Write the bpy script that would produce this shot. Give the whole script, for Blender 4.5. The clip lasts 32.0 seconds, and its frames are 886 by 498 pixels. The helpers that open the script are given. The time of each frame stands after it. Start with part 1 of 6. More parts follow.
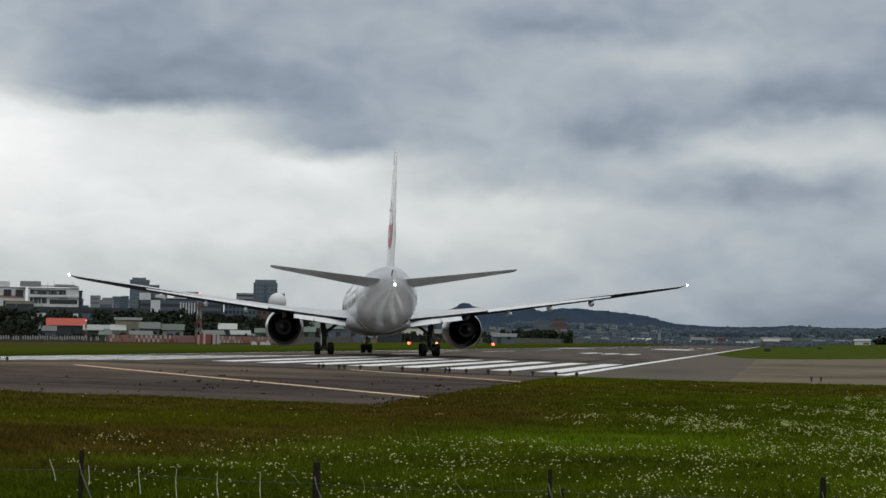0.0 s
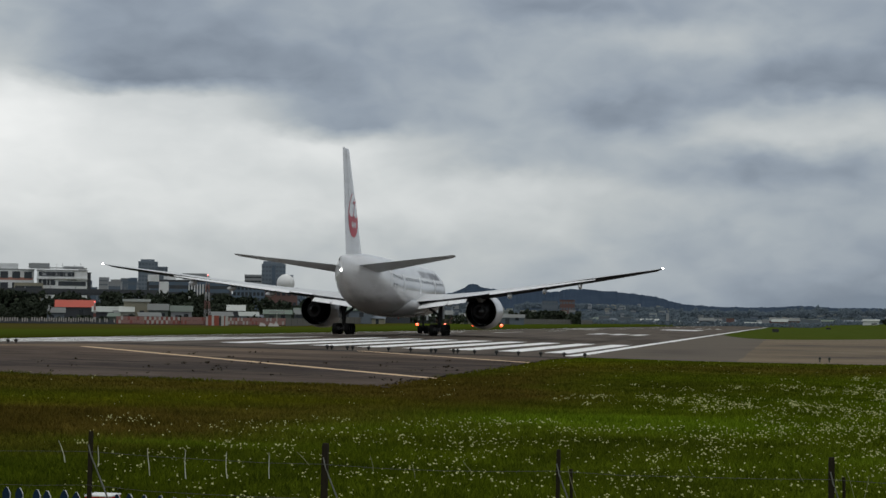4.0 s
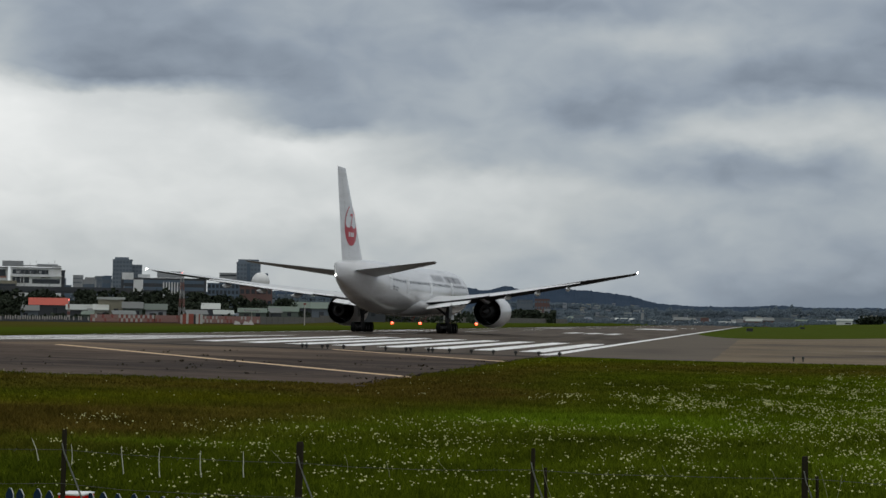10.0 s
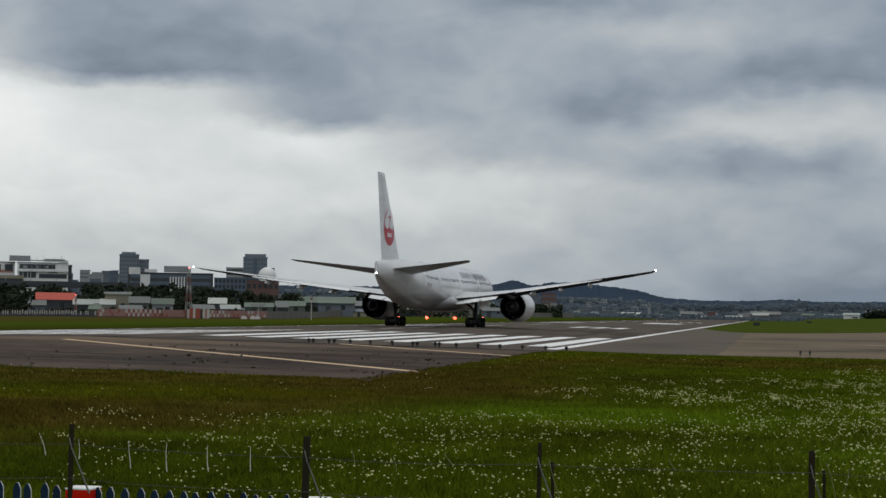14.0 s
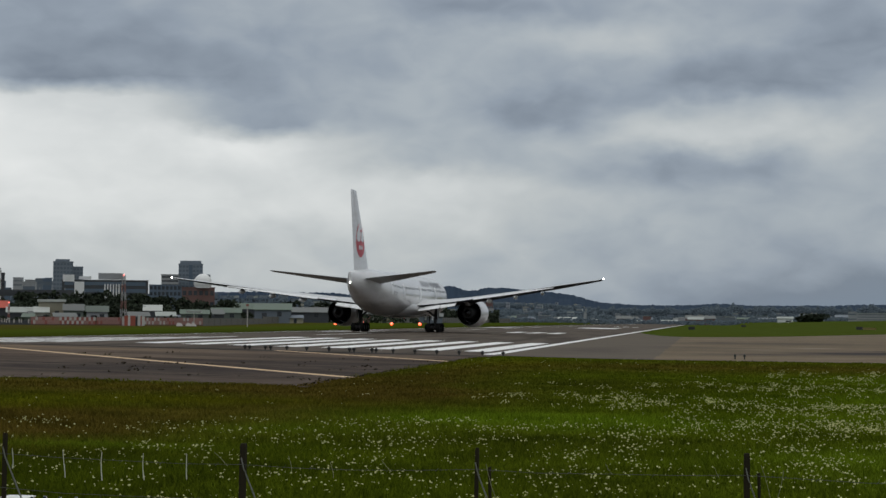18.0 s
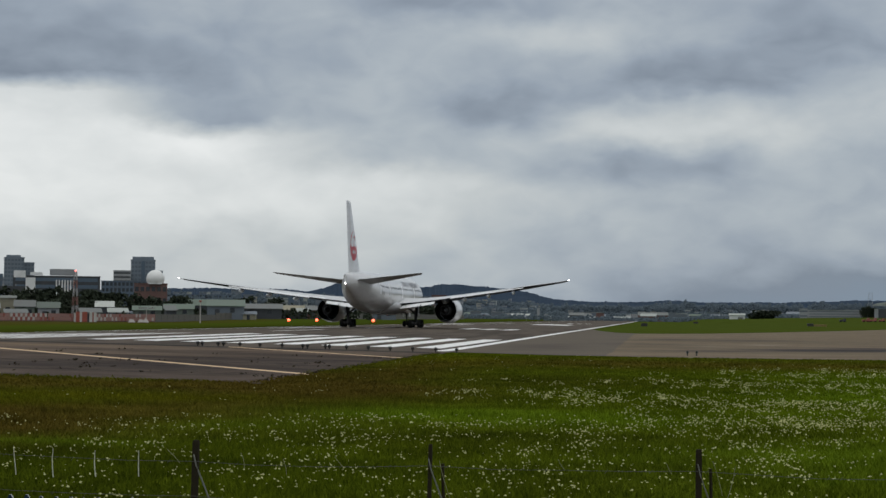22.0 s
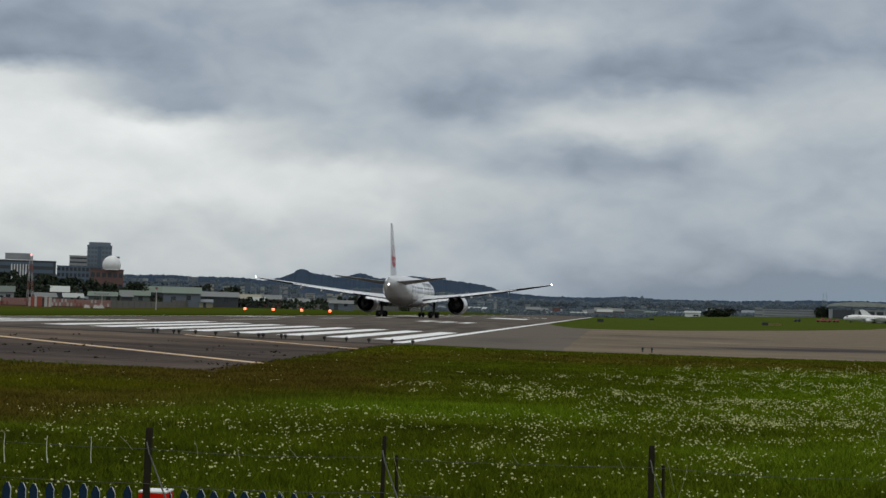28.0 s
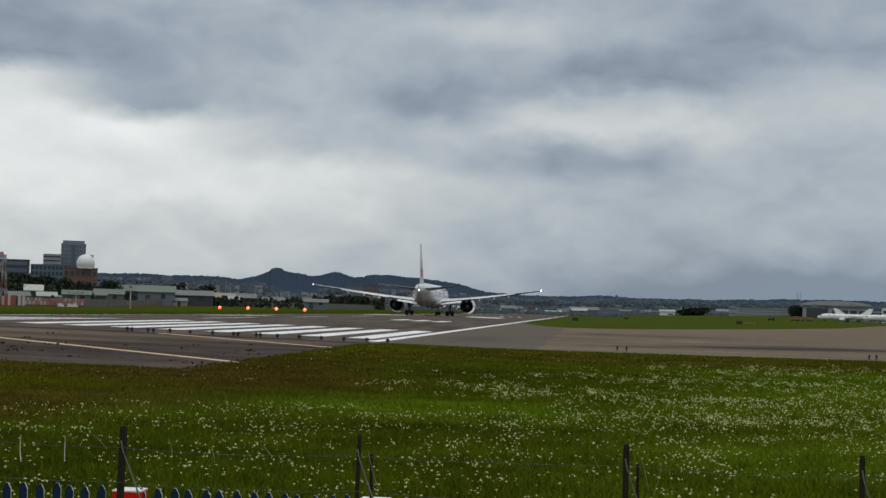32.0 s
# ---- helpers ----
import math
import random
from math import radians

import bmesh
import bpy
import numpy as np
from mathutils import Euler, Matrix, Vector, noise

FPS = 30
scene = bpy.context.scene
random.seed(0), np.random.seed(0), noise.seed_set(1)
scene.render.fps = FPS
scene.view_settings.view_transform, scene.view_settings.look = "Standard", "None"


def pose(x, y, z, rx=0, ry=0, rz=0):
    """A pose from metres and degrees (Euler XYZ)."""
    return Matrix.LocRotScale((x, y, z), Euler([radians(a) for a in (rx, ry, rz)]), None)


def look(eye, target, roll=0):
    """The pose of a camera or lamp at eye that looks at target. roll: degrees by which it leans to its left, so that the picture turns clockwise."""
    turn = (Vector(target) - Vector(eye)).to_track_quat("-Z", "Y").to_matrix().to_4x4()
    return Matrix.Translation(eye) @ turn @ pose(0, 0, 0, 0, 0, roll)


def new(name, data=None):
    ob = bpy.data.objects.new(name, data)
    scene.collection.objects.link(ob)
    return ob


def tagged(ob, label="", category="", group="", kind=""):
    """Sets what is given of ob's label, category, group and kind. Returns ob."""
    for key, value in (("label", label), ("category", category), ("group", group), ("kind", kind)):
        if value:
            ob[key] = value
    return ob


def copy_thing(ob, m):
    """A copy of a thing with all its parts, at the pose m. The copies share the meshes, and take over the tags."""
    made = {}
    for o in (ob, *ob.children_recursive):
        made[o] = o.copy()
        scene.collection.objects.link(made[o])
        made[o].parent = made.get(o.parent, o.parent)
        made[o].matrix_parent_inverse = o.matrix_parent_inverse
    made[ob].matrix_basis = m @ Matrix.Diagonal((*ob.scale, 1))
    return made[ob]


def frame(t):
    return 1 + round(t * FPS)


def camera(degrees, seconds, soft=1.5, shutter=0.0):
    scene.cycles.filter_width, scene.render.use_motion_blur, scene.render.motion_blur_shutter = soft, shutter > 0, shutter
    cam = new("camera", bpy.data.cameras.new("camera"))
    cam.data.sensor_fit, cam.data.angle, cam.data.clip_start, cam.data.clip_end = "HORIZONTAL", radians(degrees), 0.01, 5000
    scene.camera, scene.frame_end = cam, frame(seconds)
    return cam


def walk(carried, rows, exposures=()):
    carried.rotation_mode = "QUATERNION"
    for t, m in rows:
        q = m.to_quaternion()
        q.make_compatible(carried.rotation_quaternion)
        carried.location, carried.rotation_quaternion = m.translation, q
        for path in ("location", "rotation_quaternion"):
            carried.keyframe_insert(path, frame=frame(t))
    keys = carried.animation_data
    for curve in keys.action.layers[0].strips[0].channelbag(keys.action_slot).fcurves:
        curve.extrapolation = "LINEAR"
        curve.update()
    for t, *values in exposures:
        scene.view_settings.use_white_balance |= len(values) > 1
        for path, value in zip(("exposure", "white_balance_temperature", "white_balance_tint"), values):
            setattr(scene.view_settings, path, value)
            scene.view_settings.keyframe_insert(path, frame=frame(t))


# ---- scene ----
EYE = (42.3, 0.0, 1.72)          # the stand behind the fence at the runway's end
cam = camera(29.29, 32.0, soft=1.5)
PATH = [
    (0, 93.054, -0.808, 11.144), (0.5, 93.126, -0.802, 10.734), (1, 92.698, -0.913, 11.315), (1.5, 93.028, -0.724, 11.985),
    (2, 92.677, -0.438, 12.177), (2.5, 92.439, -0.558, 11.892), (3, 92.237, -0.649, 11.682), (3.5, 92.528, -0.674, 11.344),
    (5.5, 91.630, -0.806, 11.840), (6, 91.531, -0.850, 11.547), (6.5, 91.417, -0.731, 11.263), (7, 91.888, -0.618, 10.905),
    (7.5, 91.767, -0.613, 11.082), (8, 92.201, -0.719, 10.968), (8.5, 92.340, -0.718, 10.897), (9, 92.476, -0.750, 11.299),
    (9.5, 92.247, -0.663, 10.929), (10, 92.380, -0.825, 10.579), (10.5, 92.380, -0.806, 10.619), (11, 92.416, -0.871, 10.730),
    (11.5, 92.681, -0.600, 10.809), (12, 92.434, -0.710, 11.300), (12.5, 92.956, -0.838, 11.151), (13, 92.621, -0.794, 11.164),
    (13.5, 92.182, -0.586, 10.976), (14, 92.188, -0.776, 10.803), (14.5, 91.996, -0.589, 10.821), (16.5, 91.716, -0.678, 9.791),
    (17, 92.474, -0.234, 9.253), (17.5, 92.579, -0.221, 8.817), (18, 92.404, -0.454, 8.667), (18.5, 91.978, -0.383, 8.407),
    (19, 91.753, -0.371, 8.440), (19.5, 91.531, -0.265, 8.484), (20, 91.584, -0.229, 7.733), (20.5, 92.030, -0.061, 7.513),
    (21, 92.446, -0.017, 7.369), (21.5, 92.310, 0.081, 7.388), (22, 92.298, -0.500, 7.098), (22.5, 92.596, -0.211, 6.734),
    (23, 92.516, -0.461, 6.244), (23.5, 92.607, -0.401, 6.592), (24, 92.305, -0.582, 6.411), (24.5, 92.378, -0.696, 6.327),
    (25, 92.061, -0.973, 6.557), (25.5, 92.257, -1.180, 6.864), (26, 92.218, -1.302, 6.221), (26.5, 91.818, -1.254, 5.990),
    (28.5, 92.104, -1.779, 5.492), (29, 91.739, -1.643, 5.227), (29.5, 91.814, -1.484, 5.478), (30, 91.682, -1.420, 5.581),
    (30.5, 91.346, -1.458, 4.989), (31, 91.897, -1.663, 5.098), (31.5, 91.901, -1.677, 4.820), (32, 92.041, -1.639, 4.796),
]
walk(cam, [(t, pose(*EYE, a, b, c)) for t, a, b, c in PATH],
     [(0.0, 0.02), (1.5, 0.0), (2.5, -0.09), (3.5, -0.10), (6.0, -0.11), (13.0, -0.10), (19.0, -0.08), (20.5, 0.0), (26.0, 0.03), (32.0, 0.05)])

# ---- light: an overcast afternoon ----
scene.view_settings.exposure = 0.0
sun = new("sun", bpy.data.lights.new("sun", "SUN"))
sun.data.energy, sun.data.angle, sun.data.color = 0.5, radians(40), (1.0, 0.97, 0.92)
sun.matrix_world = look((0, 0, 100), (-20, 35, 0))

world = bpy.data.worlds.new("overcast_sky")
scene.world = world
world.use_nodes = True
wn, wl = world.node_tree.nodes, world.node_tree.links
wn.clear()


def link_in(links, socket, value):
    if hasattr(value, "links"):
        links.new(value, socket)
    else:
        socket.default_value = value


def math_node(nodes, links, op, a, b=0.0, c=0.0, clamp=False):
    n = nodes.new("ShaderNodeMath")
    n.operation, n.use_clamp = op, clamp
    for s, val in zip(n.inputs, (a, b, c)):
        link_in(links, s, val)
    return n.outputs[0]


def wm(op, a, b=0.0, c=0.0, clamp=False):
    return math_node(wn, wl, op, a, b, c, clamp)


def sky_noise(vec, scale, detail, rough=0.55, dist=0.0):
    n = wn.new("ShaderNodeTexNoise")
    wl.new(vec, n.inputs["Vector"])
    n.inputs["Scale"].default_value, n.inputs["Detail"].default_value = scale, detail
    n.inputs["Roughness"].default_value, n.inputs["Distortion"].default_value = rough, dist
    return n.outputs["Fac"]


coord = wn.new("ShaderNodeTexCoord")
sep = wn.new("ShaderNodeSeparateXYZ")
wl.new(coord.outputs["Generated"], sep.inputs[0])
# bearing and height above the horizon, in degrees
bearing = wm("MULTIPLY", wm("ARCTAN2", sep.outputs[0], sep.outputs[1]), 57.2958)
height = wm("MULTIPLY", wm("ARCSINE", sep.outputs[2]), 57.2958)
flat = wn.new("ShaderNodeCombineXYZ")
wl.new(wm("MULTIPLY", bearing, 0.13), flat.inputs[0])
wl.new(wm("MULTIPLY", height, 0.24), flat.inputs[1])
warp_a = wm("MULTIPLY_ADD", sky_noise(flat.outputs[0], 1.5, 4.5, 0.52), 4.6, -2.3)
warp_b = wm("MULTIPLY_ADD", sky_noise(flat.outputs[0], 2.2, 4.5, 0.52), 1.8, -0.9)
bw, hw = wm("ADD", bearing, warp_a), wm("ADD", height, warp_b)


def bank(amount, b0, h0, rb, rh):
    """A soft cloud bank round a bearing and a height."""
    x = wm("DIVIDE", wm("SUBTRACT", bw, b0), rb)
    y = wm("DIVIDE", wm("SUBTRACT", hw, h0), rh)
    d = wm("ADD", wm("MULTIPLY", x, x), wm("MULTIPLY", y, y))
    return wm("MULTIPLY", wm("EXPONENT", wm("MULTIPLY", d, -1.0)), amount)


def shelf(amount, b0, edge, rb, width, decay):
    """A dark cloud base with a firm lower edge that thins out upwards."""
    x = wm("DIVIDE", wm("SUBTRACT", bw, b0), rb)
    up = wm("SUBTRACT", hw, edge)
    rise = wm("DIVIDE", wm("ADD", up, width), 2 * width, clamp=True)
    fall = wm("EXPONENT", wm("DIVIDE", wm("MAXIMUM", up, 0.0), -decay))
    return wm("MULTIPLY", wm("MULTIPLY", wm("MULTIPLY", rise, fall), wm("EXPONENT", wm("MULTIPLY", wm("MULTIPLY", x, x), -1.0))), amount)


# brightness of the overcast: an even layer, soft billows, then the banks and the dark cloud bases
billow = wm("MULTIPLY_ADD", sky_noise(flat.outputs[0], 2.6, 2.5, 0.45, 0.5), 0.22, -0.11)
fine = wm("MULTIPLY_ADD", sky_noise(flat.outputs[0], 6.0, 4.0, 0.5, 0.6), 0.085, -0.0425)
tone = wm("ADD", wm("ADD", billow, fine), 0.415)
for b in ((0.52, -28.7, 5.8, 12.1, 2.98), (0.25, -15.3, 5.7, 3.0, 0.9), (0.16, -9.3, 4.6, 4.2, 0.55), (0.20, 0.7, 6.3, 5.3, 0.73), (0.14, -2.0, 9.4, 3.8, 0.66),
          (-0.17, -5.1, 7.0, 1.9, 0.75), (-0.12, -0.5, 5.1, 3.6, 0.66), (-0.14, -7.0, 10.5, 2.9, 0.65), (-0.30, 8.1, 0.3, 9.4, 1.35), (0.23, -13.9, 3.7, 9.5, 0.9), (0.07, 8.5, 6.8, 3.6, 1.46), (0.12, -20, 1.4, 8, 1.3), (0.08, -10, 1.8, 6, 1.2)):
    tone = wm("ADD", tone, bank(*b))
for b in ((-0.44, -21.7, 7.7, 5.0, 0.36, 1.9), (-0.31, -15.1, 6.4, 3.1, 0.34, 1.7), (-0.18, 1.4, 7.6, 4.3, 0.34, 1.6), (-0.13, 6.8, 8.6, 4.9, 0.45, 1.5)):
    tone = wm("ADD", tone, shelf(*b))
# towards the zenith the overcast brightens evenly
tone = wm("ADD", tone, wm("MULTIPLY", wm("SMOOTH_MIN", wm("MAXIMUM", wm("SUBTRACT", height, 13.0), 0.0), 42.0, 5.0), 0.0085))
ramp = wn.new("ShaderNodeValToRGB")
wl.new(wm("MAXIMUM", tone, 0.24), ramp.inputs[0])
ramp.color_ramp.elements[0].position, ramp.color_ramp.elements[0].color = 0.24, (0.206, 0.244, 0.300, 1)
ramp.color_ramp.elements[1].position, ramp.color_ramp.elements[1].color = 1.0, (0.99, 1.0, 0.985, 1)
for at_, col in ((0.35, (0.308, 0.358, 0.422, 1)), (0.45, (0.413, 0.461, 0.503, 1)), (0.56, (0.535, 0.570, 0.583, 1)), (0.72, (0.702, 0.728, 0.728, 1))):
    ramp.color_ramp.elements.new(at_).color = col
sky = wn.new("ShaderNodeTexSky")
sky.sky_type, sky.sun_disc = "NISHITA", False
sky.sun_elevation, sky.sun_rotation = radians(68), radians(150)
clear = wn.new("ShaderNodeVectorMath")
clear.operation = "SCALE"
wl.new(sky.outputs[0], clear.inputs[0])
clear.inputs["Scale"].default_value = 0.1
cover = wn.new("ShaderNodeMix")
cover.data_type = "RGBA"
cover.inputs["Factor"].default_value = 0.95
wl.new(clear.outputs[0], cover.inputs["A"])
# a bluer rain haze low over the far end
haze = wn.new("ShaderNodeMix")
haze.data_type = "RGBA"
wl.new(wm("ADD", bank(0.55, 10, 0.2, 6, 1.3), bank(0.25, 2, 0.0, 8, 1.0), clamp=True), haze.inputs["Factor"])
wl.new(ramp.outputs[0], haze.inputs["A"])
haze.inputs["B"].default_value = (0.20, 0.28, 0.37, 1)
wl.new(haze.outputs["Result"], cover.inputs["B"])
back = wn.new("ShaderNodeBackground")
wl.new(cover.outputs["Result"], back.inputs["Color"])
back.inputs["Strength"].default_value = 1.0
wout = wn.new("ShaderNodeOutputWorld")
wl.new(back.outputs[0], wout.inputs["Surface"])


# ---- materials ----
class Mat:
    """A node material under construction."""

    def __init__(self, name, rough=0.6, metal=0.0, spec=0.5):
        self.m = bpy.data.materials.new(name)
        self.m.use_nodes = True
        self.n, self.l = self.m.node_tree.nodes, self.m.node_tree.links
        self.b = self.n["Principled BSDF"]
        self.b.inputs["Roughness"].default_value = rough
        self.b.inputs["Metallic"].default_value = metal
        self.b.inputs["Specular IOR Level"].default_value = spec

    def pos(self, scale=(1, 1, 1), local=False):
        c = self.n.new("ShaderNodeTexCoord")
        g = self.n.new("ShaderNodeNewGeometry")
        mp = self.n.new("ShaderNodeMapping")
        mp.inputs["Scale"].default_value = scale
        self.l.new(c.outputs["Object"] if local else g.outputs["Position"], mp.inputs["Vector"])
        return mp.outputs[0]

    def noise(self, vec, scale, detail=4.0, rough=0.6, dist=0.0):
        t = self.n.new("ShaderNodeTexNoise")
        self.l.new(vec, t.inputs["Vector"])
        t.inputs["Scale"].default_value, t.inputs["Detail"].default_value = scale, detail
        t.inputs["Roughness"].default_value, t.inputs["Distortion"].default_value = rough, dist
        return t.outputs["Fac"]

    def math(self, op, a, b=0.0, c=0.0, clamp=False):
        return math_node(self.n, self.l, op, a, b, c, clamp)

    def ramp(self, fac, *stops):
        r = self.n.new("ShaderNodeValToRGB")
        link_in(self.l, r.inputs[0], fac)
        e = r.color_ramp.elements
        for i, (p, c) in enumerate(stops):
            el = e[i] if i < 2 else e.new(p)
            el.position, el.color = p, (*c, 1) if len(c) == 3 else c
        return r.outputs[0]

    def mix(self, fac, a, b):
        x = self.n.new("ShaderNodeMix")
        x.data_type = "RGBA"
        link_in(self.l, x.inputs["Factor"], fac)
        for key, val in (("A", a), ("B", b)):
            link_in(self.l, x.inputs[key], val if hasattr(val, "links") else (*val, 1))
        return x.outputs["Result"]

    def random(self):
        return self.n.new("ShaderNodeObjectInfo").outputs["Random"]

    def color(self, c):
        link_in(self.l, self.b.inputs["Base Color"], c if hasattr(c, "links") else (*c, 1))
        return self

    def rough(self, r):
        link_in(self.l, self.b.inputs["Roughness"], r)
        return self

    def bump(self, h, strength=0.3, dist=0.02):
        b = self.n.new("ShaderNodeBump")
        b.inputs["Strength"].default_value, b.inputs["Distance"].default_value = strength, dist
        self.l.new(h, b.inputs["Height"])
        self.l.new(b.outputs[0], self.b.inputs["Normal"])
        return self


def worn(name, col, rough=0.6, vary=0.25, scale=1.5, metal=0.0, dirt=(0.12, 0.1, 0.08), dirt_amount=0.35, local=True, spec=0.5):
    """Paint or stone with broad stains and fine grain."""
    k = Mat(name, rough, metal, spec)
    v = k.pos(local=local)
    big, fine = k.noise(v, scale * 0.35, 5.0, 0.65), k.noise(v, scale * 9, 4.0)
    lo, hi = tuple(c * (1 - vary) for c in col), tuple(min(1, c * (1 + vary * 0.6)) for c in col)
    base = k.mix(fine, lo, hi)
    k.color(k.mix(k.math("MULTIPLY", k.ramp(big, (0.5, (0, 0, 0)), (0.75, (1, 1, 1))), dirt_amount), base, dirt))
    k.rough(k.math("MULTIPLY_ADD", fine, 0.2, rough - 0.1))
    return k.m


def glow(name, col, strength):
    k = Mat(name, 0.4)
    k.color((0.8, 0.8, 0.8))
    k.b.inputs["Emission Color"].default_value = (*col, 1)
    k.b.inputs["Emission Strength"].default_value = strength
    return k.m


def patch(k, pos_sep, x0, y0, rx, ry, warp):
    dx = k.math("DIVIDE", k.math("SUBTRACT", k.math("ADD", pos_sep[0], warp), x0), rx)
    dy = k.math("DIVIDE", k.math("SUBTRACT", k.math("ADD", pos_sep[1], warp), y0), ry)
    d = k.math("ADD", k.math("MULTIPLY", dx, dx), k.math("MULTIPLY", dy, dy))
    return k.math("EXPONENT", k.math("MULTIPLY", d, -1.0))


def scaled(k, col, f):
    m = k.n.new("ShaderNodeVectorMath")
    m.operation = "SCALE"
    link_in(k.l, m.inputs[0], col)
    link_in(k.l, m.inputs["Scale"], f)
    return m.outputs[0]


def zone(k, px, spots, warp):
    """Sum of soft ellipses: x, y, half-widths, weight."""
    total = 0.0
    for x0, y0, rx, ry, w in spots:
        total = k.math("ADD", total, k.math("MULTIPLY", patch(k, px, x0, y0, rx, ry, warp), w), clamp=True)
    return total


def grass_material(name, blades=False):
    k = Mat(name, 0.95, 0.0, 0.0)
    v = k.pos()
    s = k.n.new("ShaderNodeSeparateXYZ")
    k.l.new(v, s.inputs[0])
    px = (s.outputs[0], s.outputs[1])
    warp = k.math("MULTIPLY_ADD", k.noise(v, 0.22, 5.0, 0.6), 4.4, -2.2)
    wide, mid, fine = k.noise(v, 0.05, 4.0), k.noise(v, 0.6, 6.0, 0.65), k.noise(v, 6.0, 4.0, 0.7)
    rough_mid = k.ramp(mid, (0.36, (0, 0, 0)), (0.64, (1, 1, 1)))
    green = k.mix(rough_mid, (0.060, 0.082, 0.005), (0.110, 0.148, 0.008))
    lush = k.mix(rough_mid, (0.104, 0.164, 0.008), (0.154, 0.232, 0.012))
    brown = k.mix(rough_mid, (0.074, 0.056, 0.010), (0.130, 0.092, 0.018))
    olive = k.mix(rough_mid, (0.098, 0.098, 0.004), (0.150, 0.145, 0.008))
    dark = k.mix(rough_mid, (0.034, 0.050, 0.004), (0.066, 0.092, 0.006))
    col = green
    br = zone(k, px, ((18, 51.5, 11, 2.6, 0.75), (6, 50, 8, 3, 0.6), (20, 46, 8, 3.5, 0.7), (26, 50, 5, 3.0, 0.65), (30.2, 58, 3.2, 7, 0.95), (28.5, 36, 6, 3.4, 1.0), (32.5, 39, 3.6, 3.0, 1.0), (33.5, 48, 3.8, 6.5, 1.0), (23, 33, 6, 4, 0.8),
                      (29.5, 31, 4.5, 2.6, 0.8), (25, 28, 4, 3.0, 0.75), (30, 26, 2.5, 1.6, 0.5), (38, 84, 7, 10, 0.55), (48, 84, 10, 9, 0.55), (32, 72, 2.6, 16, 0.75), (38, 60, 7, 5, 0.40), (58, 82, 9, 9, 0.5)), warp)
    col = k.mix(br, col, brown)
    col = k.mix(zone(k, px, ((28.6, 43.5, 4.5, 2.0, 0.85), (24.5, 39.5, 4.0, 2.2, 0.7), (32, 88, 3, 9, 0.5), (25, 50.6, 3, 1.0, 0.4)), warp), col, olive)
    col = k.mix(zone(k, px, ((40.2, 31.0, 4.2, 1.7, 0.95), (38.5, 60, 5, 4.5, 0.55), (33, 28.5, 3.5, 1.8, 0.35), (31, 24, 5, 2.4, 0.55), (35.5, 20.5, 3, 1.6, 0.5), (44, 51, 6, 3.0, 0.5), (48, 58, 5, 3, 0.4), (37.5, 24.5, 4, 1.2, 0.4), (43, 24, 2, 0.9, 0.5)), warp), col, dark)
    col = k.mix(zone(k, px, ((49, 47, 4.0, 9, 0.75), (54, 64, 7, 11, 0.75), (51, 34, 4, 5, 0.7), (37.0, 38.2, 4.4, 3.4, 0.95), (41.0, 36.8, 3.0, 2.8, 0.9), (34.2, 33.0, 2.4, 1.6, 0.55), (44.6, 27.8, 2.4, 2.0, 1.0), (47.5, 30, 3.0, 3.0, 0.8), (46.8, 25, 2.4, 2.4, 0.8), (43.5, 20.5, 1.6, 1.2, 0.5), (32.5, 28.5, 2.5, 1.0, 0.5), (46, 40, 2.5, 2.0, 0.5)), warp), col, lush)
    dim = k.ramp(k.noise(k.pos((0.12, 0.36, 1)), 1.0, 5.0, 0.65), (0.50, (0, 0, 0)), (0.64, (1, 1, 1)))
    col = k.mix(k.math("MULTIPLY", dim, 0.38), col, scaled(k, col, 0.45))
    field_ = k.math("MULTIPLY", k.math("GREATER_THAN", px[1], 180.0), k.math("GREATER_THAN", px[0], 20.0))
    col = k.mix(k.math("MULTIPLY", field_, 0.8), col, k.mix(k.noise(k.pos((1, 0.12, 1)), 0.16, 5.0), (0.066, 0.098, 0.018), (0.104, 0.140, 0.032)))
    # beyond the runway: dull grass along its edge, a mown green band, dry olive grass towards the fence
    strip = k.math("LESS_THAN", px[0], -29.0)
    away = k.math("MULTIPLY_ADD", k.noise(k.pos((0.05, 0.012, 1)), 1.0, 6.0, 0.7), 46.0, k.math("MULTIPLY_ADD", px[0], -1.0, -23.0))
    band_ = k.ramp(k.math("DIVIDE", away, 140.0, clamp=True), (0.20, (0.052, 0.060, 0.012)), (0.85, (0.112, 0.092, 0.030)), (0.34, (0.066, 0.098, 0.014)), (0.50, (0.084, 0.120, 0.016)), (0.62, (0.094, 0.096, 0.020)))
    col = k.mix(k.math("MULTIPLY", strip, 0.9), col, k.mix(k.math("MULTIPLY", rough_mid, 0.4), band_, scaled(k, band_, 0.55)))
    far = k.ramp(wide, (0.40, (0, 0, 0)), (0.62, (1, 1, 1)))
    col = k.mix(k.math("MULTIPLY", far, 0.22), col, (0.080, 0.076, 0.010))
    if blades:
        isl = k.n.new("ShaderNodeNewGeometry").outputs["Random Per Island"]
        col = scaled(k, col, k.ramp(isl, (0.0, (0.72, 0.72, 0.72)), (0.35, (0.92, 0.92, 0.92)), (0.8, (1.12, 1.12, 1.12)), (1.0, (1.4, 1.4, 1.4))))
        k.b.inputs["Roughness"].default_value = 0.8
    else:
        # Ground darkened in fine patches, standing for shade in gaps between blades.
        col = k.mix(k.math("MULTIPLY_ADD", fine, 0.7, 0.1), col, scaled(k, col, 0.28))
        k.bump(fine, 0.8, 0.06)
    k.color(col)
    return k.m


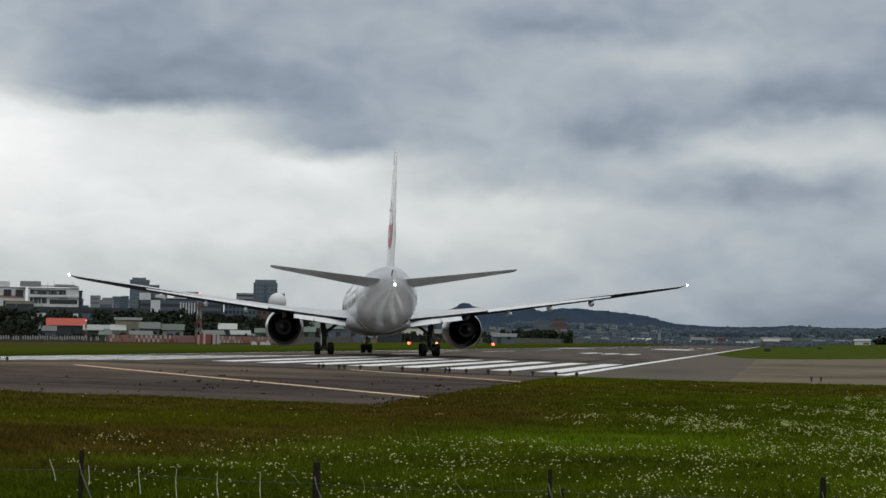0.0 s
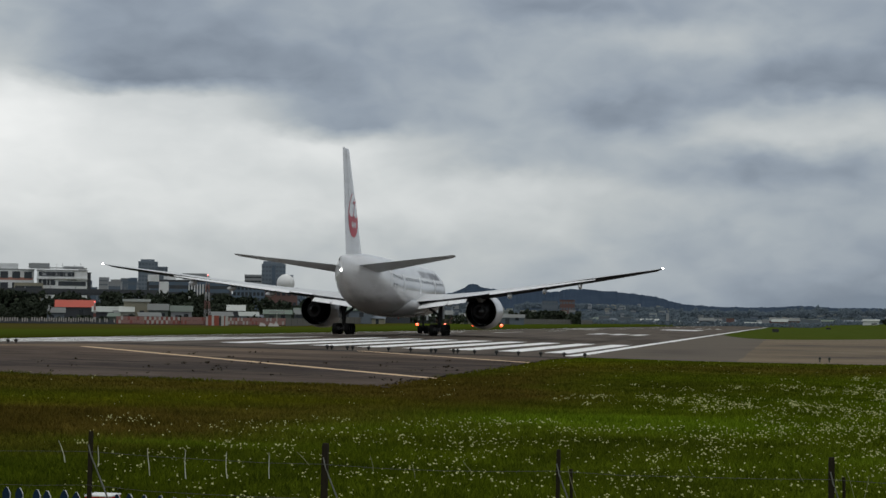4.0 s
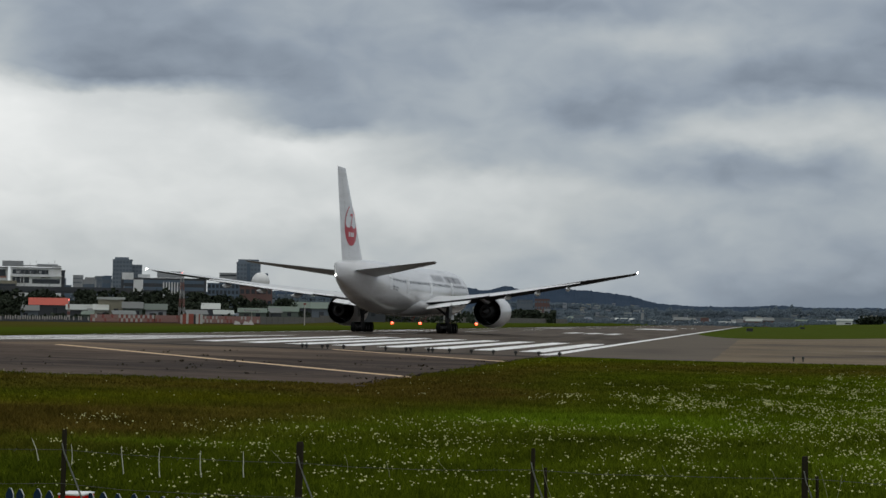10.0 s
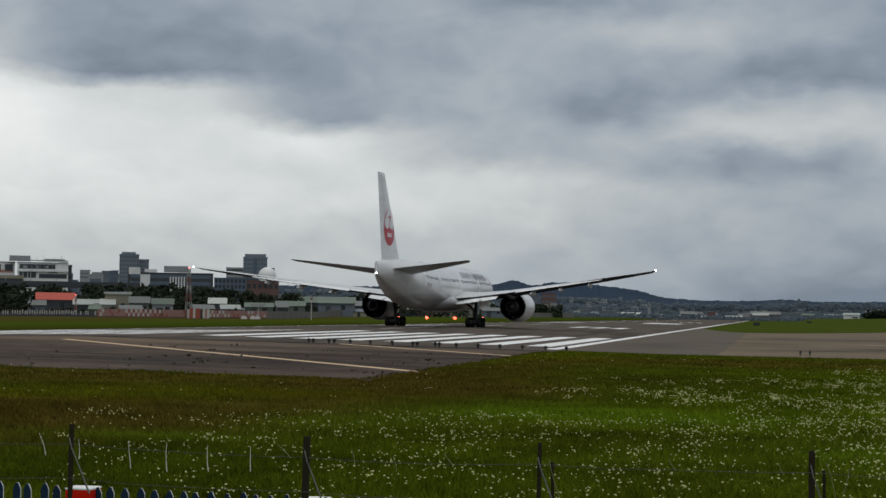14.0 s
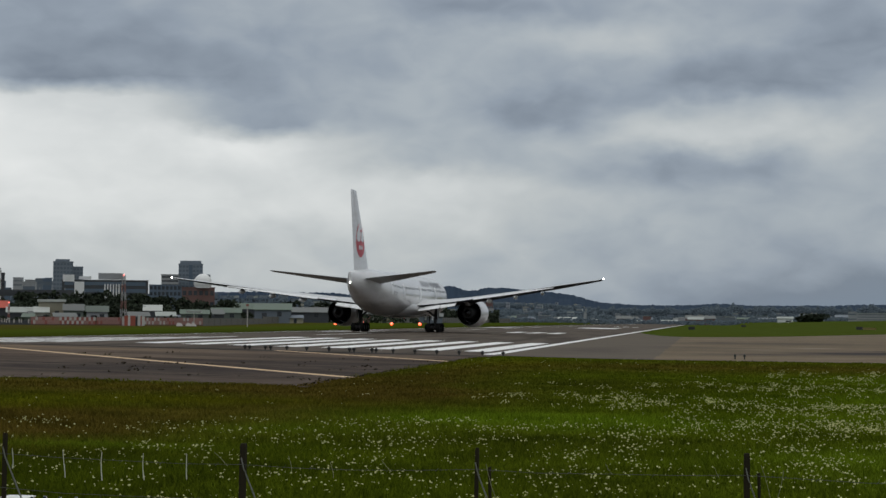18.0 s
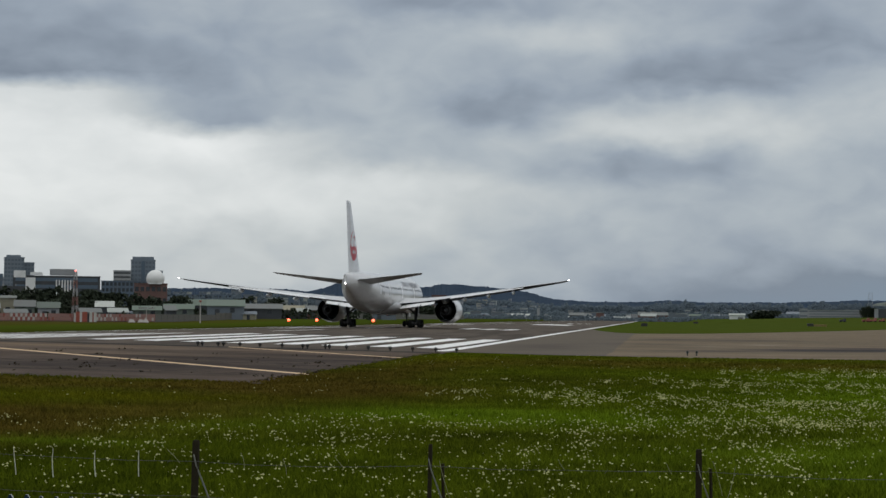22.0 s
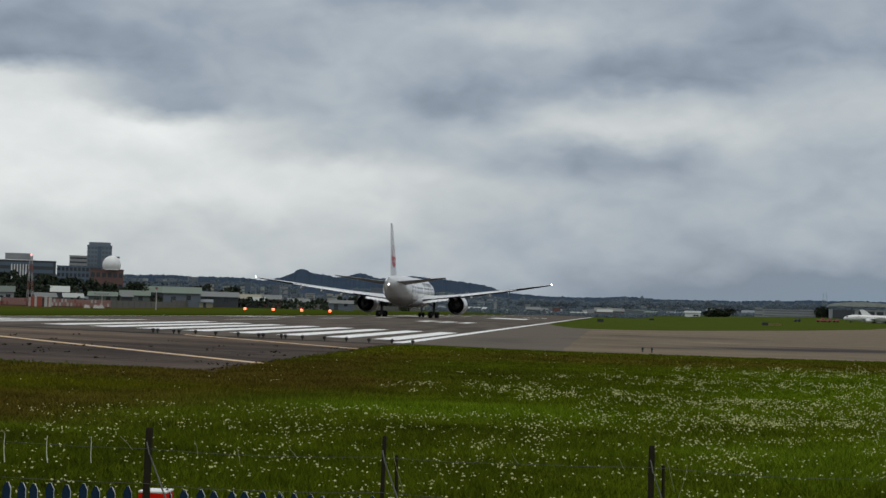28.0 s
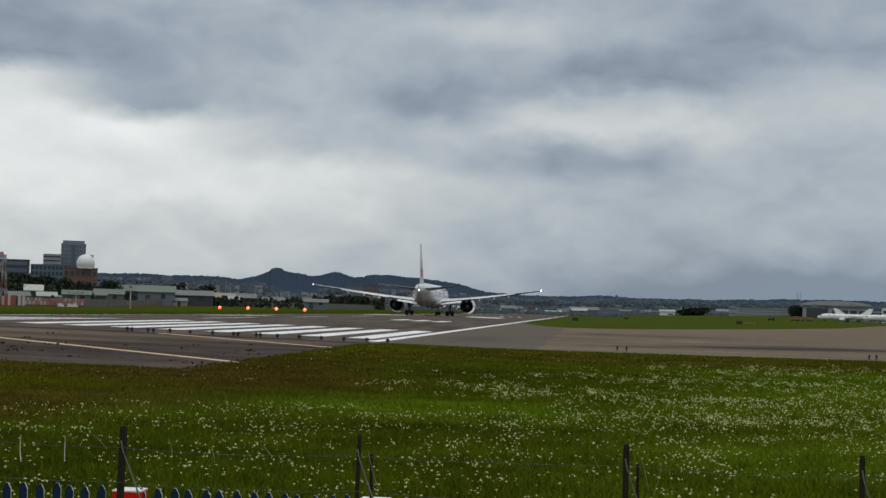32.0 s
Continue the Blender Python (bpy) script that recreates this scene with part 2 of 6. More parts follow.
def asphalt_material(name, lo, hi, stain, streak=1.0, along=(0.35, 0.028, 1), cracks=0.0, bays=None):
    k = Mat(name, 0.95, 0.0, 0.05)
    v = k.pos()
    fine, mid, broad = k.noise(v, 9.0, 5.0, 0.7), k.noise(v, 0.55, 6.0, 0.65), k.noise(v, 0.09, 4.0, 0.6)
    long = k.noise(k.pos(along), 1.0, 6.0, 0.65)
    col = k.mix(fine, lo, hi)
    col = k.mix(k.math("MULTIPLY", k.ramp(broad, (0.40, (0, 0, 0)), (0.62, (1, 1, 1))), 0.45), col, tuple(c * 1.35 for c in stain))
    col = k.mix(k.math("MULTIPLY", k.ramp(mid, (0.42, (0, 0, 0)), (0.68, (1, 1, 1))), 0.55), col, stain)
    col = k.mix(k.math("MULTIPLY", k.ramp(long, (0.47, (0, 0, 0)), (0.60, (1, 1, 1))), 0.65 * streak), col, tuple(c * 0.55 for c in stain))
    if cracks:
        seam = k.math("ABSOLUTE", k.math("SUBTRACT", k.noise(k.pos((0.03, 0.16, 1)), 1.0, 7.0, 0.6), 0.5))
        col = k.mix(k.math("MULTIPLY", k.ramp(seam, (0.004, (1, 1, 1)), (0.016, (0, 0, 0))), cracks), col, tuple(c * 0.4 for c in stain))
    if bays:
        col = bays(k, v, col)
    k.color(col)
    k.rough(k.math("MULTIPLY_ADD", mid, 0.2, 0.75))
    k.bump(fine, 0.35, 0.01)
    return k.m


def pad_bays(k, v, col):
    """Tan, worn asphalt next to the runway, dark patched asphalt by the grass."""
    s = k.n.new("ShaderNodeSeparateXYZ")
    k.l.new(v, s.inputs[0])
    px = (s.outputs[0], s.outputs[1])
    warp = k.math("MULTIPLY_ADD", k.noise(k.pos((0.06, 0.22, 1)), 1.0, 6.0, 0.7), 16.0, -8.0)
    tan = zone(k, px, ((6, 97, 14, 6.0, 0.75), (-12, 92, 12, 9, 0.7), (14, 84, 8, 3.0, 0.5), (24, 96, 5, 3.5, 0.3), (-2, 74, 10, 4, 0.3)), warp)
    col = k.mix(k.math("MULTIPLY", tan, k.ramp(k.noise(k.pos((0.12, 0.5, 1)), 1.0, 5.0, 0.65), (0.3, (0.35, 0.35, 0.35)), (0.6, (1, 1, 1)))), col, (0.205, 0.148, 0.100))
    dark = zone(k, px, ((20, 66, 9, 6.0, 0.75), (26, 78, 5, 6.0, 0.6), (6, 62, 9, 4.5, 0.6), (-8, 66, 8, 4, 0.5), (14, 91, 6, 2.0, 0.4)), warp)
    return k.mix(k.math("MULTIPLY", dark, k.ramp(k.noise(k.pos((0.2, 0.6, 1)), 1.0, 6.0, 0.7), (0.35, (0.2, 0.2, 0.2)), (0.62, (1, 1, 1)))), col, (0.034, 0.027, 0.025))


def taxi_bays(k, v, col):
    """Grey asphalt near the runway, tan concrete beyond, with dark rubber stains."""
    s = k.n.new("ShaderNodeSeparateXYZ")
    k.l.new(v, s.inputs[0])
    px = (s.outputs[0], s.outputs[1])
    joint = k.math("LESS_THAN", k.math("MULTIPLY_ADD", k.noise(v, 0.2, 3.0), 0.8, px[0]), 39.9)
    col = k.mix(k.math("MULTIPLY", joint, 0.85), col, k.mix(k.noise(v, 0.3, 5.0), (0.096, 0.082, 0.068), (0.130, 0.110, 0.090)))
    warp = k.math("MULTIPLY_ADD", k.noise(k.pos((0.10, 0.35, 1)), 1.0, 5.0, 0.65), 9.0, -4.5)
    dark = zone(k, px, ((53, 127, 4.5, 5.0, 1.2), (58.5, 130, 4.0, 4.5, 1.3), (58.5, 140, 3.5, 3.0, 0.8), (43.6, 186, 3.0, 9, 0.6), (46, 120, 3.5, 4.0, 0.7), (64, 134, 4.0, 5, 1.2), (52, 185, 6, 12, 0.5), (34, 130, 2.5, 14, 0.4), (42, 150, 4, 6, 0.45)), warp)
    col = k.mix(dark, col, (0.040, 0.034, 0.034))
    return k.mix(zone(k, px, ((51.8, 152, 1.5, 3.0, 0.6), (47, 140, 1.2, 4, 0.35)), warp), col, (0.27, 0.23, 0.18))


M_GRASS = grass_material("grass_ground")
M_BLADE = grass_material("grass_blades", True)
M_RUNWAY = asphalt_material("runway_asphalt", (0.092, 0.074, 0.058), (0.140, 0.114, 0.091), (0.068, 0.056, 0.047))
M_PAD = asphalt_material("overrun_asphalt", (0.078, 0.058, 0.045), (0.132, 0.100, 0.078), (0.042, 0.029, 0.023), 1.0, (0.05, 0.13, 1), 0.85, pad_bays)
M_TAXI = asphalt_material("taxiway_concrete", (0.160, 0.122, 0.080), (0.225, 0.176, 0.122), (0.118, 0.092, 0.064), 0.6, (0.030, 0.16, 1), 0.3, taxi_bays)


def paint(name, col, under, wear=0.5):
    k = Mat(name, 0.8, 0.0, 0.15)
    v = k.pos()
    w = k.ramp(k.noise(v, 1.3, 7.0, 0.75), (0.50, (0, 0, 0)), (0.72, (1, 1, 1)))
    k.color(k.mix(k.math("MULTIPLY", w, wear), k.mix(k.noise(v, 14, 3.0), tuple(c * 0.85 for c in col), col), under))
    return k.m


M_WHITE_LINE = paint("runway_white_paint", (0.90, 0.90, 0.89), (0.26, 0.24, 0.21), 0.34)
M_WHITE_WORN = paint("runway_white_paint_worn", (0.62, 0.61, 0.58), (0.2, 0.18, 0.16), 0.75)
M_YELLOW_LINE = paint("chevron_yellow_paint", (0.74, 0.53, 0.33), (0.2, 0.15, 0.12), 0.45)


def smooth(a, b, x):
    t = min(1.0, max(0.0, (x - a) / (b - a)))
    return t * t * (3 - 2 * t)


def ground_z(x, y):
    """The crowned runway, falling to its edges, the level grass, the rise in the west and the apron's gentle rise."""
    a = abs(x)
    z = -0.016 * min(a, 30) - 0.0015 * min(max(a - 30, 0), 40)
    return z + 1.75 * smooth(60, 150, x) * smooth(430, 800, y) + bank_west(x, y) + 2.1 * smooth(62, 84, x) * (1 - smooth(150, 185, x)) * smooth(805, 870, y)


def bank_west(x, y):
    """The grass rises gently to the perimeter fence."""
    return 1.1 * smooth(34, 62, -x) * smooth(480, 570, y)


# ---- mesh helpers ----
def mesh_of(name, bm):
    me = bpy.data.meshes.new(name)
    bm.to_mesh(me)
    bm.free()
    return me


def shade(me, smooth_it=True):
    for p in me.polygons:
        p.use_smooth = smooth_it


def part(name, bm, material, parent=None, label="", soft=False):
    me = mesh_of(name, bm)
    me.materials.append(material)
    if soft:
        shade(me)
        me.set_sharp_from_angle(angle=radians(38))
    ob = new(name, me)
    ob.parent = parent
    if label:
        ob["label"] = label
    return ob


def empty(name, m=None):
    ob = new(name)
    ob.empty_display_size = 0.3
    if m is not None:
        ob.matrix_basis = m
    return ob


def add_box(bm, x0, x1, y0, y1, z0, z1, m=None):
    vs = [bm.verts.new((x, y, z)) for z in (z0, z1) for x, y in ((x0, y0), (x1, y0), (x1, y1), (x0, y1))]
    for f in ((3, 2, 1, 0), (4, 5, 6, 7), (0, 1, 5, 4), (1, 2, 6, 5), (2, 3, 7, 6), (3, 0, 4, 7)):
        bm.faces.new([vs[i] for i in f])
    if m is not None:
        bmesh.ops.transform(bm, matrix=m, verts=vs)
    return vs


def box(x0, x1, y0, y1, z0, z1, bevel=0.0):
    bm = bmesh.new()
    add_box(bm, x0, x1, y0, y1, z0, z1)
    if bevel:
        bmesh.ops.bevel(bm, geom=bm.edges[:], offset=bevel, segments=2, affect="EDGES", profile=0.5)
    return bm


def add_loft(bm, rings, caps=True):
    """Skin closed rings of equal length."""
    vs = [[bm.verts.new(p) for p in ring] for ring in rings]
    n = len(vs[0])
    for a, b in zip(vs, vs[1:]):
        for i in range(n):
            bm.faces.new((a[i], a[(i + 1) % n], b[(i + 1) % n], b[i]))
    if caps:
        bm.faces.new(list(reversed(vs[0])))
        bm.faces.new(vs[-1])
    return vs


def loft(rings, caps=True):
    bm = bmesh.new()
    add_loft(bm, rings, caps)
    bmesh.ops.recalc_face_normals(bm, faces=bm.faces[:])
    return bm


def ring_xz(y, cx, cz, rx, rz, n=24):
    return [(cx + rx * math.cos(2 * math.pi * i / n), y, cz + rz * math.sin(2 * math.pi * i / n)) for i in range(n)]


def ring_xy(z, cx, cy, rx, ry, n=16):
    return [(cx + rx * math.cos(2 * math.pi * i / n), cy + ry * math.sin(2 * math.pi * i / n), z) for i in range(n)]


def add_tube(bm, pts, r, n=6, r_end=None):
    """A round bar along points."""
    pts = [Vector(p) for p in pts]
    rings = []
    for i, p in enumerate(pts):
        d = (pts[min(i + 1, len(pts) - 1)] - pts[max(i - 1, 0)]).normalized()
        side = d.cross(Vector((0, 0, 1)) if abs(d.z) < 0.9 else Vector((1, 0, 0))).normalized()
        up = side.cross(d)
        rr = r if r_end is None else r + (r_end - r) * i / (len(pts) - 1)
        rings.append([p + rr * (side * math.cos(2 * math.pi * k / n) + up * math.sin(2 * math.pi * k / n)) for k in range(n)])
    add_loft(bm, rings)


def tube(pts, r, n=6, r_end=None):
    bm = bmesh.new()
    add_tube(bm, pts, r, n, r_end)
    bmesh.ops.recalc_face_normals(bm, faces=bm.faces[:])
    return bm


def ball(r, c=(0, 0, 0), seg=12):
    bm = bmesh.new()
    bmesh.ops.create_uvsphere(bm, u_segments=seg, v_segments=seg // 2 + 1, radius=r)
    bmesh.ops.translate(bm, verts=bm.verts[:], vec=c)
    return bm


def sheet(name, xs, ys, lift, material, z_of=None):
    """Level paving or grass that follows the ground, lift metres above it."""
    bm = bmesh.new()
    g = [[bm.verts.new((x, y, (z_of or ground_z)(x, y) + lift)) for x in xs] for y in ys]
    for r0, r1 in zip(g, g[1:]):
        for i in range(len(xs) - 1):
            bm.faces.new((r0[i], r0[i + 1], r1[i + 1], r1[i]))
    me = mesh_of(name, bm)
    me.materials.append(material)
    return new(name, me)


def outline(name, pts, lift, material, parent=None):
    """A flat marking or paved shape from its outline, in one ngon split across the crown."""
    bm = bmesh.new()
    bm.faces.new([bm.verts.new((x, y, ground_z(x, y) + lift)) for x, y in pts])
    bmesh.ops.triangulate(bm, faces=bm.faces[:])
    bmesh.ops.recalc_face_normals(bm, faces=bm.faces[:])
    if bm.faces and sum(f.normal.z for f in bm.faces) < 0:
        bmesh.ops.reverse_faces(bm, faces=bm.faces[:])
    return part(name, bm, material, parent)


def spread(a, b, step):
    n = max(1, round((b - a) / step))
    return [a + (b - a) * i / n for i in range(n + 1)]


# ---- ground and paving ----
gx = [-4600, -2500, -1200, -600, -300, -150, -100, -70, -62, -55, -48, -41, -34, -30, -15, 0, 15, 30, 34, 38, 42, 46, 50, 60, 66, 73, 80, 88, 95, 110, 130, 150, 160, 172, 185, 200, 300, 600, 1200, 2500, 4600]
gy = [-600, -200, -50, 0, 15, 25, 40, 55, 80, 105, 150, 200, 300, 430, 480, 500, 515, 530, 550, 570, 600, 630, 680, 740, 800, 815, 830, 850, 870, 1000, 1500, 2200, 3000, 4000, 4800]
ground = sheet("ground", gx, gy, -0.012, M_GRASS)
tagged(ground, "level airfield grass, olive green and brown", "ground", kind="structure")
runway = sheet("runway", [-30, -15, 0, 15, 29.7], spread(104, 2700, 60), 0.004, M_RUNWAY)
tagged(runway, "grey-brown asphalt runway with worn white markings", "runway", kind="structure")
overrun = sheet("overrun_pavement", [-30, -15, 0, 15, 29.7], [53.6, 70, 87, 104], 0.0, M_PAD)
tagged(overrun, "dark asphalt overrun with yellow chevrons", "pavement", kind="structure")
M_SEAM = asphalt_material("tarred_joint", (0.030, 0.024, 0.022), (0.055, 0.044, 0.040), (0.030, 0.026, 0.024))
bm = bmesh.new()
seam_x = spread(-29.0, 28.6, 1.2)
seam = [[bm.verts.new((x, 103.6 + d + 0.30 * math.sin(x * 0.9 + d) + 0.18 * math.sin(x * 2.3), ground_z(x, 104) + 0.006)) for x in seam_x] for d in (-2.4, 0.8)]
for i in range(len(seam_x) - 1):
    bm.faces.new((seam[0][i], seam[0][i + 1], seam[1][i + 1], seam[1][i]))
part("tarred_joint", bm, M_SEAM, overrun, "dark tarred joint")
taxi_pts = [(29.3, 106), (36, 101.5), (42, 99.5), (50, 98.5), (60, 98), (80, 97), (160, 95), (330, 90), (330, 1400), (200, 830), (144, 599), (115, 490), (87, 386), (70, 330),
            (58, 288), (50, 266), (44, 256), (40, 254), (37, 262), (35, 278), (32, 310), (30, 345), (29.3, 371)]
taxiway = outline("taxiway_pavement", taxi_pts, 0.002, M_TAXI)
tagged(taxiway, "brownish concrete taxiway joining the runway", "pavement", kind="structure")


def stripe(x0, x1, y0, y1, name="threshold_stripe", mat=M_WHITE_LINE, lift=0.009):
    bm = bmesh.new()
    xs = [x0, x1] if not (x0 < 0 < x1) else [x0, 0, x1]
    for a, b in zip(xs, xs[1:]):
        bm.faces.new([bm.verts.new((x, y, ground_z(x, y) + lift)) for x, y in ((a, y0), (b, y0), (b, y1), (a, y1))])
    return part(name, bm, mat, runway)


for i in range(8):
    c = 26.9 - 3.35 * i
    for sgn in (1, -1):
        stripe(sgn * c - 0.87, sgn * c + 0.87, 115.7, 163.0)
for sgn in (1, -1):
    stripe(sgn * 28.95 - 0.45, sgn * 28.95 + 0.45, 113.0, 2600, "edge_line")
outline("edge_line_tip", [(28.5, 113.0), (28.3, 109.2), (28.6, 107.6), (29.2, 107.4), (29.4, 113.0)], 0.009, M_WHITE_LINE, runway)
for i in range(40):
    stripe(-0.45, 0.45, 185 + 60 * i, 215 + 60 * i, "centre_line", M_WHITE_WORN)
for sgn in (1, -1):
    for k in range(3):
        stripe(sgn * (12.2 + 3.3 * k) - 0.9, sgn * (12.2 + 3.3 * k) + 0.9, 268, 290, "touchdown_mark")
        stripe(sgn * (12.2 + 3.3 * k) - 0.9, sgn * (12.2 + 3.3 * k) + 0.9, 600, 622, "touchdown_mark")
    stripe(sgn * 14 - 5, sgn * 14 + 5, 455, 500, "aiming_point")
for k, (base, y_in) in enumerate(((95.0, 0), (121.0, 0), (69.0, 0))):
    for sgn in (1, -1):
        q = []
        for x in (2.4 if k == 0 else 0.0, 29.6):
            y = base - 1.1 * x
            if y > 103.4:
                x, y = (base - 103.4) / 1.1, 103.4
            if y < 54.6:
                x, y = (base - 54.6) / 1.1, 54.6
            q.append((x, y))
        (xa, ya), (xb, yb) = q
        n = 6
        bm = bmesh.new()
        for j in range(n):
            x0, x1 = xa + (xb - xa) * j / n, xa + (xb - xa) * (j + 1) / n
            y0, y1 = ya + (yb - ya) * j / n, ya + (yb - ya) * (j + 1) / n
            w = 0.46
            bm.faces.new([bm.verts.new((sgn * x, y, ground_z(x, y) + 0.007)) for x, y in ((x0, y0 - w), (x1, y1 - w), (x1, y1 + w), (x0, y0 + w))][::sgn])
        part("chevron_line", bm, M_YELLOW_LINE, overrun)


# ---- the airliner ----
def aircraft_white(name, col=(0.78, 0.78, 0.78), rough=0.28, belly=None):
    k = Mat(name, rough, 0.0, 0.5)
    v = k.pos(local=True)
    streak = k.noise(k.pos((1.0, 0.12, 1.0), True), 0.9, 6.0, 0.65)
    fine = k.noise(v, 3.0, 5.0)
    c = k.mix(k.math("MULTIPLY", k.ramp(streak, (0.48, (0, 0, 0)), (0.75, (1, 1, 1))), 0.42), col, (0.40, 0.385, 0.36))
    # Grey towards the belly: shade painted in by height, its edge streaked with grime.
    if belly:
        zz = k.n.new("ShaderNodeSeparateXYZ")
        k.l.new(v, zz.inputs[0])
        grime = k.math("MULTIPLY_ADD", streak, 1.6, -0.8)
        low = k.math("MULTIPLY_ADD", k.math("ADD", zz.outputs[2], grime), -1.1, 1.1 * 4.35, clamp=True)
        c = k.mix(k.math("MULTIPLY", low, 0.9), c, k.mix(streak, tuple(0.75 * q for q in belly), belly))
    k.color(k.mix(k.math("MULTIPLY", fine, 0.12), c, (0.6, 0.6, 0.6)))
    k.rough(k.math("MULTIPLY_ADD", fine, 0.2, rough - 0.08))
    return k.m


M_FUSE = aircraft_white("aircraft_white_paint", (0.74, 0.74, 0.75), 0.16)
M_BODY = aircraft_white("fuselage_paint_shaded_belly", (0.76, 0.76, 0.77), 0.16, (0.34, 0.335, 0.33))
M_WING = aircraft_white("wing_grey_paint", (0.60, 0.61, 0.62), 0.3)
# Wing undersides: grey paint taken near black, the shade put into the colour.
M_UNDER_SHADED = worn("wing_underside_grey_shaded", (0.026, 0.026, 0.029), 0.7, 0.25, 0.6, dirt=(0.04, 0.04, 0.04), spec=0.15)
M_TAIL = aircraft_white("tailplane_grey_paint", (0.30, 0.31, 0.32), 0.3)
M_FLAP = aircraft_white("flap_light_grey_paint", (0.80, 0.81, 0.82), 0.35)
M_GAP = worn("panel_gap_grey", (0.40, 0.40, 0.41), 0.5, 0.2, 2.0)
M_SLOT_SHADE = worn("flap_slot_shade", (0.030, 0.030, 0.032), 0.7, 0.2, 2.0)
M_METAL = worn("bare_metal", (0.62, 0.62, 0.63), 0.3, 0.15, 2.0, 0.9)
M_DARK_METAL = worn("burnt_metal", (0.035, 0.034, 0.034), 0.55, 0.3, 2.0, 0.6)
M_DUCT = worn("duct_black", (0.012, 0.012, 0.013), 0.6, 0.3, 2.0)
M_TYRE = worn("tyre_rubber", (0.010, 0.010, 0.010), 0.95, 0.3, 3.0, dirt=(0.018, 0.017, 0.016), spec=0.12)
M_STRUT = worn("gear_strut_grey", (0.034, 0.034, 0.036), 0.6, 0.2, 3.0, spec=0.2)
M_GLASS_DARK = worn("dark_glazing", (0.02, 0.022, 0.026), 0.12, 0.2, 3.0)
M_RED = worn("emblem_red", (0.50, 0.010, 0.030), 0.35, 0.1, 2.0, dirt_amount=0.05)
M_LETTER = worn("lettering_dark_grey", (0.10, 0.105, 0.12), 0.4, 0.1, 2.0, dirt_amount=0.05)
M_NAV = glow("white_navigation_light", (1.0, 0.96, 0.88), 14.0)
M_BEACON = glow("red_obstruction_light", (1.0, 0.08, 0.05), 3.0)
M_RED_GLASS = worn("unlit_red_lens", (0.25, 0.01, 0.01), 0.2, 0.1, 3.0)


def airfoil(le, te, x, z, thick, n=9, twist=0.0):
    """A wing section in the y-z plane at span x; le and te are stations aft of the nose."""
    chord = te - le
    up, low = [], []
    for i in range(n):
        u = 0.5 - 0.5 * math.cos(math.pi * i / (n - 1))
        t = thick * 5 * (0.2969 * math.sqrt(u) - 0.126 * u - 0.3516 * u * u + 0.2843 * u ** 3 - 0.1015 * u ** 4)
        camber = 0.015 * math.sin(math.pi * u)
        zz = -twist * (u - 0.3) * chord
        up.append((x, 31.8 - (le + u * chord), z + zz + (camber + t) * chord))
        low.append((x, 31.8 - (le + u * chord), z + zz + (camber - t) * chord))
    return up + low[::-1][1:-1]


def shaded_grey_underside(ob):
    """Grey underside of a flying surface, darkened beyond its paint to hold shade."""
    ob.data.materials.append(M_UNDER_SHADED)
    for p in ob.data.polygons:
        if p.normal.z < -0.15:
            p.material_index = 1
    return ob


def wing_z(x):
    return 3.75 + 0.112 * (x - 3) + 0.0007 * (x - 3) ** 2


def wing_le(x):
    return 20.6 + (x - 3.1) * 0.735


def wing_te(x):
    return 33.6 + (x - 3.1) * 0.02 if x < 9.8 else 33.73 + (x - 9.8) * 0.415


def fuse_section(b):
    S = ((0.0, 4.55, 0.03, 0.03), (0.5, 4.6, 0.8, 0.75), (1.3, 4.7, 1.35, 1.35), (2.6, 4.88, 1.98, 2.02), (4.5, 5.08, 2.55, 2.6), (7.0, 5.26, 2.95, 2.97),
         (10.0, 5.35, 3.1, 3.1), (44.0, 5.35, 3.1, 3.1), (47.5, 5.48, 3.04, 2.98), (51.0, 5.75, 2.75, 2.68), (54.5, 6.12, 2.2, 2.22), (57.5, 6.45, 1.62, 1.74),
         (60.0, 6.72, 1.02, 1.30), (61.8, 6.9, 0.52, 1.0), (62.9, 7.0, 0.14, 0.78))
    for p, q in zip(S, S[1:]):
        if b <= q[0]:
            t = (b - p[0]) / (q[0] - p[0])
            return tuple(p[i] + (q[i] - p[i]) * t for i in (1, 2, 3))
    return S[-1][1:]


def fuse_point(b, ang, out=0.0):
    """A point of the fuselage's skin at station b; ang from the right side upwards, degrees."""
    zc, rx, rz = fuse_section(b)
    a = radians(ang)
    return ((rx + out) * math.cos(a), 31.8 - b, zc + (rz + out) * math.sin(a))


def skin_patch(bm, b0, b1, a0, a1, out, nb=2, na=3):
    g = [[bm.verts.new(fuse_point(b0 + (b1 - b0) * i / nb, a0 + (a1 - a0) * j / na, out)) for j in range(na + 1)] for i in range(nb + 1)]
    for r0, r1 in zip(g, g[1:]):
        for j in range(na):
            bm.faces.new((r0[j], r0[j + 1], r1[j + 1], r1[j]))


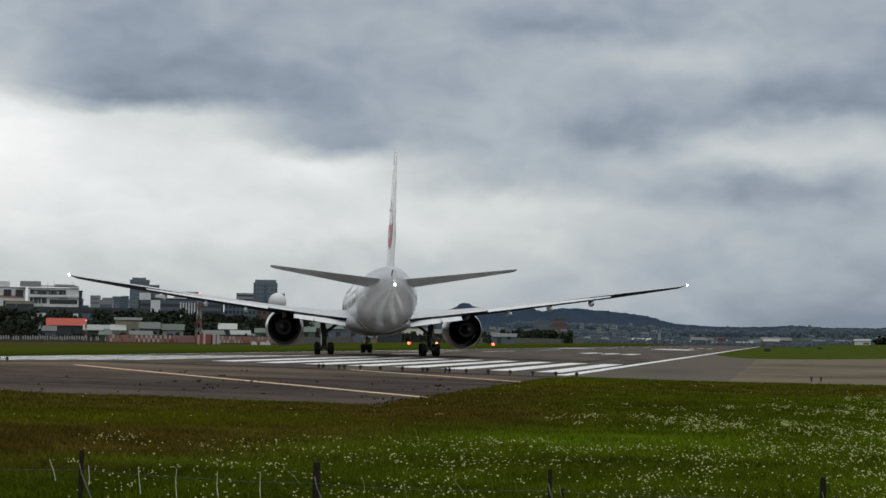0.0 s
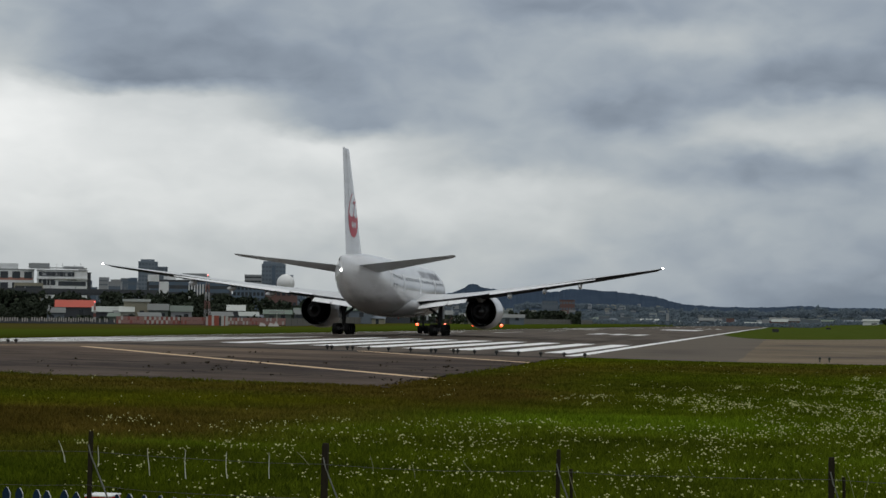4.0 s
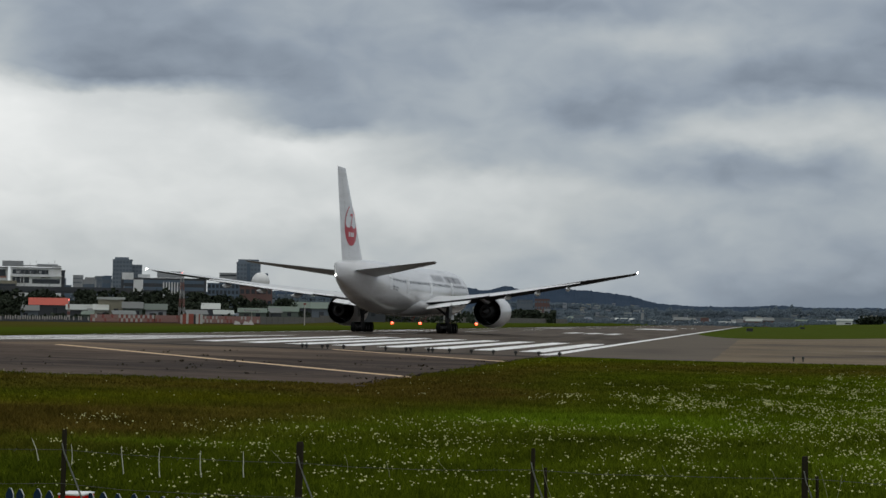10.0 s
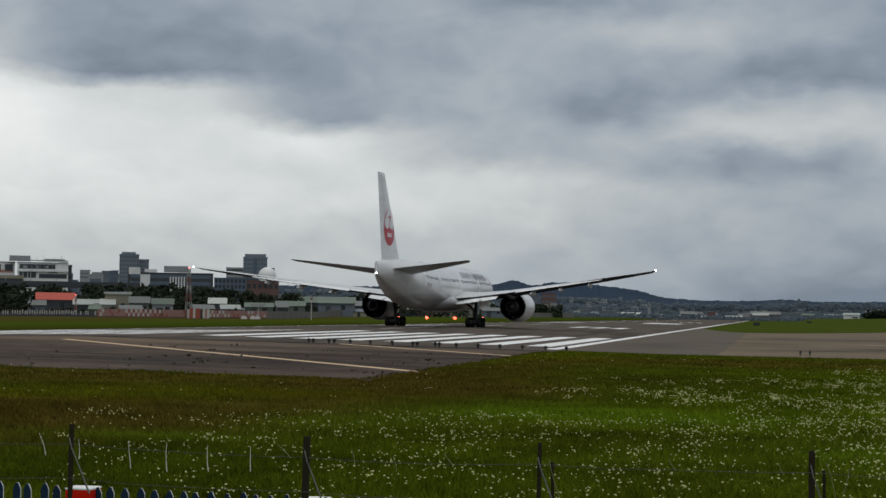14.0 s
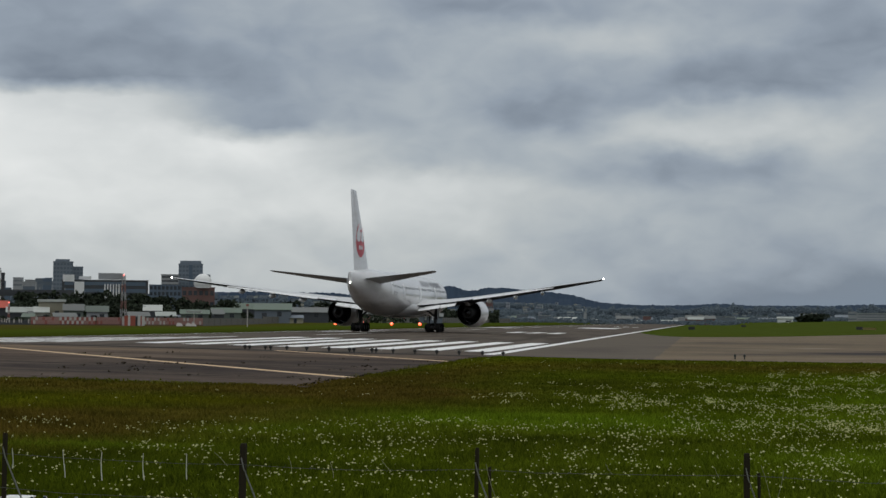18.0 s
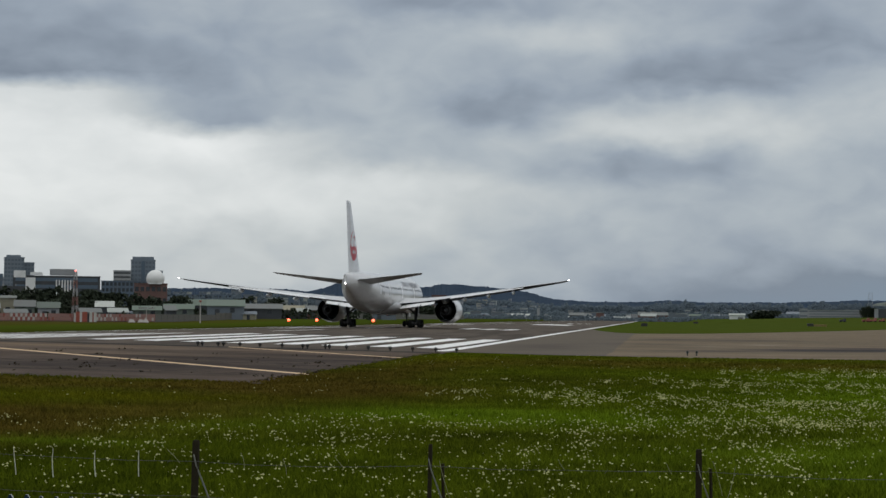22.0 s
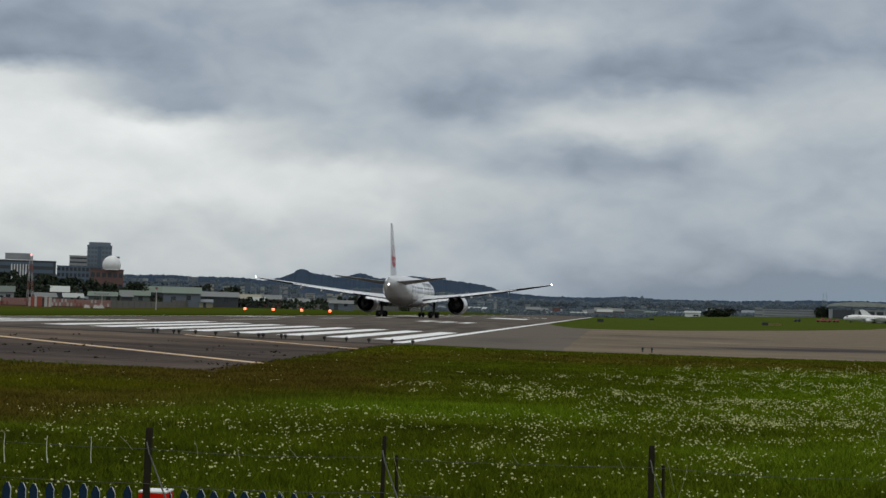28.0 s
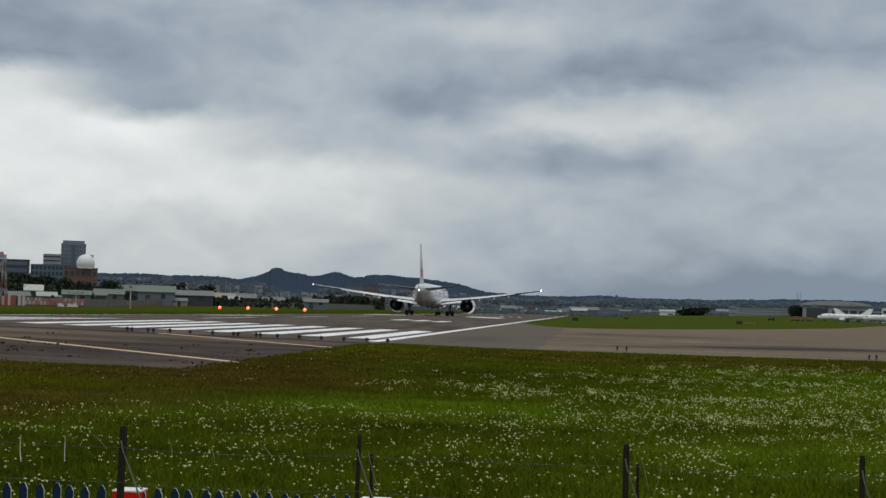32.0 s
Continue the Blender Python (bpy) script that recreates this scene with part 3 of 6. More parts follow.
def make_airliner():
    plane = empty("airliner", pose(0, 172.7, 0))
    tagged(plane, "white twin-engine airliner with red tail emblem on the runway", "airplane")
    st = [0.0, 0.2, 0.5, 0.9, 1.3, 1.9, 2.6, 3.5, 4.5, 5.7, 7.0, 8.5, 10.0] + spread(14, 44, 5) + [45.8, 47.5, 49.2, 51, 52.8, 54.5, 56, 57.5, 58.8, 60, 61, 61.8, 62.4, 62.9]
    rings = []
    for b in st:
        zc, rx, rz = fuse_section(b)
        rings.append(ring_xz(31.8 - b, 0, zc, rx, rz, 48))
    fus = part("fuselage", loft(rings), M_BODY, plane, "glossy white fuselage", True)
    # belly fairing between the wings
    bel = []
    for b, w, lo in ((17.5, 0.6, 2.6), (19.5, 2.6, 2.15), (23, 3.5, 1.98), (30, 3.6, 1.98), (35, 3.3, 2.05), (38, 2.2, 2.25), (40, 0.6, 2.55)):
        bel.append([(w * math.cos(2 * math.pi * i / 32), 31.8 - b, 3.3 + (3.3 - lo) * math.sin(2 * math.pi * i / 32)) for i in range(32)])
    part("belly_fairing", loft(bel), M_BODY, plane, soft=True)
    # exhaust of the auxiliary power unit on the tail's blade
    part("tail_exhaust", loft([ring_xz(31.8 - 61.0, -0.12, 7.25, 0.30, 0.62, 14), ring_xz(31.8 - 62.6, -0.06, 7.25, 0.22, 0.50, 14)]), M_DUCT, plane, "black exhaust opening", True)
    # cabin windows, doors and cockpit panes
    for side in (0, 180):
        for i in range(78):
            b = 8.6 + i * 0.535
            if min(abs(b - d) for d in (6.8, 17.6, 30.2, 42.5, 49.6)) < 0.75:
                continue
            a0, a1 = 11.5, 18.0
            lo, hi = (a0, a1) if side == 0 else (180 - a0, 180 - a1)
            bm = bmesh.new()
            skin_patch(bm, b, b + 0.27, lo, hi, 0.012, 1, 2)
            part("cabin_window", bm, M_GLASS_DARK, plane, "small dark cabin window")
        for b in (6.8, 17.6, 30.2, 42.5, 49.6):
            lo, hi = (-11, 24) if side == 0 else (191, 156)
            bm = bmesh.new()
            skin_patch(bm, b - 0.54, b + 0.54, lo, hi, 0.014, 1, 6)
            door = part("cabin_door", bm, M_FLAP, plane)
            bm = bmesh.new()
            skin_patch(bm, b - 0.12, b + 0.12, lo + (25 if side == 0 else -25), lo + (29 if side == 0 else -29), 0.02, 1, 1)
            part("door_window", bm, M_GLASS_DARK, door)
        lo, hi = (24, 42) if side == 0 else (156, 138)
        # the airline's title as plain bars of its size
        gaps = [0.0, 1.3, 2.6, 3.9, 5.2, 7.5, 8.8, 9.6, 10.9, 12.2, 13.0, 14.3, 15.6]
        for g in gaps:
            b = 27.6 - g
            bm = bmesh.new()
            skin_patch(bm, b - 0.27, b + 0.27, lo, hi, 0.02, 1, 4)
            part("title_bar", bm, M_LETTER, plane)
        bm = bmesh.new()
        for b, w in ((47.2, 0.9), (48.4, 0.7)):
            skin_patch(bm, b, b + w, *((-4, -1) if side == 0 else (184, 181)), 0.02, 1, 1)
            skin_patch(bm, b + 0.2, b + w - 0.1, *((-9, -6.5) if side == 0 else (189, 186.5)), 0.02, 1, 1)
        part("registration_bar", bm, M_LETTER, plane)
        for j in range(3):
            bm = bmesh.new()
            lo = (38, 62) if side == 0 else (142, 118)
            skin_patch(bm, 1.7 + 0.62 * j, 2.2 + 0.62 * j, lo[0] - 4 * j * (1 if side == 0 else -1), lo[1] - 5 * j * (1 if side == 0 else -1), 0.02, 2, 3)
            part("cockpit_pane", bm, M_GLASS_DARK, plane)
    # wings, each with flaps, fairings and lights
    for sg in (1, -1):
        spans = (1.8, 3.1, 5.5, 7.6, 9.8, 12.5, 16, 20, 24, 27, 29, 29.9)
        secs = []
        for x in spans:
            cut = 0.84 if 3.3 < x < 23.5 else 1.0
            secs.append(airfoil(wing_le(x), wing_le(x) + (wing_te(x) - wing_le(x)) * cut, sg * x, wing_z(x), 0.132 - 0.0002 * x, 9, -0.058 * smooth(8, 22, x)))
        secs.append(airfoil(41.3, 42.4, sg * 30.42, wing_z(30.42) + 0.1, 0.06, 9, -0.058))
        wing = shaded_grey_underside(part("wing", loft(secs), M_WING, plane, "long swept light grey wing", True))
        # bright leading edge
        bm = bmesh.new()
        rows_le = []
        for x in (4.5, 8.2, 11.5, 16, 20, 24, 29):
            c = wing_te(x) - wing_le(x)
            z, y = wing_z(x), 31.8 - wing_le(x)
            rows_le.append([(sg * x, y - 0.085 * c, z + 0.066 * c * 0.72), (sg * x, y + 0.03, z + 0.02 * c), (sg * x, y + 0.05, z - 0.005 * c), (sg * x, y - 0.06 * c, z - 0.047 * c * 0.72)])
        g = [[bm.verts.new(p) for p in r] for r in rows_le]
        for r0, r1 in zip(g, g[1:]):
            for j in range(3):
                bm.faces.new((r0[j], r1[j], r1[j + 1], r0[j + 1]))
        bmesh.ops.recalc_face_normals(bm, faces=bm.faces[:])
        part("slat", bm, M_METAL, wing, "bare metal leading edge", True)
        for x0, x1, droop, back_ in ((3.35, 8.7, 0.22, 1.0), (8.85, 11.2, 0.08, 0.2), (11.35, 23.3, 0.20, 0.32)):
            rr = []
            for x in spread(x0, x1, 2.5):
                te, c = wing_te(x), wing_te(x) - wing_le(x)
                rr.append(airfoil(te - 0.19 * c + back_ * 0.5, te + back_ * 0.62, sg * x, wing_z(x) + (-0.010 * c - 0.30 if x < 8.8 else 0.012 * c), 0.085 if x < 8.8 else 0.06, 7, droop))
            shaded_grey_underside(part("flap", loft(rr), M_FLAP, wing, "extended pale flap", True))
            # a dark strip added for the shade in the slot between fixed wing and flap
            bm = bmesh.new()
            edge = []
            for x in spread(x0, x1, 2.0):
                c = (wing_te(x) - wing_le(x)) * 0.84
                yb = 31.8 - (wing_le(x) + c) - 0.03
                zb = wing_z(x) + 0.058 * smooth(8, 22, x) * 0.7 * c
                edge.append([(sg * x, yb, zb - 0.16), (sg * x, yb + 0.2, zb - 0.16), (sg * x, yb + 0.2, zb + 0.0), (sg * x, yb, zb + 0.0)])
            add_loft(bm, edge)
            bmesh.ops.recalc_face_normals(bm, faces=bm.faces[:])
            part("flap_slot", bm, M_SLOT_SHADE, wing, "dark strip for the shade of the slot above the flap")
        for x, ln in ((6.6, 4.6), (13.6, 3.8), (17.6, 3.2), (21.6, 2.7)):
            te, z = wing_te(x), wing_z(x) - 0.42
            pod = [ring_xz(31.8 - (te - ln + ln * 1.28 * u), sg * x, z - 0.10 * u * ln * 0.45, max(0.03, 0.24 * math.sin(math.pi * (0.08 + 0.9 * u))), max(0.03, 0.34 * math.sin(math.pi * (0.08 + 0.9 * u))), 10)
                   for u in (0, 0.12, 0.3, 0.5, 0.7, 0.88, 1.0)]
            part("flap_track_fairing", loft(pod), M_FLAP, wing, soft=True)
        part("wingtip_light", ball(0.11, (sg * 30.45, 31.8 - 42.35, wing_z(30.42) + 0.12), 10), M_NAV, wing, "glowing white tip light")
        part("static_wick_rail", box(sg * 24 - 0.03, sg * 24 + 0.03, 31.8 - wing_te(24) - 0.5, 31.8 - wing_te(24) + 0.2, wing_z(24) - 0.03, wing_z(24)), M_DARK_METAL, wing)
        # engine
        ex, ez = sg * 9.7, 2.80
        eng = empty("engine")
        eng.parent = plane
        eng["label"] = "large turbofan in a white nacelle"
        outer = [(19.9, 1.66), (20.05, 1.79), (20.5, 1.93), (21.5, 2.06), (23.0, 2.09), (24.8, 2.06), (26.2, 1.93), (27.2, 1.78)]
        inner = [(27.2, 1.71), (26.0, 1.72), (24.5, 1.70), (22.0, 1.60), (20.6, 1.55), (20.0, 1.61)]
        part("nacelle", loft([ring_xz(31.8 - b, ex, ez, r, r, 36) for b, r in outer], False), M_FUSE, eng, "white engine cowl", True)
        part("fan_duct", loft([ring_xz(31.8 - b, ex, ez, r, r, 36) for b, r in [(27.2, 1.78)] + inner], False), M_DUCT, eng, "black exhaust duct", True)
        part("intake_lip", loft([ring_xz(31.8 - b, ex, ez, r, r, 36) for b, r in ((20.0, 1.61), (19.88, 1.64), (19.84, 1.70), (19.9, 1.76), (20.06, 1.805))], False), M_METAL, eng, soft=True)
        part("core_cowl", loft([ring_xz(31.8 - b, ex, ez, r, r, 28) for b, r in ((23.5, 1.28), (25.5, 1.22), (27.2, 1.0), (28.4, 0.78))]), M_DARK_METAL, eng, "dark metal core cowl", True)
        part("exhaust_cone", loft([ring_xz(31.8 - b, ex, ez, r, r, 20) for b, r in ((28.2, 0.55), (28.9, 0.42), (29.6, 0.14), (29.8, 0.02))]), M_DARK_METAL, eng, soft=True)
        disc = loft([ring_xz(31.8 - b, ex, ez, r, r, 36) for b, r in ((22.6, 1.60), (22.7, 1.60))])
        part("fan", disc, M_DUCT, eng)
        pyl = []
        for x in (-0.22, 0.22):
            pyl.append([(ex + x, 31.8 - b, z) for b, z in ((21.3, ez + 1.85), (24.0, 4.75), (27.0, wing_z(9.6) + 0.25), (31.5, wing_z(9.6) - 0.25), (30.0, ez + 1.35), (28.0, ez + 1.0), (25.0, ez + 1.2))])
        part("pylon", loft(pyl), M_FUSE, eng)
        # tailplane
        stab = [airfoil(52.6 + (x - 1) * 0.80, 59.4 + (x - 1) * 0.285, sg * x, 6.55 + (x - 1) * 0.132, 0.080, 9, -0.09) for x in (0.6, 3, 6, 9, 10.4)]
        stab.append(airfoil(60.9, 62.1, sg * 10.76, 6.55 + 9.76 * 0.134, 0.05, 9, -0.09))
        part("tailplane", loft(stab), M_TAIL, plane, "grey swept tailplane", True)
        # main landing gear
        gear = empty("main_gear")
        gear.parent = plane
        gear["label"] = "six-wheel main landing gear"
        gx_ = sg * 5.5
        part("strut", tube([(gx_, 0, 0.75), (gx_, 0.05, 2.1), (gx_ + sg * 0.25, 0.2, 3.9)], 0.22, 12, 0.30), M_STRUT, gear)
        part("side_brace", tube([(gx_, 0.0, 2.2), (gx_ - sg * 2.1, 0.1, 3.75)], 0.15, 8), M_STRUT, gear)
        part("drag_brace", tube([(gx_, 0.0, 2.0), (gx_, 2.1, 3.6)], 0.10, 8), M_STRUT, gear)
        part("torque_link", tube([(gx_, -0.3, 0.9), (gx_, -0.62, 1.5), (gx_, -0.28, 2.0)], 0.07, 6), M_STRUT, gear)
        part("truck_beam", box(gx_ - 0.16, gx_ + 0.16, -1.6, 1.6, 0.55, 0.83, 0.04), M_STRUT, gear)
        part("gear_door", box(gx_ + sg * 0.42 - 0.03, gx_ + sg * 0.42 + 0.03, -0.75, 0.75, 1.9, 3.9, 0.02), M_TAIL, gear)
    # fin with rudder and emblem
    def fin_sec(z, t=0.085):
        u = (z - 7.9) / (18.22 - 7.9)
        le, te = 52.2 + 7.7 * u, 60.6 + 2.35 * u
        n, c = 9, te - le
        ptsr = []
        for s in (1, -1):
            for i in range(n) if s == 1 else range(n - 2, 0, -1):
                w = 0.5 - 0.5 * math.cos(math.pi * i / (n - 1))
                th = t * 5 * (0.2969 * math.sqrt(w) - 0.126 * w - 0.3516 * w * w + 0.2843 * w ** 3 - 0.1015 * w ** 4)
                ptsr.append((s * th * c, 31.8 - (le + w * c), z))
        return ptsr
    part("fin", loft([fin_sec(z) for z in (7.6, 9.5, 12, 15, 17.6, 18.05)] + [fin_sec(18.22, 0.05)]), M_FUSE, plane, "tall white tail fin", True)

    def fin_skin(z, b, s, out=0.02):
        u = (z - 7.9) / (18.22 - 7.9)
        le, te = 52.2 + 7.7 * u, 60.6 + 2.35 * u
        w = min(1.0, max(0.02, (b - le) / (te - le)))
        th = 0.085 * 5 * (0.2969 * math.sqrt(w) - 0.126 * w - 0.3516 * w * w + 0.2843 * w ** 3 - 0.1015 * w ** 4)
        return (s * (th * (te - le) + out), 31.8 - b, z)

    # a red roundel: a full lower bowl, a ring thinning out above, an open crown
    zc, bc, R = 12.0, 57.95, 2.25
    for s in (1, -1):
        bm = bmesh.new()
        n = 28
        for i in range(n):
            a0, a1 = radians(-250 + 320 * i / n), radians(-250 + 320 * (i + 1) / n)
            q = []
            for a in (a0, a1):
                deg = math.degrees(a)
                low = max(0.0, -math.sin(a))
                wdt = R * (0.10 + 0.90 * min(1.0, low * 1.7)) * (1.0 if -235 < deg < 55 else 0.6)
                q.append((a, R - wdt))
            for (k0, k1) in ((0.0, 0.5), (0.5, 1.0)):
                v4 = []
                for a, r_in in ((q[0][0], q[0][1]), (q[1][0], q[1][1])):
                    for kk in (k0, k1):
                        r = r_in + (R - r_in) * kk
                        v4.append(bm.verts.new(fin_skin(zc + r * math.sin(a), bc + r * math.cos(a), s, 0.02)))
                bm.faces.new((v4[0], v4[1], v4[3], v4[2]))
        part("emblem", bm, M_RED, plane, "red round tail emblem")
        bm = bmesh.new()
        for pts4 in (((0.25, 1.05), (0.5, 1.15), (-0.25, -0.35), (-0.5, -0.35)), ((-0.55, 1.25), (0.5, 1.35), (0.5, 1.1), (-0.5, 1.0))):
            bm.faces.new([bm.verts.new(fin_skin(zc + v, bc - u, s, 0.03)) for u, v in pts4])
        part("emblem_neck", bm, M_RED, plane)
        bm = bmesh.new()
        for c0 in (-0.75, -0.12, 0.5):
            bm.faces.new([bm.verts.new(fin_skin(zc + v, bc + c0 + u, s, 0.04)) for u, v in ((0, -0.75), (0.42, -0.75), (0.42, -1.25), (0, -1.25))])
        part("emblem_bar", bm, M_FUSE, plane, "white bars on the emblem")
        bm = bmesh.new()
        r0 = [bm.verts.new(fin_skin(z, 60.6 + 2.35 * (z - 7.9) / 10.32 - (2.45 - 1.3 * (z - 7.9) / 10.32), s, 0.012)) for z in (8.4, 11, 14, 18)]
        r1 = [bm.verts.new(fin_skin(z, 60.66 + 2.35 * (z - 7.9) / 10.32 - (2.45 - 1.3 * (z - 7.9) / 10.32), s, 0.012)) for z in (8.4, 11, 14, 18)]
        for i in range(3):
            bm.faces.new((r0[i], r0[i + 1], r1[i + 1], r1[i]))
        part("rudder_gap", bm, M_GAP, plane)
    part("tail_light", ball(0.09, (0, 31.8 - 62.95, 6.38), 10), M_NAV, plane, "glowing white tail light")
    part("belly_beacon", ball(0.12, (0, 5.0, 1.93), 8), M_RED_GLASS, plane)
    # nose gear
    ng = empty("nose_gear")
    ng.parent = plane
    part("strut", tube([(0, 25.9, 0.55), (0, 25.95, 2.6)], 0.13, 10), M_STRUT, ng)
    part("drag_brace", tube([(0, 25.9, 1.3), (0, 27.2, 2.6)], 0.07, 6), M_STRUT, ng)
    for s in (-1, 1):
        part("gear_door", box(s * 0.55 - 0.02, s * 0.55 + 0.02, 24.9, 26.6, 1.7, 2.6, 0.01), M_FUSE, ng)
    # wheel pairs on their axles
    axles = []
    for parent_x, y, r, half in [(sg * 5.5, 1.45 * k, 0.64, 0.70) for sg in (1, -1) for k in (-1, 0, 1)] + [(0, 25.9, 0.53, 0.40)]:
        ax = part("axle", tube([(-half - 0.1, 0, 0), (half + 0.1, 0, 0)], 0.09, 8), M_STRUT, plane)
        for s in (-1, 1):
            part("brake", tube([(s * (half - 0.24), 0, 0), (s * (half - 0.46), 0, 0)], r * 0.46, 14), M_DUCT, ax)
        ax.matrix_basis = pose(parent_x, y, r)
        for s in (-1, 1):
            prof = ((-0.25, r * 0.55), (-0.29, r * 0.80), (-0.24, r * 0.95), (-0.13, r), (0.13, r), (0.24, r * 0.95), (0.29, r * 0.80), (0.25, r * 0.55))
            rg = [[(s * half + o, rr * math.cos(2 * math.pi * i / 28), rr * math.sin(2 * math.pi * i / 28)) for i in range(28)] for o, rr in prof]
            part("tyre", loft(rg, False), M_TYRE, ax, soft=True)
            rg = [[(s * half + o, rr * math.cos(2 * math.pi * i / 20), rr * math.sin(2 * math.pi * i / 20)) for i in range(20)] for o, rr in ((-0.2, r * 0.56), (-0.08, r * 0.3), (0.08, r * 0.3), (0.2, r * 0.56))]
            part("rim", loft(rg), M_DARK_METAL, ax, soft=True)
        axles.append((ax, pose(parent_x, y, r), r))
    return plane, axles


airliner, airliner_axles = make_airliner()


# ---- fences by the stand ----
M_POST = worn("weathered_post", (0.032, 0.026, 0.017), 0.95, 0.35, 12.0, dirt=(0.035, 0.032, 0.022), spec=0.05)
M_BRACE = worn("grey_brace", (0.20, 0.20, 0.17), 0.7, 0.3, 12.0)
M_WIRE = worn("galvanised_wire", (0.10, 0.10, 0.09), 0.6, 0.2, 20.0, 0.4)
M_TWIG = worn("dry_pale_stalk", (0.62, 0.60, 0.46), 0.8, 0.3, 20.0)
M_STEM = worn("green_dry_stem", (0.24, 0.24, 0.12), 0.85, 0.3, 20.0)
M_BLUE = worn("picket_blue_paint", (0.016, 0.034, 0.068), 0.8, 0.4, 8.0, dirt=(0.02, 0.036, 0.046), spec=0.05)
# Pale faces for picket sides and rail tops: caught light put into colour.
M_EDGE_LIT = worn("picket_edge_lit", (0.58, 0.60, 0.60), 0.6, 0.2, 8.0)
M_PILLAR = worn("pillar_red_paint", (0.60, 0.014, 0.006), 0.8, 0.12, 6.0, dirt=(0.40, 0.015, 0.010), spec=0.06)
M_CAP = worn("pillar_white_cap", (0.80, 0.80, 0.78), 0.6, 0.12, 8.0, dirt=(0.4, 0.38, 0.34))

random.seed(11)
wire_fence = empty("wire_fence")
tagged(wire_fence, "barbed wire fence on dark weathered posts", "fence")
POSTS = [(33.6, 0.86), (35.4, 0.86), (37.19, 0.858), (39.01, 0.814), (40.72, 0.815), (42.61, 0.813), (44.24, 0.79), (46.1, 0.79)]
for i, (px, pz) in enumerate(POSTS):
    bm = bmesh.new()
    w = (0.018, 0.019, 0.0145, 0.0225, 0.0140, 0.0220, 0.018, 0.019)[i]
    rings = []
    for z, k in ((-0.8, 1.05), (-0.2, 1.0), (0.3, 0.98), (pz - 0.02, 0.96), (pz, 0.80)):
        dx, dy = 0.004 * math.sin(z * 5 + i), 0.004 * math.cos(z * 4 + i)
        rings.append([(px + dx + sx * w * k, 12 + dy + sy * w * k, z) for sx, sy in ((-1, -1), (1, -1), (1, 1), (-1, 1))])
    add_loft(bm, rings)
    bmesh.ops.recalc_face_normals(bm, faces=bm.faces[:])
    part("post", bm, M_POST, wire_fence)
    part("brace", tube([(px - 0.005, 11.97, pz - 0.10), (px + 0.012, 11.98, pz - 0.18), (px + 0.075, 12.02, pz - 0.36), (px + 0.13, 12.05, pz - 0.52)], 0.0045, 6, 0.007), M_BRACE, wire_fence, "pale leaning brace")
    if i in (4, 5):
        part("stub_post", tube([(px + 0.085, 12.06, pz - 0.14), (px + 0.10, 12.08, pz - 0.8)], 0.013, 6), M_POST, wire_fence)
for level, sag in ((0.15, 0.02), (0.40, 0.025), (0.66, 0.03)):
    bm = bmesh.new()
    for (xa, za), (xb, zb) in zip(POSTS, POSTS[1:]):
        pts = [(xa + (xb - xa) * u, 11.97, za + (zb - za) * u - level - sag * 4 * u * (1 - u) * random.uniform(0.6, 1.2)) for u in (0, 0.25, 0.5, 0.75, 1)]
        add_tube(bm, pts, 0.0018, 5)
        for k in range(7):
            u = (k + random.random()) / 7
            c = Vector((xa + (xb - xa) * u, 11.97, za + (zb - za) * u - level - sag * 4 * u * (1 - u)))
            add_tube(bm, [c + Vector((-0.012, 0, -0.012)), c + Vector((0.012, 0, 0.014))], 0.0013, 3)
    bmesh.ops.recalc_face_normals(bm, faces=bm.faces[:])
    part("barbed_wire", bm, M_WIRE, wire_fence)

STALKS = [(36.947, 0.785, 37.003, 0.621), (37.27, 0.75, 37.262, 0.60), (37.669, 0.748, 37.673, 0.544), (37.965, 0.739, 37.962, 0.529), (38.272, 0.733, 38.288, 0.539), (38.59, 0.737, 38.611, 0.548),
          (38.80, 0.748, 38.912, 0.652), (39.356, 0.734, 39.382, 0.618), (39.674, 0.697, 39.687, 0.581), (40.052, 0.719, 40.101, 0.639), (40.80, 0.705, 40.872, 0.436), (41.632, 0.729, 41.689, 0.652),
          (42.377, 0.717, 42.432, 0.641), (42.70, 0.735, 42.78, 0.50), (42.86, 0.70, 42.80, 0.46), (36.40, 0.76, 36.44, 0.60)]
for i, (xt, zt, xb, zb) in enumerate(STALKS):
    pts = [(xb + (xt - xb) * u + 0.008 * math.sin(u * 3.1 + 0.9 * i), 11.955 + 0.01 * math.cos(i), zb + (zt - zb) * u) for u in (0, 0.2, 0.4, 0.6, 0.8, 1.0)]
    st = part("dry_stalk", tube(pts, 0.0042 if i < 6 else 0.0024, 6, 0.0022), M_TWIG if i < 6 else M_STEM)
    tagged(st, "thin pale dried stalk caught on the fence wire", "stalk", "dry stalks on the wire")

picket_fence = empty("picket_fence")
tagged(picket_fence, "blue picket fence between red white-capped pillars", "fence")
PILLARS = [(34.4, 0.20), (36.46, 0.176), (38.54, 0.150), (40.61, 0.147), (42.66, 0.136), (44.72, 0.13), (46.8, 0.12)]
FOOT = -0.56


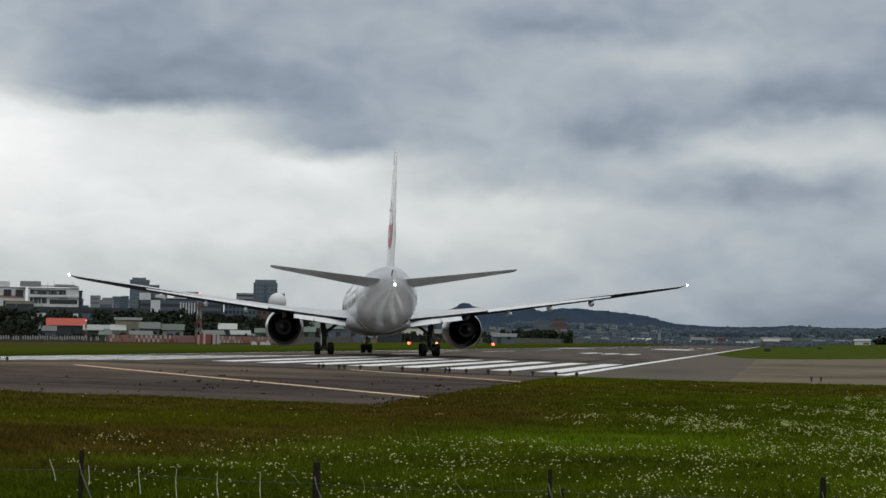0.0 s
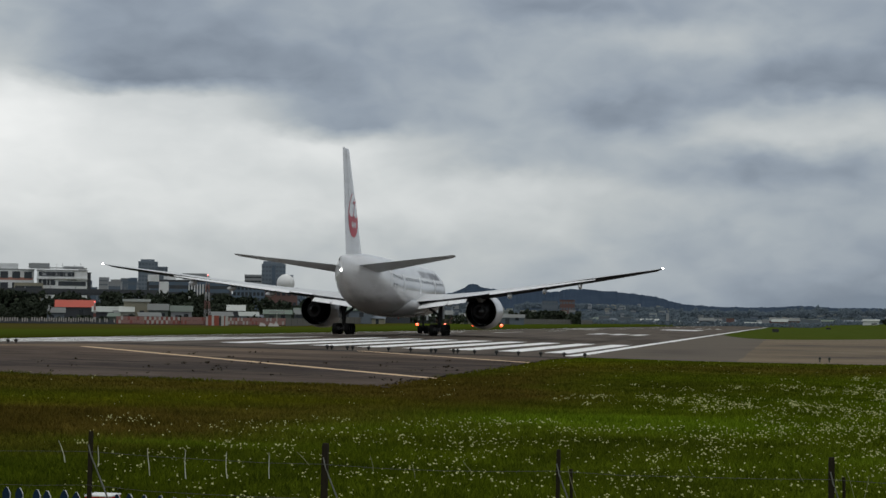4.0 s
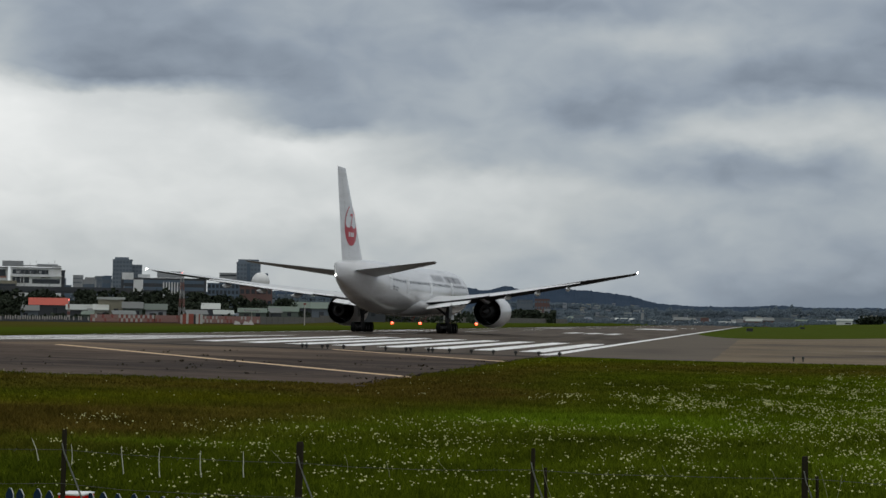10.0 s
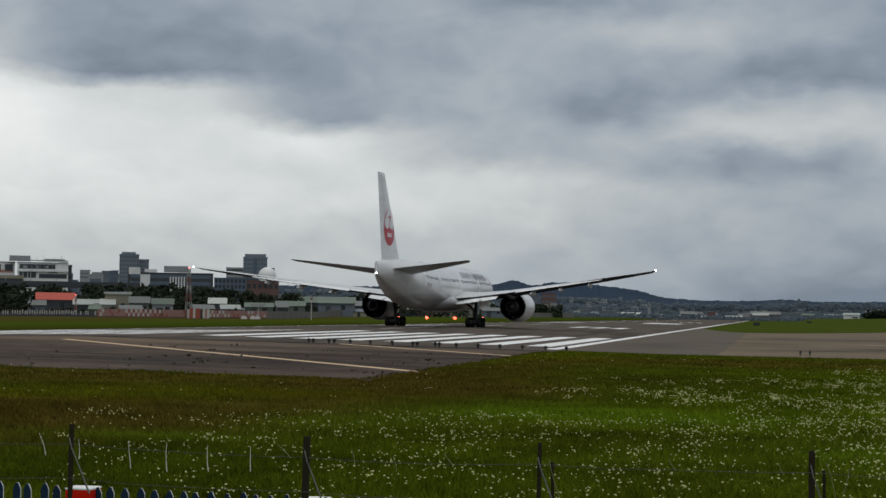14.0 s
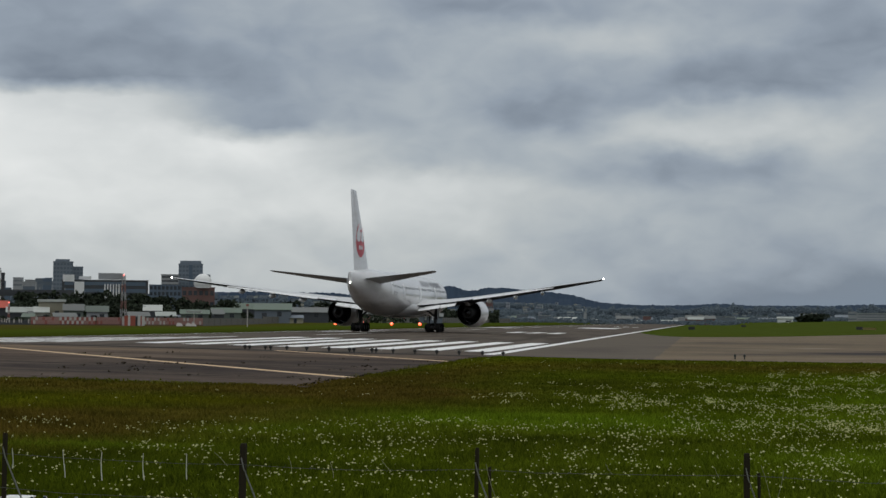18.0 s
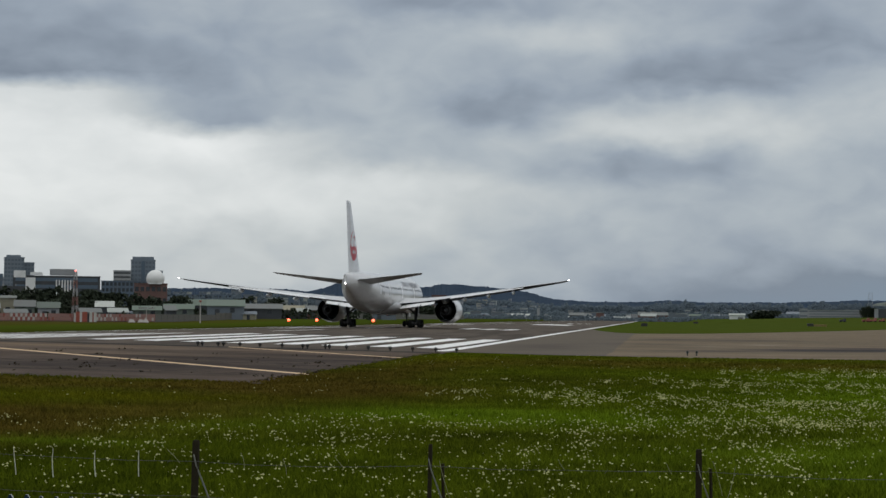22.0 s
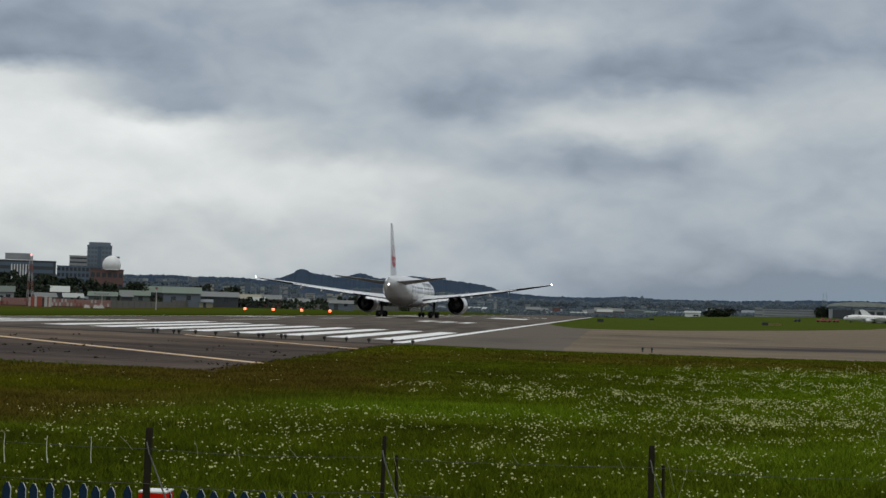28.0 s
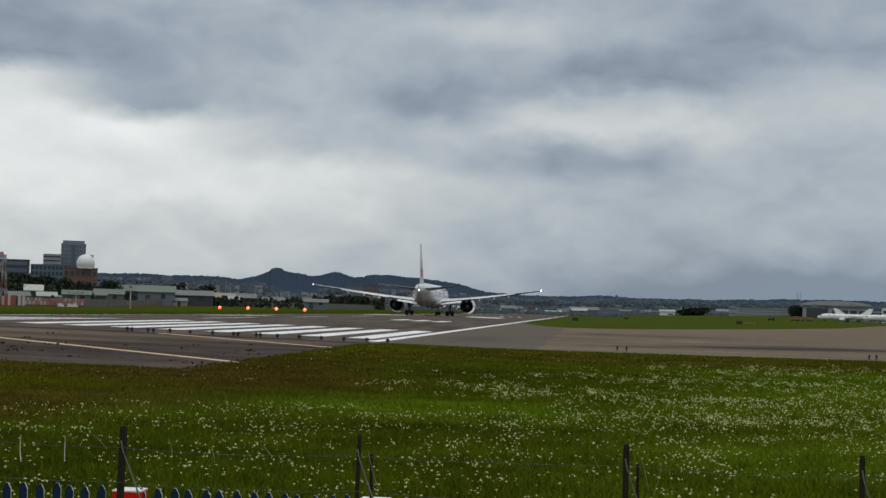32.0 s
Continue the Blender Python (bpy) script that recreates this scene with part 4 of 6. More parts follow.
def picket_mesh(h):
    bm = bmesh.new()
    w, t = 0.035, 0.009
    prof = [(-w, 0), (w, 0), (w, h - 0.05), (0.010, h), (-0.010, h), (-w, h - 0.05)]
    fr = [bm.verts.new((x, -t, z)) for x, z in prof]
    bk = [bm.verts.new((x, t, z)) for x, z in prof]
    bm.faces.new(fr)
    bm.faces.new(bk[::-1])
    n = len(prof)
    for i in range(n):
        f = bm.faces.new((fr[(i + 1) % n], fr[i], bk[i], bk[(i + 1) % n]))
        f.material_index = 1
    bmesh.ops.recalc_face_normals(bm, faces=bm.faces[:])
    me = mesh_of("picket", bm)
    me.materials.append(M_BLUE)
    me.materials.append(M_EDGE_LIT)
    return me


PICKET = picket_mesh(0.75)
for (xa, za), (xb, zb) in zip(PILLARS, PILLARS[1:]):
    n = 15
    for i in range(n):
        u = (i + 0.85) / (n + 0.7)
        ob = new("picket", PICKET)
        ob.parent = picket_fence
        ob.matrix_basis = pose(xa + (xb - xa) * u + random.uniform(-0.006, 0.006), 14.0 + random.uniform(-0.004, 0.004), za + (zb - za) * u + 0.004 - 0.75 + random.uniform(-0.012, 0.012),
                               random.uniform(-1, 1), random.uniform(-1.6, 1.6), random.uniform(-4, 4))
    for dz in (-0.19, -0.55):
        bm = bmesh.new()
        vs = []
        for x, z in ((xa + 0.11, za), (xb - 0.11, zb)):
            vs.append([(x, 14.025, z + dz - 0.03), (x, 14.06, z + dz - 0.03), (x, 14.06, z + dz + 0.03), (x, 14.025, z + dz + 0.03)])
        add_loft(bm, vs)
        bmesh.ops.recalc_face_normals(bm, faces=bm.faces[:])
        ob = part("rail", bm, M_BLUE, picket_fence)
        ob.data.materials.append(M_EDGE_LIT)
        # the rail's top face gets the pale colour for the light it catches
        for p in ob.data.polygons:
            if p.normal.z > 0.9:
                p.material_index = 1
for px, pz in PILLARS:
    pil = part("pillar", box(px - 0.118, px + 0.118, 13.88, 14.12, FOOT, pz - 0.021, 0.008), M_PILLAR, picket_fence, "red painted concrete pillar")
    part("cap", box(px - 0.121, px + 0.121, 13.877, 14.123, pz - 0.022, pz - 0.006, 0.004), M_CAP, pil, "white cap")

# ---- runway lights, signs ----
M_LAMP_BODY = worn("lamp_dark_body", (0.020, 0.019, 0.018), 0.6, 0.3, 6.0)
M_LAMP_GLASS = worn("lamp_green_glass", (0.020, 0.026, 0.020), 0.2, 0.2, 6.0)
M_SIGN_BLACK = worn("sign_black", (0.018, 0.018, 0.018), 0.5, 0.3, 3.0)
M_SIGN_YELLOW = worn("sign_yellow", (0.20, 0.15, 0.04), 0.5, 0.3, 3.0)
M_AMBER = glow("slope_light_orange", (1.0, 0.075, 0.010), 5.0)
M_PAPI_BODY = worn("slope_light_casing", (0.45, 0.16, 0.05), 0.5, 0.3, 3.0)


def threshold_lamp(m):
    ob = empty("threshold_lamp", m)
    tagged(ob, "small dark approach lamp on a stalk at the threshold", "lamp", "threshold lamps")
    part("stalk", tube([(0, 0, -0.01), (0, 0, 0.12)], 0.045, 8), M_LAMP_BODY, ob)
    part("head", loft([ring_xy(0.10, 0, 0, 0.06, 0.06, 12), ring_xy(0.14, 0, 0, 0.11, 0.11, 12), ring_xy(0.24, 0, 0, 0.115, 0.115, 12), ring_xy(0.27, 0, 0, 0.08, 0.08, 12)]), M_LAMP_BODY, ob)
    part("lens", loft([ring_xy(0.265, 0, 0, 0.07, 0.07, 12), ring_xy(0.30, 0, 0, 0.03, 0.03, 12)]), M_LAMP_GLASS, ob)
    return ob


lamp0 = threshold_lamp(pose(13.78, 104.2, ground_z(13.78, 104) + 0.004))
for x in (14.1, 15.12, 15.41, 16.46, 17.8, 19.18, 20.53, 20.78, 21.94, 22.23, 23.29, 24.66, 26.04, 27.46, 28.88, 30.2, -9.45, -8.75, -8.05, -7.4):
    copy_thing(lamp0, pose(x, 104.2 + 0.12 * math.sin(x * 7), ground_z(x, 104) + 0.004))


def stub_light(m):
    ob = empty("taxiway_light", m)
    tagged(ob, "low dark taxiway edge light in the grass", "lamp", "taxiway edge lights")
    part("stem", tube([(0, 0, -0.02), (0, 0, 0.16)], 0.045, 8), M_LAMP_BODY, ob)
    part("lens", loft([ring_xy(0.16, 0, 0, 0.075, 0.075, 10), ring_xy(0.28, 0, 0, 0.06, 0.06, 10), ring_xy(0.31, 0, 0, 0.02, 0.02, 10)]), M_LAMP_GLASS, ob)
    return ob


stub0 = stub_light(pose(44.3, 103.9, ground_z(44.3, 104)))
for x, y in ((44.85, 103.6), (58.9, 101.0), (59.35, 101.2), (44.0, 470.0)):
    copy_thing(stub0, pose(x, y, ground_z(x, y)))


def taxi_sign(x, y, w, h, yellow):
    ob = empty("taxiway_sign", pose(x, y, ground_z(x, y), 0, 0, 4))
    tagged(ob, "black and yellow airfield sign box on short legs" if yellow else "dark airfield sign box on short legs", "sign")
    part("cabinet", box(-w / 2, w / 2, -0.15, 0.15, 0.18, h, 0.02), M_SIGN_BLACK, ob)
    for s in (-1, 1):
        part("leg", box(s * w * 0.4 - 0.04, s * w * 0.4 + 0.04, -0.05, 0.05, -0.05, 0.18), M_LAMP_BODY, ob)
    if yellow:
        part("face", box(w / 2 + 0.05, w / 2 + 4.2, -0.12, 0.12, 0.15, h * 0.75, 0.02), M_SIGN_YELLOW, ob, "yellow face")
    return ob


taxi_sign(39.6, 466.7, 1.7, 1.0, False)
taxi_sign(91.5, 549.0, 2.0, 1.1, True)
taxi_sign(62.0, 820.0, 2.2, 1.0, False)
taxi_sign(92.0, 1000.0, 3.2, 1.0, False)


def slope_light(m):
    ob = empty("approach_slope_light", m)
    tagged(ob, "glowing orange approach slope light beside the runway", "lamp", "approach slope lights")
    part("casing", box(-0.55, 0.55, -0.4, 0.6, 0.62, 1.22, 0.05), M_PAPI_BODY, ob)
    for s in (-1, 1):
        part("leg", tube([(s * 0.45, 0, -0.05), (s * 0.45, 0, 0.8)], 0.05, 6), M_LAMP_BODY, ob)
    part("lens", ball(0.44, (0, -0.42, 0.9), 14), M_AMBER, ob, "glowing orange lens")
    return ob


slope0 = slope_light(pose(-45, 525, ground_z(-45, 525) - bank_west(-45, 525), 0, 0, -2))
for x in (-54, -63, -72):
    copy_thing(slope0, pose(x, 525, ground_z(x, 525) - bank_west(x, 525), 0, 0, -2))

# ---- beyond the runway: sheds, fences, masts ----
M_WALL_WHITE = worn("white_render", (0.74, 0.75, 0.75), 0.7, 0.12, 0.3)
M_WALL_GREY = worn("grey_concrete", (0.30, 0.31, 0.32), 0.8, 0.15, 0.3)
M_WALL_BLUE = worn("blue_grey_cladding", (0.085, 0.125, 0.175), 0.5, 0.15, 0.3)
M_WALL_SLATE = worn("slate_cladding", (0.13, 0.155, 0.185), 0.5, 0.15, 0.3)
M_WALL_DARK = worn("dark_cladding", (0.045, 0.050, 0.058), 0.5, 0.2, 0.3)
M_BRICK = worn("brown_red_facade", (0.150, 0.082, 0.072), 0.8, 0.2, 0.4)
M_TERRA = worn("terracotta_facade", (0.42, 0.20, 0.15), 0.8, 0.2, 0.4)
M_ROOF_GREEN = worn("green_sheet_roof", (0.115, 0.155, 0.12), 0.6, 0.25, 0.9, dirt=(0.09, 0.085, 0.06), dirt_amount=0.6)
M_ROOF_PALE = worn("pale_sheet_roof", (0.34, 0.365, 0.34), 0.55, 0.2, 0.9, dirt=(0.16, 0.14, 0.11), dirt_amount=0.55)
M_ROOF_WHITE = worn("white_sheet_roof", (0.46, 0.48, 0.45), 0.55, 0.15, 0.6)
M_ROOF_ORANGE = worn("orange_sheet_roof", (0.46, 0.075, 0.045), 0.6, 0.2, 0.9, dirt=(0.22, 0.06, 0.04), dirt_amount=0.5)
M_ROOF_GREY = worn("grey_sheet_roof", (0.135, 0.145, 0.14), 0.6, 0.2, 0.9, dirt=(0.10, 0.075, 0.055), dirt_amount=0.6)
M_WALL_OCHRE = worn("ochre_render", (0.28, 0.26, 0.19), 0.8, 0.15, 0.4)
M_WALL_PALE = worn("cream_render", (0.36, 0.35, 0.29), 0.8, 0.2, 0.8, dirt_amount=0.5)
M_WALL_SAGE = worn("sage_cladding", (0.11, 0.135, 0.115), 0.7, 0.15, 0.4)
M_WINDOW = worn("window_glass", (0.030, 0.036, 0.044), 0.15, 0.3, 0.6)
M_TOWER_GLASS = worn("tower_glass", (0.105, 0.135, 0.170), 0.35, 0.2, 0.3)
M_TOWER = worn("tower_tile_cladding", (0.165, 0.200, 0.240), 0.6, 0.2, 0.12)
M_RED_PANEL = worn("red_barrier_paint", (0.27, 0.080, 0.064), 0.6, 0.15, 0.6)
M_WHITE_PANEL = worn("white_barrier_paint", (0.44, 0.41, 0.385), 0.6, 0.15, 0.6)
M_PINK_PANEL = worn("faded_pink_barrier_paint", (0.30, 0.165, 0.145), 0.7, 0.15, 0.6)
M_DOME = worn("radome_white", (0.78, 0.78, 0.77), 0.5, 0.08, 0.3, dirt_amount=0.1)
M_STEEL = worn("mast_grey_steel", (0.30, 0.30, 0.30), 0.5, 0.2, 1.0)
M_MAST_RED = worn("mast_faded_red", (0.20, 0.095, 0.08), 0.6, 0.2, 1.0)


def building(name, label, x, y, rz, w, d, z1, wall, floors=0, cols=0, glass=M_WINDOW, z_win=None, ribbon=True, roof="flat", roof_mat=None, category="building", band=0.5, base=None, group=""):
    """A block with its front to the south: wall, roof, windows by storey."""
    z0 = ground_z(x, y) - 0.3 if base is None else base
    ob = empty(name, pose(x, y, z0, 0, 0, rz))
    tagged(ob, label, category, group)
    h = z1 - z0
    eave = h if roof == "flat" else h * 0.68
    part("wall", box(-w / 2, w / 2, 0, d, 0, eave), wall, ob)
    rm = roof_mat or wall
    if roof == "flat":
        part("roof", box(-w / 2 - 0.2, w / 2 + 0.2, -0.2, d + 0.2, eave, eave + max(0.25, h * 0.02)), rm, ob)
    elif roof == "shed":
        bm = bmesh.new()
        a = [(-w / 2 - 0.4, -0.5, eave), (w / 2 + 0.4, -0.5, eave), (w / 2 + 0.4, d, h), (-w / 2 - 0.4, d, h)]
        add_loft(bm, [a, [(p[0], p[1], p[2] + 0.2) for p in a]])
        bmesh.ops.recalc_face_normals(bm, faces=bm.faces[:])
        part("roof", bm, rm, ob)
    else:
        bm = bmesh.new()
        a = [(-w / 2 - 0.4, -0.5, eave), (-w / 2 - 0.4, d / 2, h), (-w / 2 - 0.4, d + 0.5, eave), (-w / 2 - 0.4, d / 2, h - 0.35)]
        add_loft(bm, [a, [(-p[0], p[1], p[2]) for p in a]])
        bmesh.ops.recalc_face_normals(bm, faces=bm.faces[:])
        part("roof", bm, rm, ob)
    lo = 0.0 if z_win is None else z_win
    fh = (eave - lo) / max(1, floors)
    for f in range(floors):
        zc = lo + fh * (f + 0.55)
        if ribbon:
            part("window", box(-w * 0.47, w * 0.47, -0.12, 0.05, zc - fh * band / 2, zc + fh * band / 2), glass, ob)
        else:
            for c in range(cols):
                xc = -w / 2 + w * (c + 0.5) / cols
                part("window", box(xc - w / cols * 0.33, xc + w / cols * 0.33, -0.12, 0.05, zc - fh * band / 2, zc + fh * band / 2), glass, ob)
    return ob


# the long barrier of red and white panels
barrier_group = "red and white airfield barrier"


def panel_mesh(name, mat, w, h):
    me = mesh_of(name, box(-w / 2, w / 2, -0.05, 0.05, 0, h))
    me.materials.append(mat)
    return me


PANELS = [panel_mesh("panel", m, 0.62, 0.98) for m in (M_RED_PANEL, M_WHITE_PANEL, M_PINK_PANEL)]
POST_WHITE = panel_mesh("barrier_post", M_WHITE_PANEL, 0.30, 1.05)


def barrier(name, label, xa, ya, xb, yb, kind):
    n = round(math.hypot(xb - xa, yb - ya) / 0.66)
    rz = math.degrees(math.atan2(yb - ya, xb - xa))
    ob = empty(name, pose(xa, ya, ground_z(xa, ya), 0, 0, rz))
    tagged(ob, label, "barrier")
    L = math.hypot(xb - xa, yb - ya)
    for i in range(n):
        xx = L * (i + 0.5) / n
        if kind == "posts":
            if random.random() < 0.86:
                p = new("slat", POST_WHITE)
                p.parent, p.matrix_basis = ob, pose(xx + random.uniform(-0.08, 0.08), 0, 0.62 + random.uniform(-0.12, 0.22))
        else:
            for r in (0, 1):
                if kind == "check":
                    me = PANELS[(i + r) % 2] if random.random() < 0.85 else PANELS[2]
                else:
                    me = PANELS[2] if random.random() < 0.8 else PANELS[(i + r) % 2]
                p = new("panel", me)
                p.parent, p.matrix_basis = ob, pose(xx, 0, 0.35 + 1.0 * r)
    part("back_rail", box(0, L, 0.08, 0.2, 0.1, 1.30 if kind == "posts" else 0.5), M_BRICK if kind != "posts" else M_WALL_DARK, ob)
    return ob


barrier("barrier", "low barrier of white posts on a dark rail", -176.5, 427.5, -141.5, 447.0, "posts")
barrier("barrier", "faded pink and red barrier panels", -141.3, 447.1, -134.6, 450.9, "faded")
barrier("barrier", "checkered red and white barrier panels", -134.5, 451.0, -125.8, 456.0, "check")
barrier("barrier", "faded pink and red barrier panels", -125.6, 456.1, -104.0, 487.0, "faded")

M_FENCE_GREY = worn("perimeter_fence_grey", (0.135, 0.130, 0.118), 0.8, 0.3, 0.8)


def perimeter(pts):
    for (xa, ya), (xb, yb) in zip(pts, pts[1:]):
        L = math.hypot(xb - xa, yb - ya)
        ob = empty("perimeter_fence", pose(xa, ya, ground_z(xa, ya), 0, 0, math.degrees(math.atan2(yb - ya, xb - xa))))
        tagged(ob, "long grey mesh perimeter fence behind the grass", "fence", "perimeter fence runs")
        part("mesh_panel", box(0, L, -0.03, 0.03, -0.1, 2.3), M_FENCE_GREY, ob)
        for i in range(int(L / 4) + 1):
            part("fence_post", box(4 * i - 0.08, 4 * i + 0.08, -0.14, 0.02, -0.1, 2.45), M_FENCE_GREY, ob)


perimeter([(-104.0, 487.0), (-97.0, 530.0), (-90.0, 580.0), (-80.0, 680.0), (-70.0, 800.0), (-62.0, 930.0)])


def lattice_mast(name, label, x, y, z0, z1, w, mats, light=True):
    ob = empty(name, pose(x, y, z0))
    tagged(ob, label, "mast")
    h, n = z1 - z0, 6
    for i in range(n):
        za, zb = h * i / n, h * (i + 1) / n
        ka, kb = 1 - 0.6 * i / n, 1 - 0.6 * (i + 1) / n
        for sx, sy in ((-1, -1), (1, -1), (1, 1), (-1, 1)):
            part("leg", tube([(sx * w * ka, sy * w * ka, za), (sx * w * kb, sy * w * kb, zb)], 0.10 if 0.5 < w < 2 else 0.06, 4), mats[i % 2], ob)
            part("brace", tube([(sx * w * ka, sy * w * ka, za), (-sy * w * kb, sx * w * kb, zb)], 0.055 if 0.5 < w < 2 else 0.035, 4), mats[i % 2], ob)
    if light:
        part("lamp", ball(0.2, (0, 0, h + 0.2), 8), M_BEACON, ob, "red glowing obstruction light")
    return ob


M_HUT_RED = worn("hut_red_paint", (0.30, 0.072, 0.045), 0.6, 0.15, 0.8)
M_HUT_WHITE = worn("hut_white_paint", (0.48, 0.47, 0.44), 0.6, 0.15, 0.8)
hut = empty("equipment_hut", pose(-114.0, 453.8, ground_z(-114, 450) - 0.02, 0, 0, 19))
tagged(hut, "small red and white striped equipment hut", "hut")
for xa, xb, mat, top, out in ((-3.1, -2.5, M_WHITE_PANEL, 2.6, 0.1), (-2.5, -1.5, M_HUT_RED, 2.85, 0.0), (-1.5, -0.85, M_HUT_WHITE, 2.8, 0.0), (-0.85, 0.55, M_HUT_RED, 2.85, 0.05), (0.55, 1.15, M_WALL_DARK, 2.6, 0.5),
                              (1.15, 1.95, M_HUT_WHITE, 2.8, 0.0), (1.95, 2.3, M_HUT_RED, 2.75, 0.1), (2.3, 3.1, M_HUT_WHITE, 2.7, 0.0)):
    part("panel", box(xa, xb - 0.03, out, 1.8, 0.05, top, 0.02), mat, hut)
part("roof", box(-3.2, 3.2, 0.3, 1.9, 2.5, 2.6), M_STEEL, hut)
lattice_mast("lattice_mast", "red and white lattice mast with a red light", -117.4, 455.0, ground_z(-117, 455), 13.5, 0.75, (M_MAST_RED, M_STEEL))
lattice_mast("lattice_mast", "thin red and white mast with a red ball", -153.3, 460.2, ground_z(-150, 460), 5.6, 0.28, (M_RED_PANEL, M_WHITE_PANEL))
lattice_mast("transmission_tower", "distant steel transmission tower", 226.2, 1488.7, 1.0, 26.0, 3.2, (M_STEEL, M_STEEL), False)
for x, y, h in ((-83.9, 463.1, 5.8), (-104.0, 478.1, 4.0)):
    pole = empty("marker_pole", pose(x, y, ground_z(x, y)))
    tagged(pole, "white marker pole standing in the grass", "pole", "marker poles")
    part("shaft", tube([(0, 0, -0.1), (0, 0, h)], 0.16, 8, 0.12), M_WHITE_PANEL, pole)
    part("head", box(-0.35, 0.35, -0.2, 0.2, h, h + 0.5, 0.03) if h > 5 else box(-2.2, 2.2, -0.8, 0.8, h - 0.2, h + 0.5, 0.03), M_RED_PANEL if h > 5 else M_ROOF_PALE, pole)
for dx in (0.0, 2.6, 4.0):
    mk = part("runway_marker", loft([[(-0.9, -0.4, 0), (0.9, -0.4, 0), (0.9, 0.4, 0), (-0.9, 0.4, 0)], [(-0.75 + dx * 0.1, -0.05, 1.0), (0.5, -0.05, 0.8), (0.5, 0.05, 0.8), (-0.75 + dx * 0.1, 0.05, 1.0)]]), M_WHITE_PANEL)
    mk.matrix_basis = pose(-104.5 + dx, 466.0, ground_z(-104, 466) - 0.02)
    tagged(mk, "white wedge-shaped airfield marker in the grass", "marker", "white markers")

# houses and sheds behind the barrier
for row in (("shed_house", "low house with a bright orange sheet roof", -182.6, 512.8, 23.7, 11.8, 7, 6.9, M_WALL_DARK, "gable", M_ROOF_ORANGE),
            ("shed_house", "pale two-storey house with an ochre side", -159.5, 508.0, 21.6, 8.0, 7, 7.0, M_WALL_OCHRE, "flat", M_ROOF_WHITE),
            ("shed", "pale lean-to shed beside a house", -160.9, 503.4, 22.0, 4.2, 4, 4.8, M_WALL_PALE, "shed", M_ROOF_WHITE),
            ("shed", "small sage green sheet-metal shed", -151.0, 504.8, 20.9, 6.0, 6, 5.9, M_WALL_SAGE, "gable", M_ROOF_GREY),
            ("shed", "grey sheet-metal shed with a sage roof", -144.5, 508.0, 20.2, 6.5, 6, 5.4, M_WALL_GREY, "gable", M_WALL_SAGE),
            ("shed", "low pale shed with a sheet roof", -180.7, 486.3, 24.6, 11.8, 6, 4.3, M_WALL_SLATE, "gable", M_ROOF_GREY),
            ("shed", "white shed with a pale roof", -169.3, 507.6, 22.6, 8.8, 6, 4.7, M_WALL_DARK, "shed", M_ROOF_PALE),
            ("shed", "shed with a white sheet roof", -134.3, 531.4, 18.4, 5.6, 8, 6.0, M_WALL_DARK, "gable", M_ROOF_WHITE),
            ("shed", "long low shed with a pale green roof", -121.5, 536.0, 17.0, 9.0, 8, 4.6, M_WALL_SAGE, "gable", M_ROOF_GREEN),
            ("shed", "low sage shed with a green roof", -112.0, 540.0, 16.0, 9.5, 8, 5.3, M_WALL_SAGE, "gable", M_ROOF_GREEN),
            ("warehouse", "sage walled warehouse with green roof", -119.1, 598.9, 15.0, 15.0, 10, 7.4, M_WALL_DARK, "gable", M_ROOF_GREEN),
            ("warehouse", "grey warehouse with a green sheet roof", -97.0, 542.7, 14.3, 12.0, 9, 6.7, M_WALL_SLATE, "shed", M_ROOF_GREEN),
            ("warehouse", "dark grey warehouse with a low roof", -90.0, 566.0, 13.2, 12.8, 9, 5.6, M_WALL_DARK, "shed", M_ROOF_GREY),
            ("shed", "ochre shed with a pale gable roof", -84.5, 590.0, 12.4, 7.0, 8, 5.4, M_WALL_DARK, "gable", M_WALL_OCHRE),
            ("shed", "brown shed with a grey lean-to roof", -77.0, 592.0, 11.5, 6.0, 8, 5.2, M_BRICK, "shed", M_ROOF_GREY),
            ("shed", "low grey shed with a pale wall", -69.0, 600.0, 10.6, 7.5, 8, 4.2, M_WALL_OCHRE, "shed", M_ROOF_GREY),
            ("shed", "low slate shed behind the grass", -60.0, 640.0, 9.2, 9.0, 8, 4.4, M_WALL_SLATE, "gable", M_ROOF_GREY)):
    name, label, x, y, rz, w, d, z1, wall, rf, rm = row
    ob = building(name, label, x, y, rz, w, d, z1, wall, 0, roof=rf, roof_mat=rm, category="house" if name == "shed_house" else "shed")
    wh = (z1 + 0.8) * 0.68
    if rf == "flat":
        part("fascia", box(-w / 2 - 0.4, w / 2 + 0.4, -0.5, -0.2, z1 + 0.1, z1 + 0.85), rm, ob)
    part("door", box(-w * 0.3, -w * 0.3 + 1.6, -0.1, 0.05, 0.1, wh * 0.72), M_WALL_DARK, ob)
    part("window", box(w * 0.12, w * 0.12 + 1.4, -0.1, 0.05, wh * 0.5, wh * 0.8), M_WINDOW, ob)

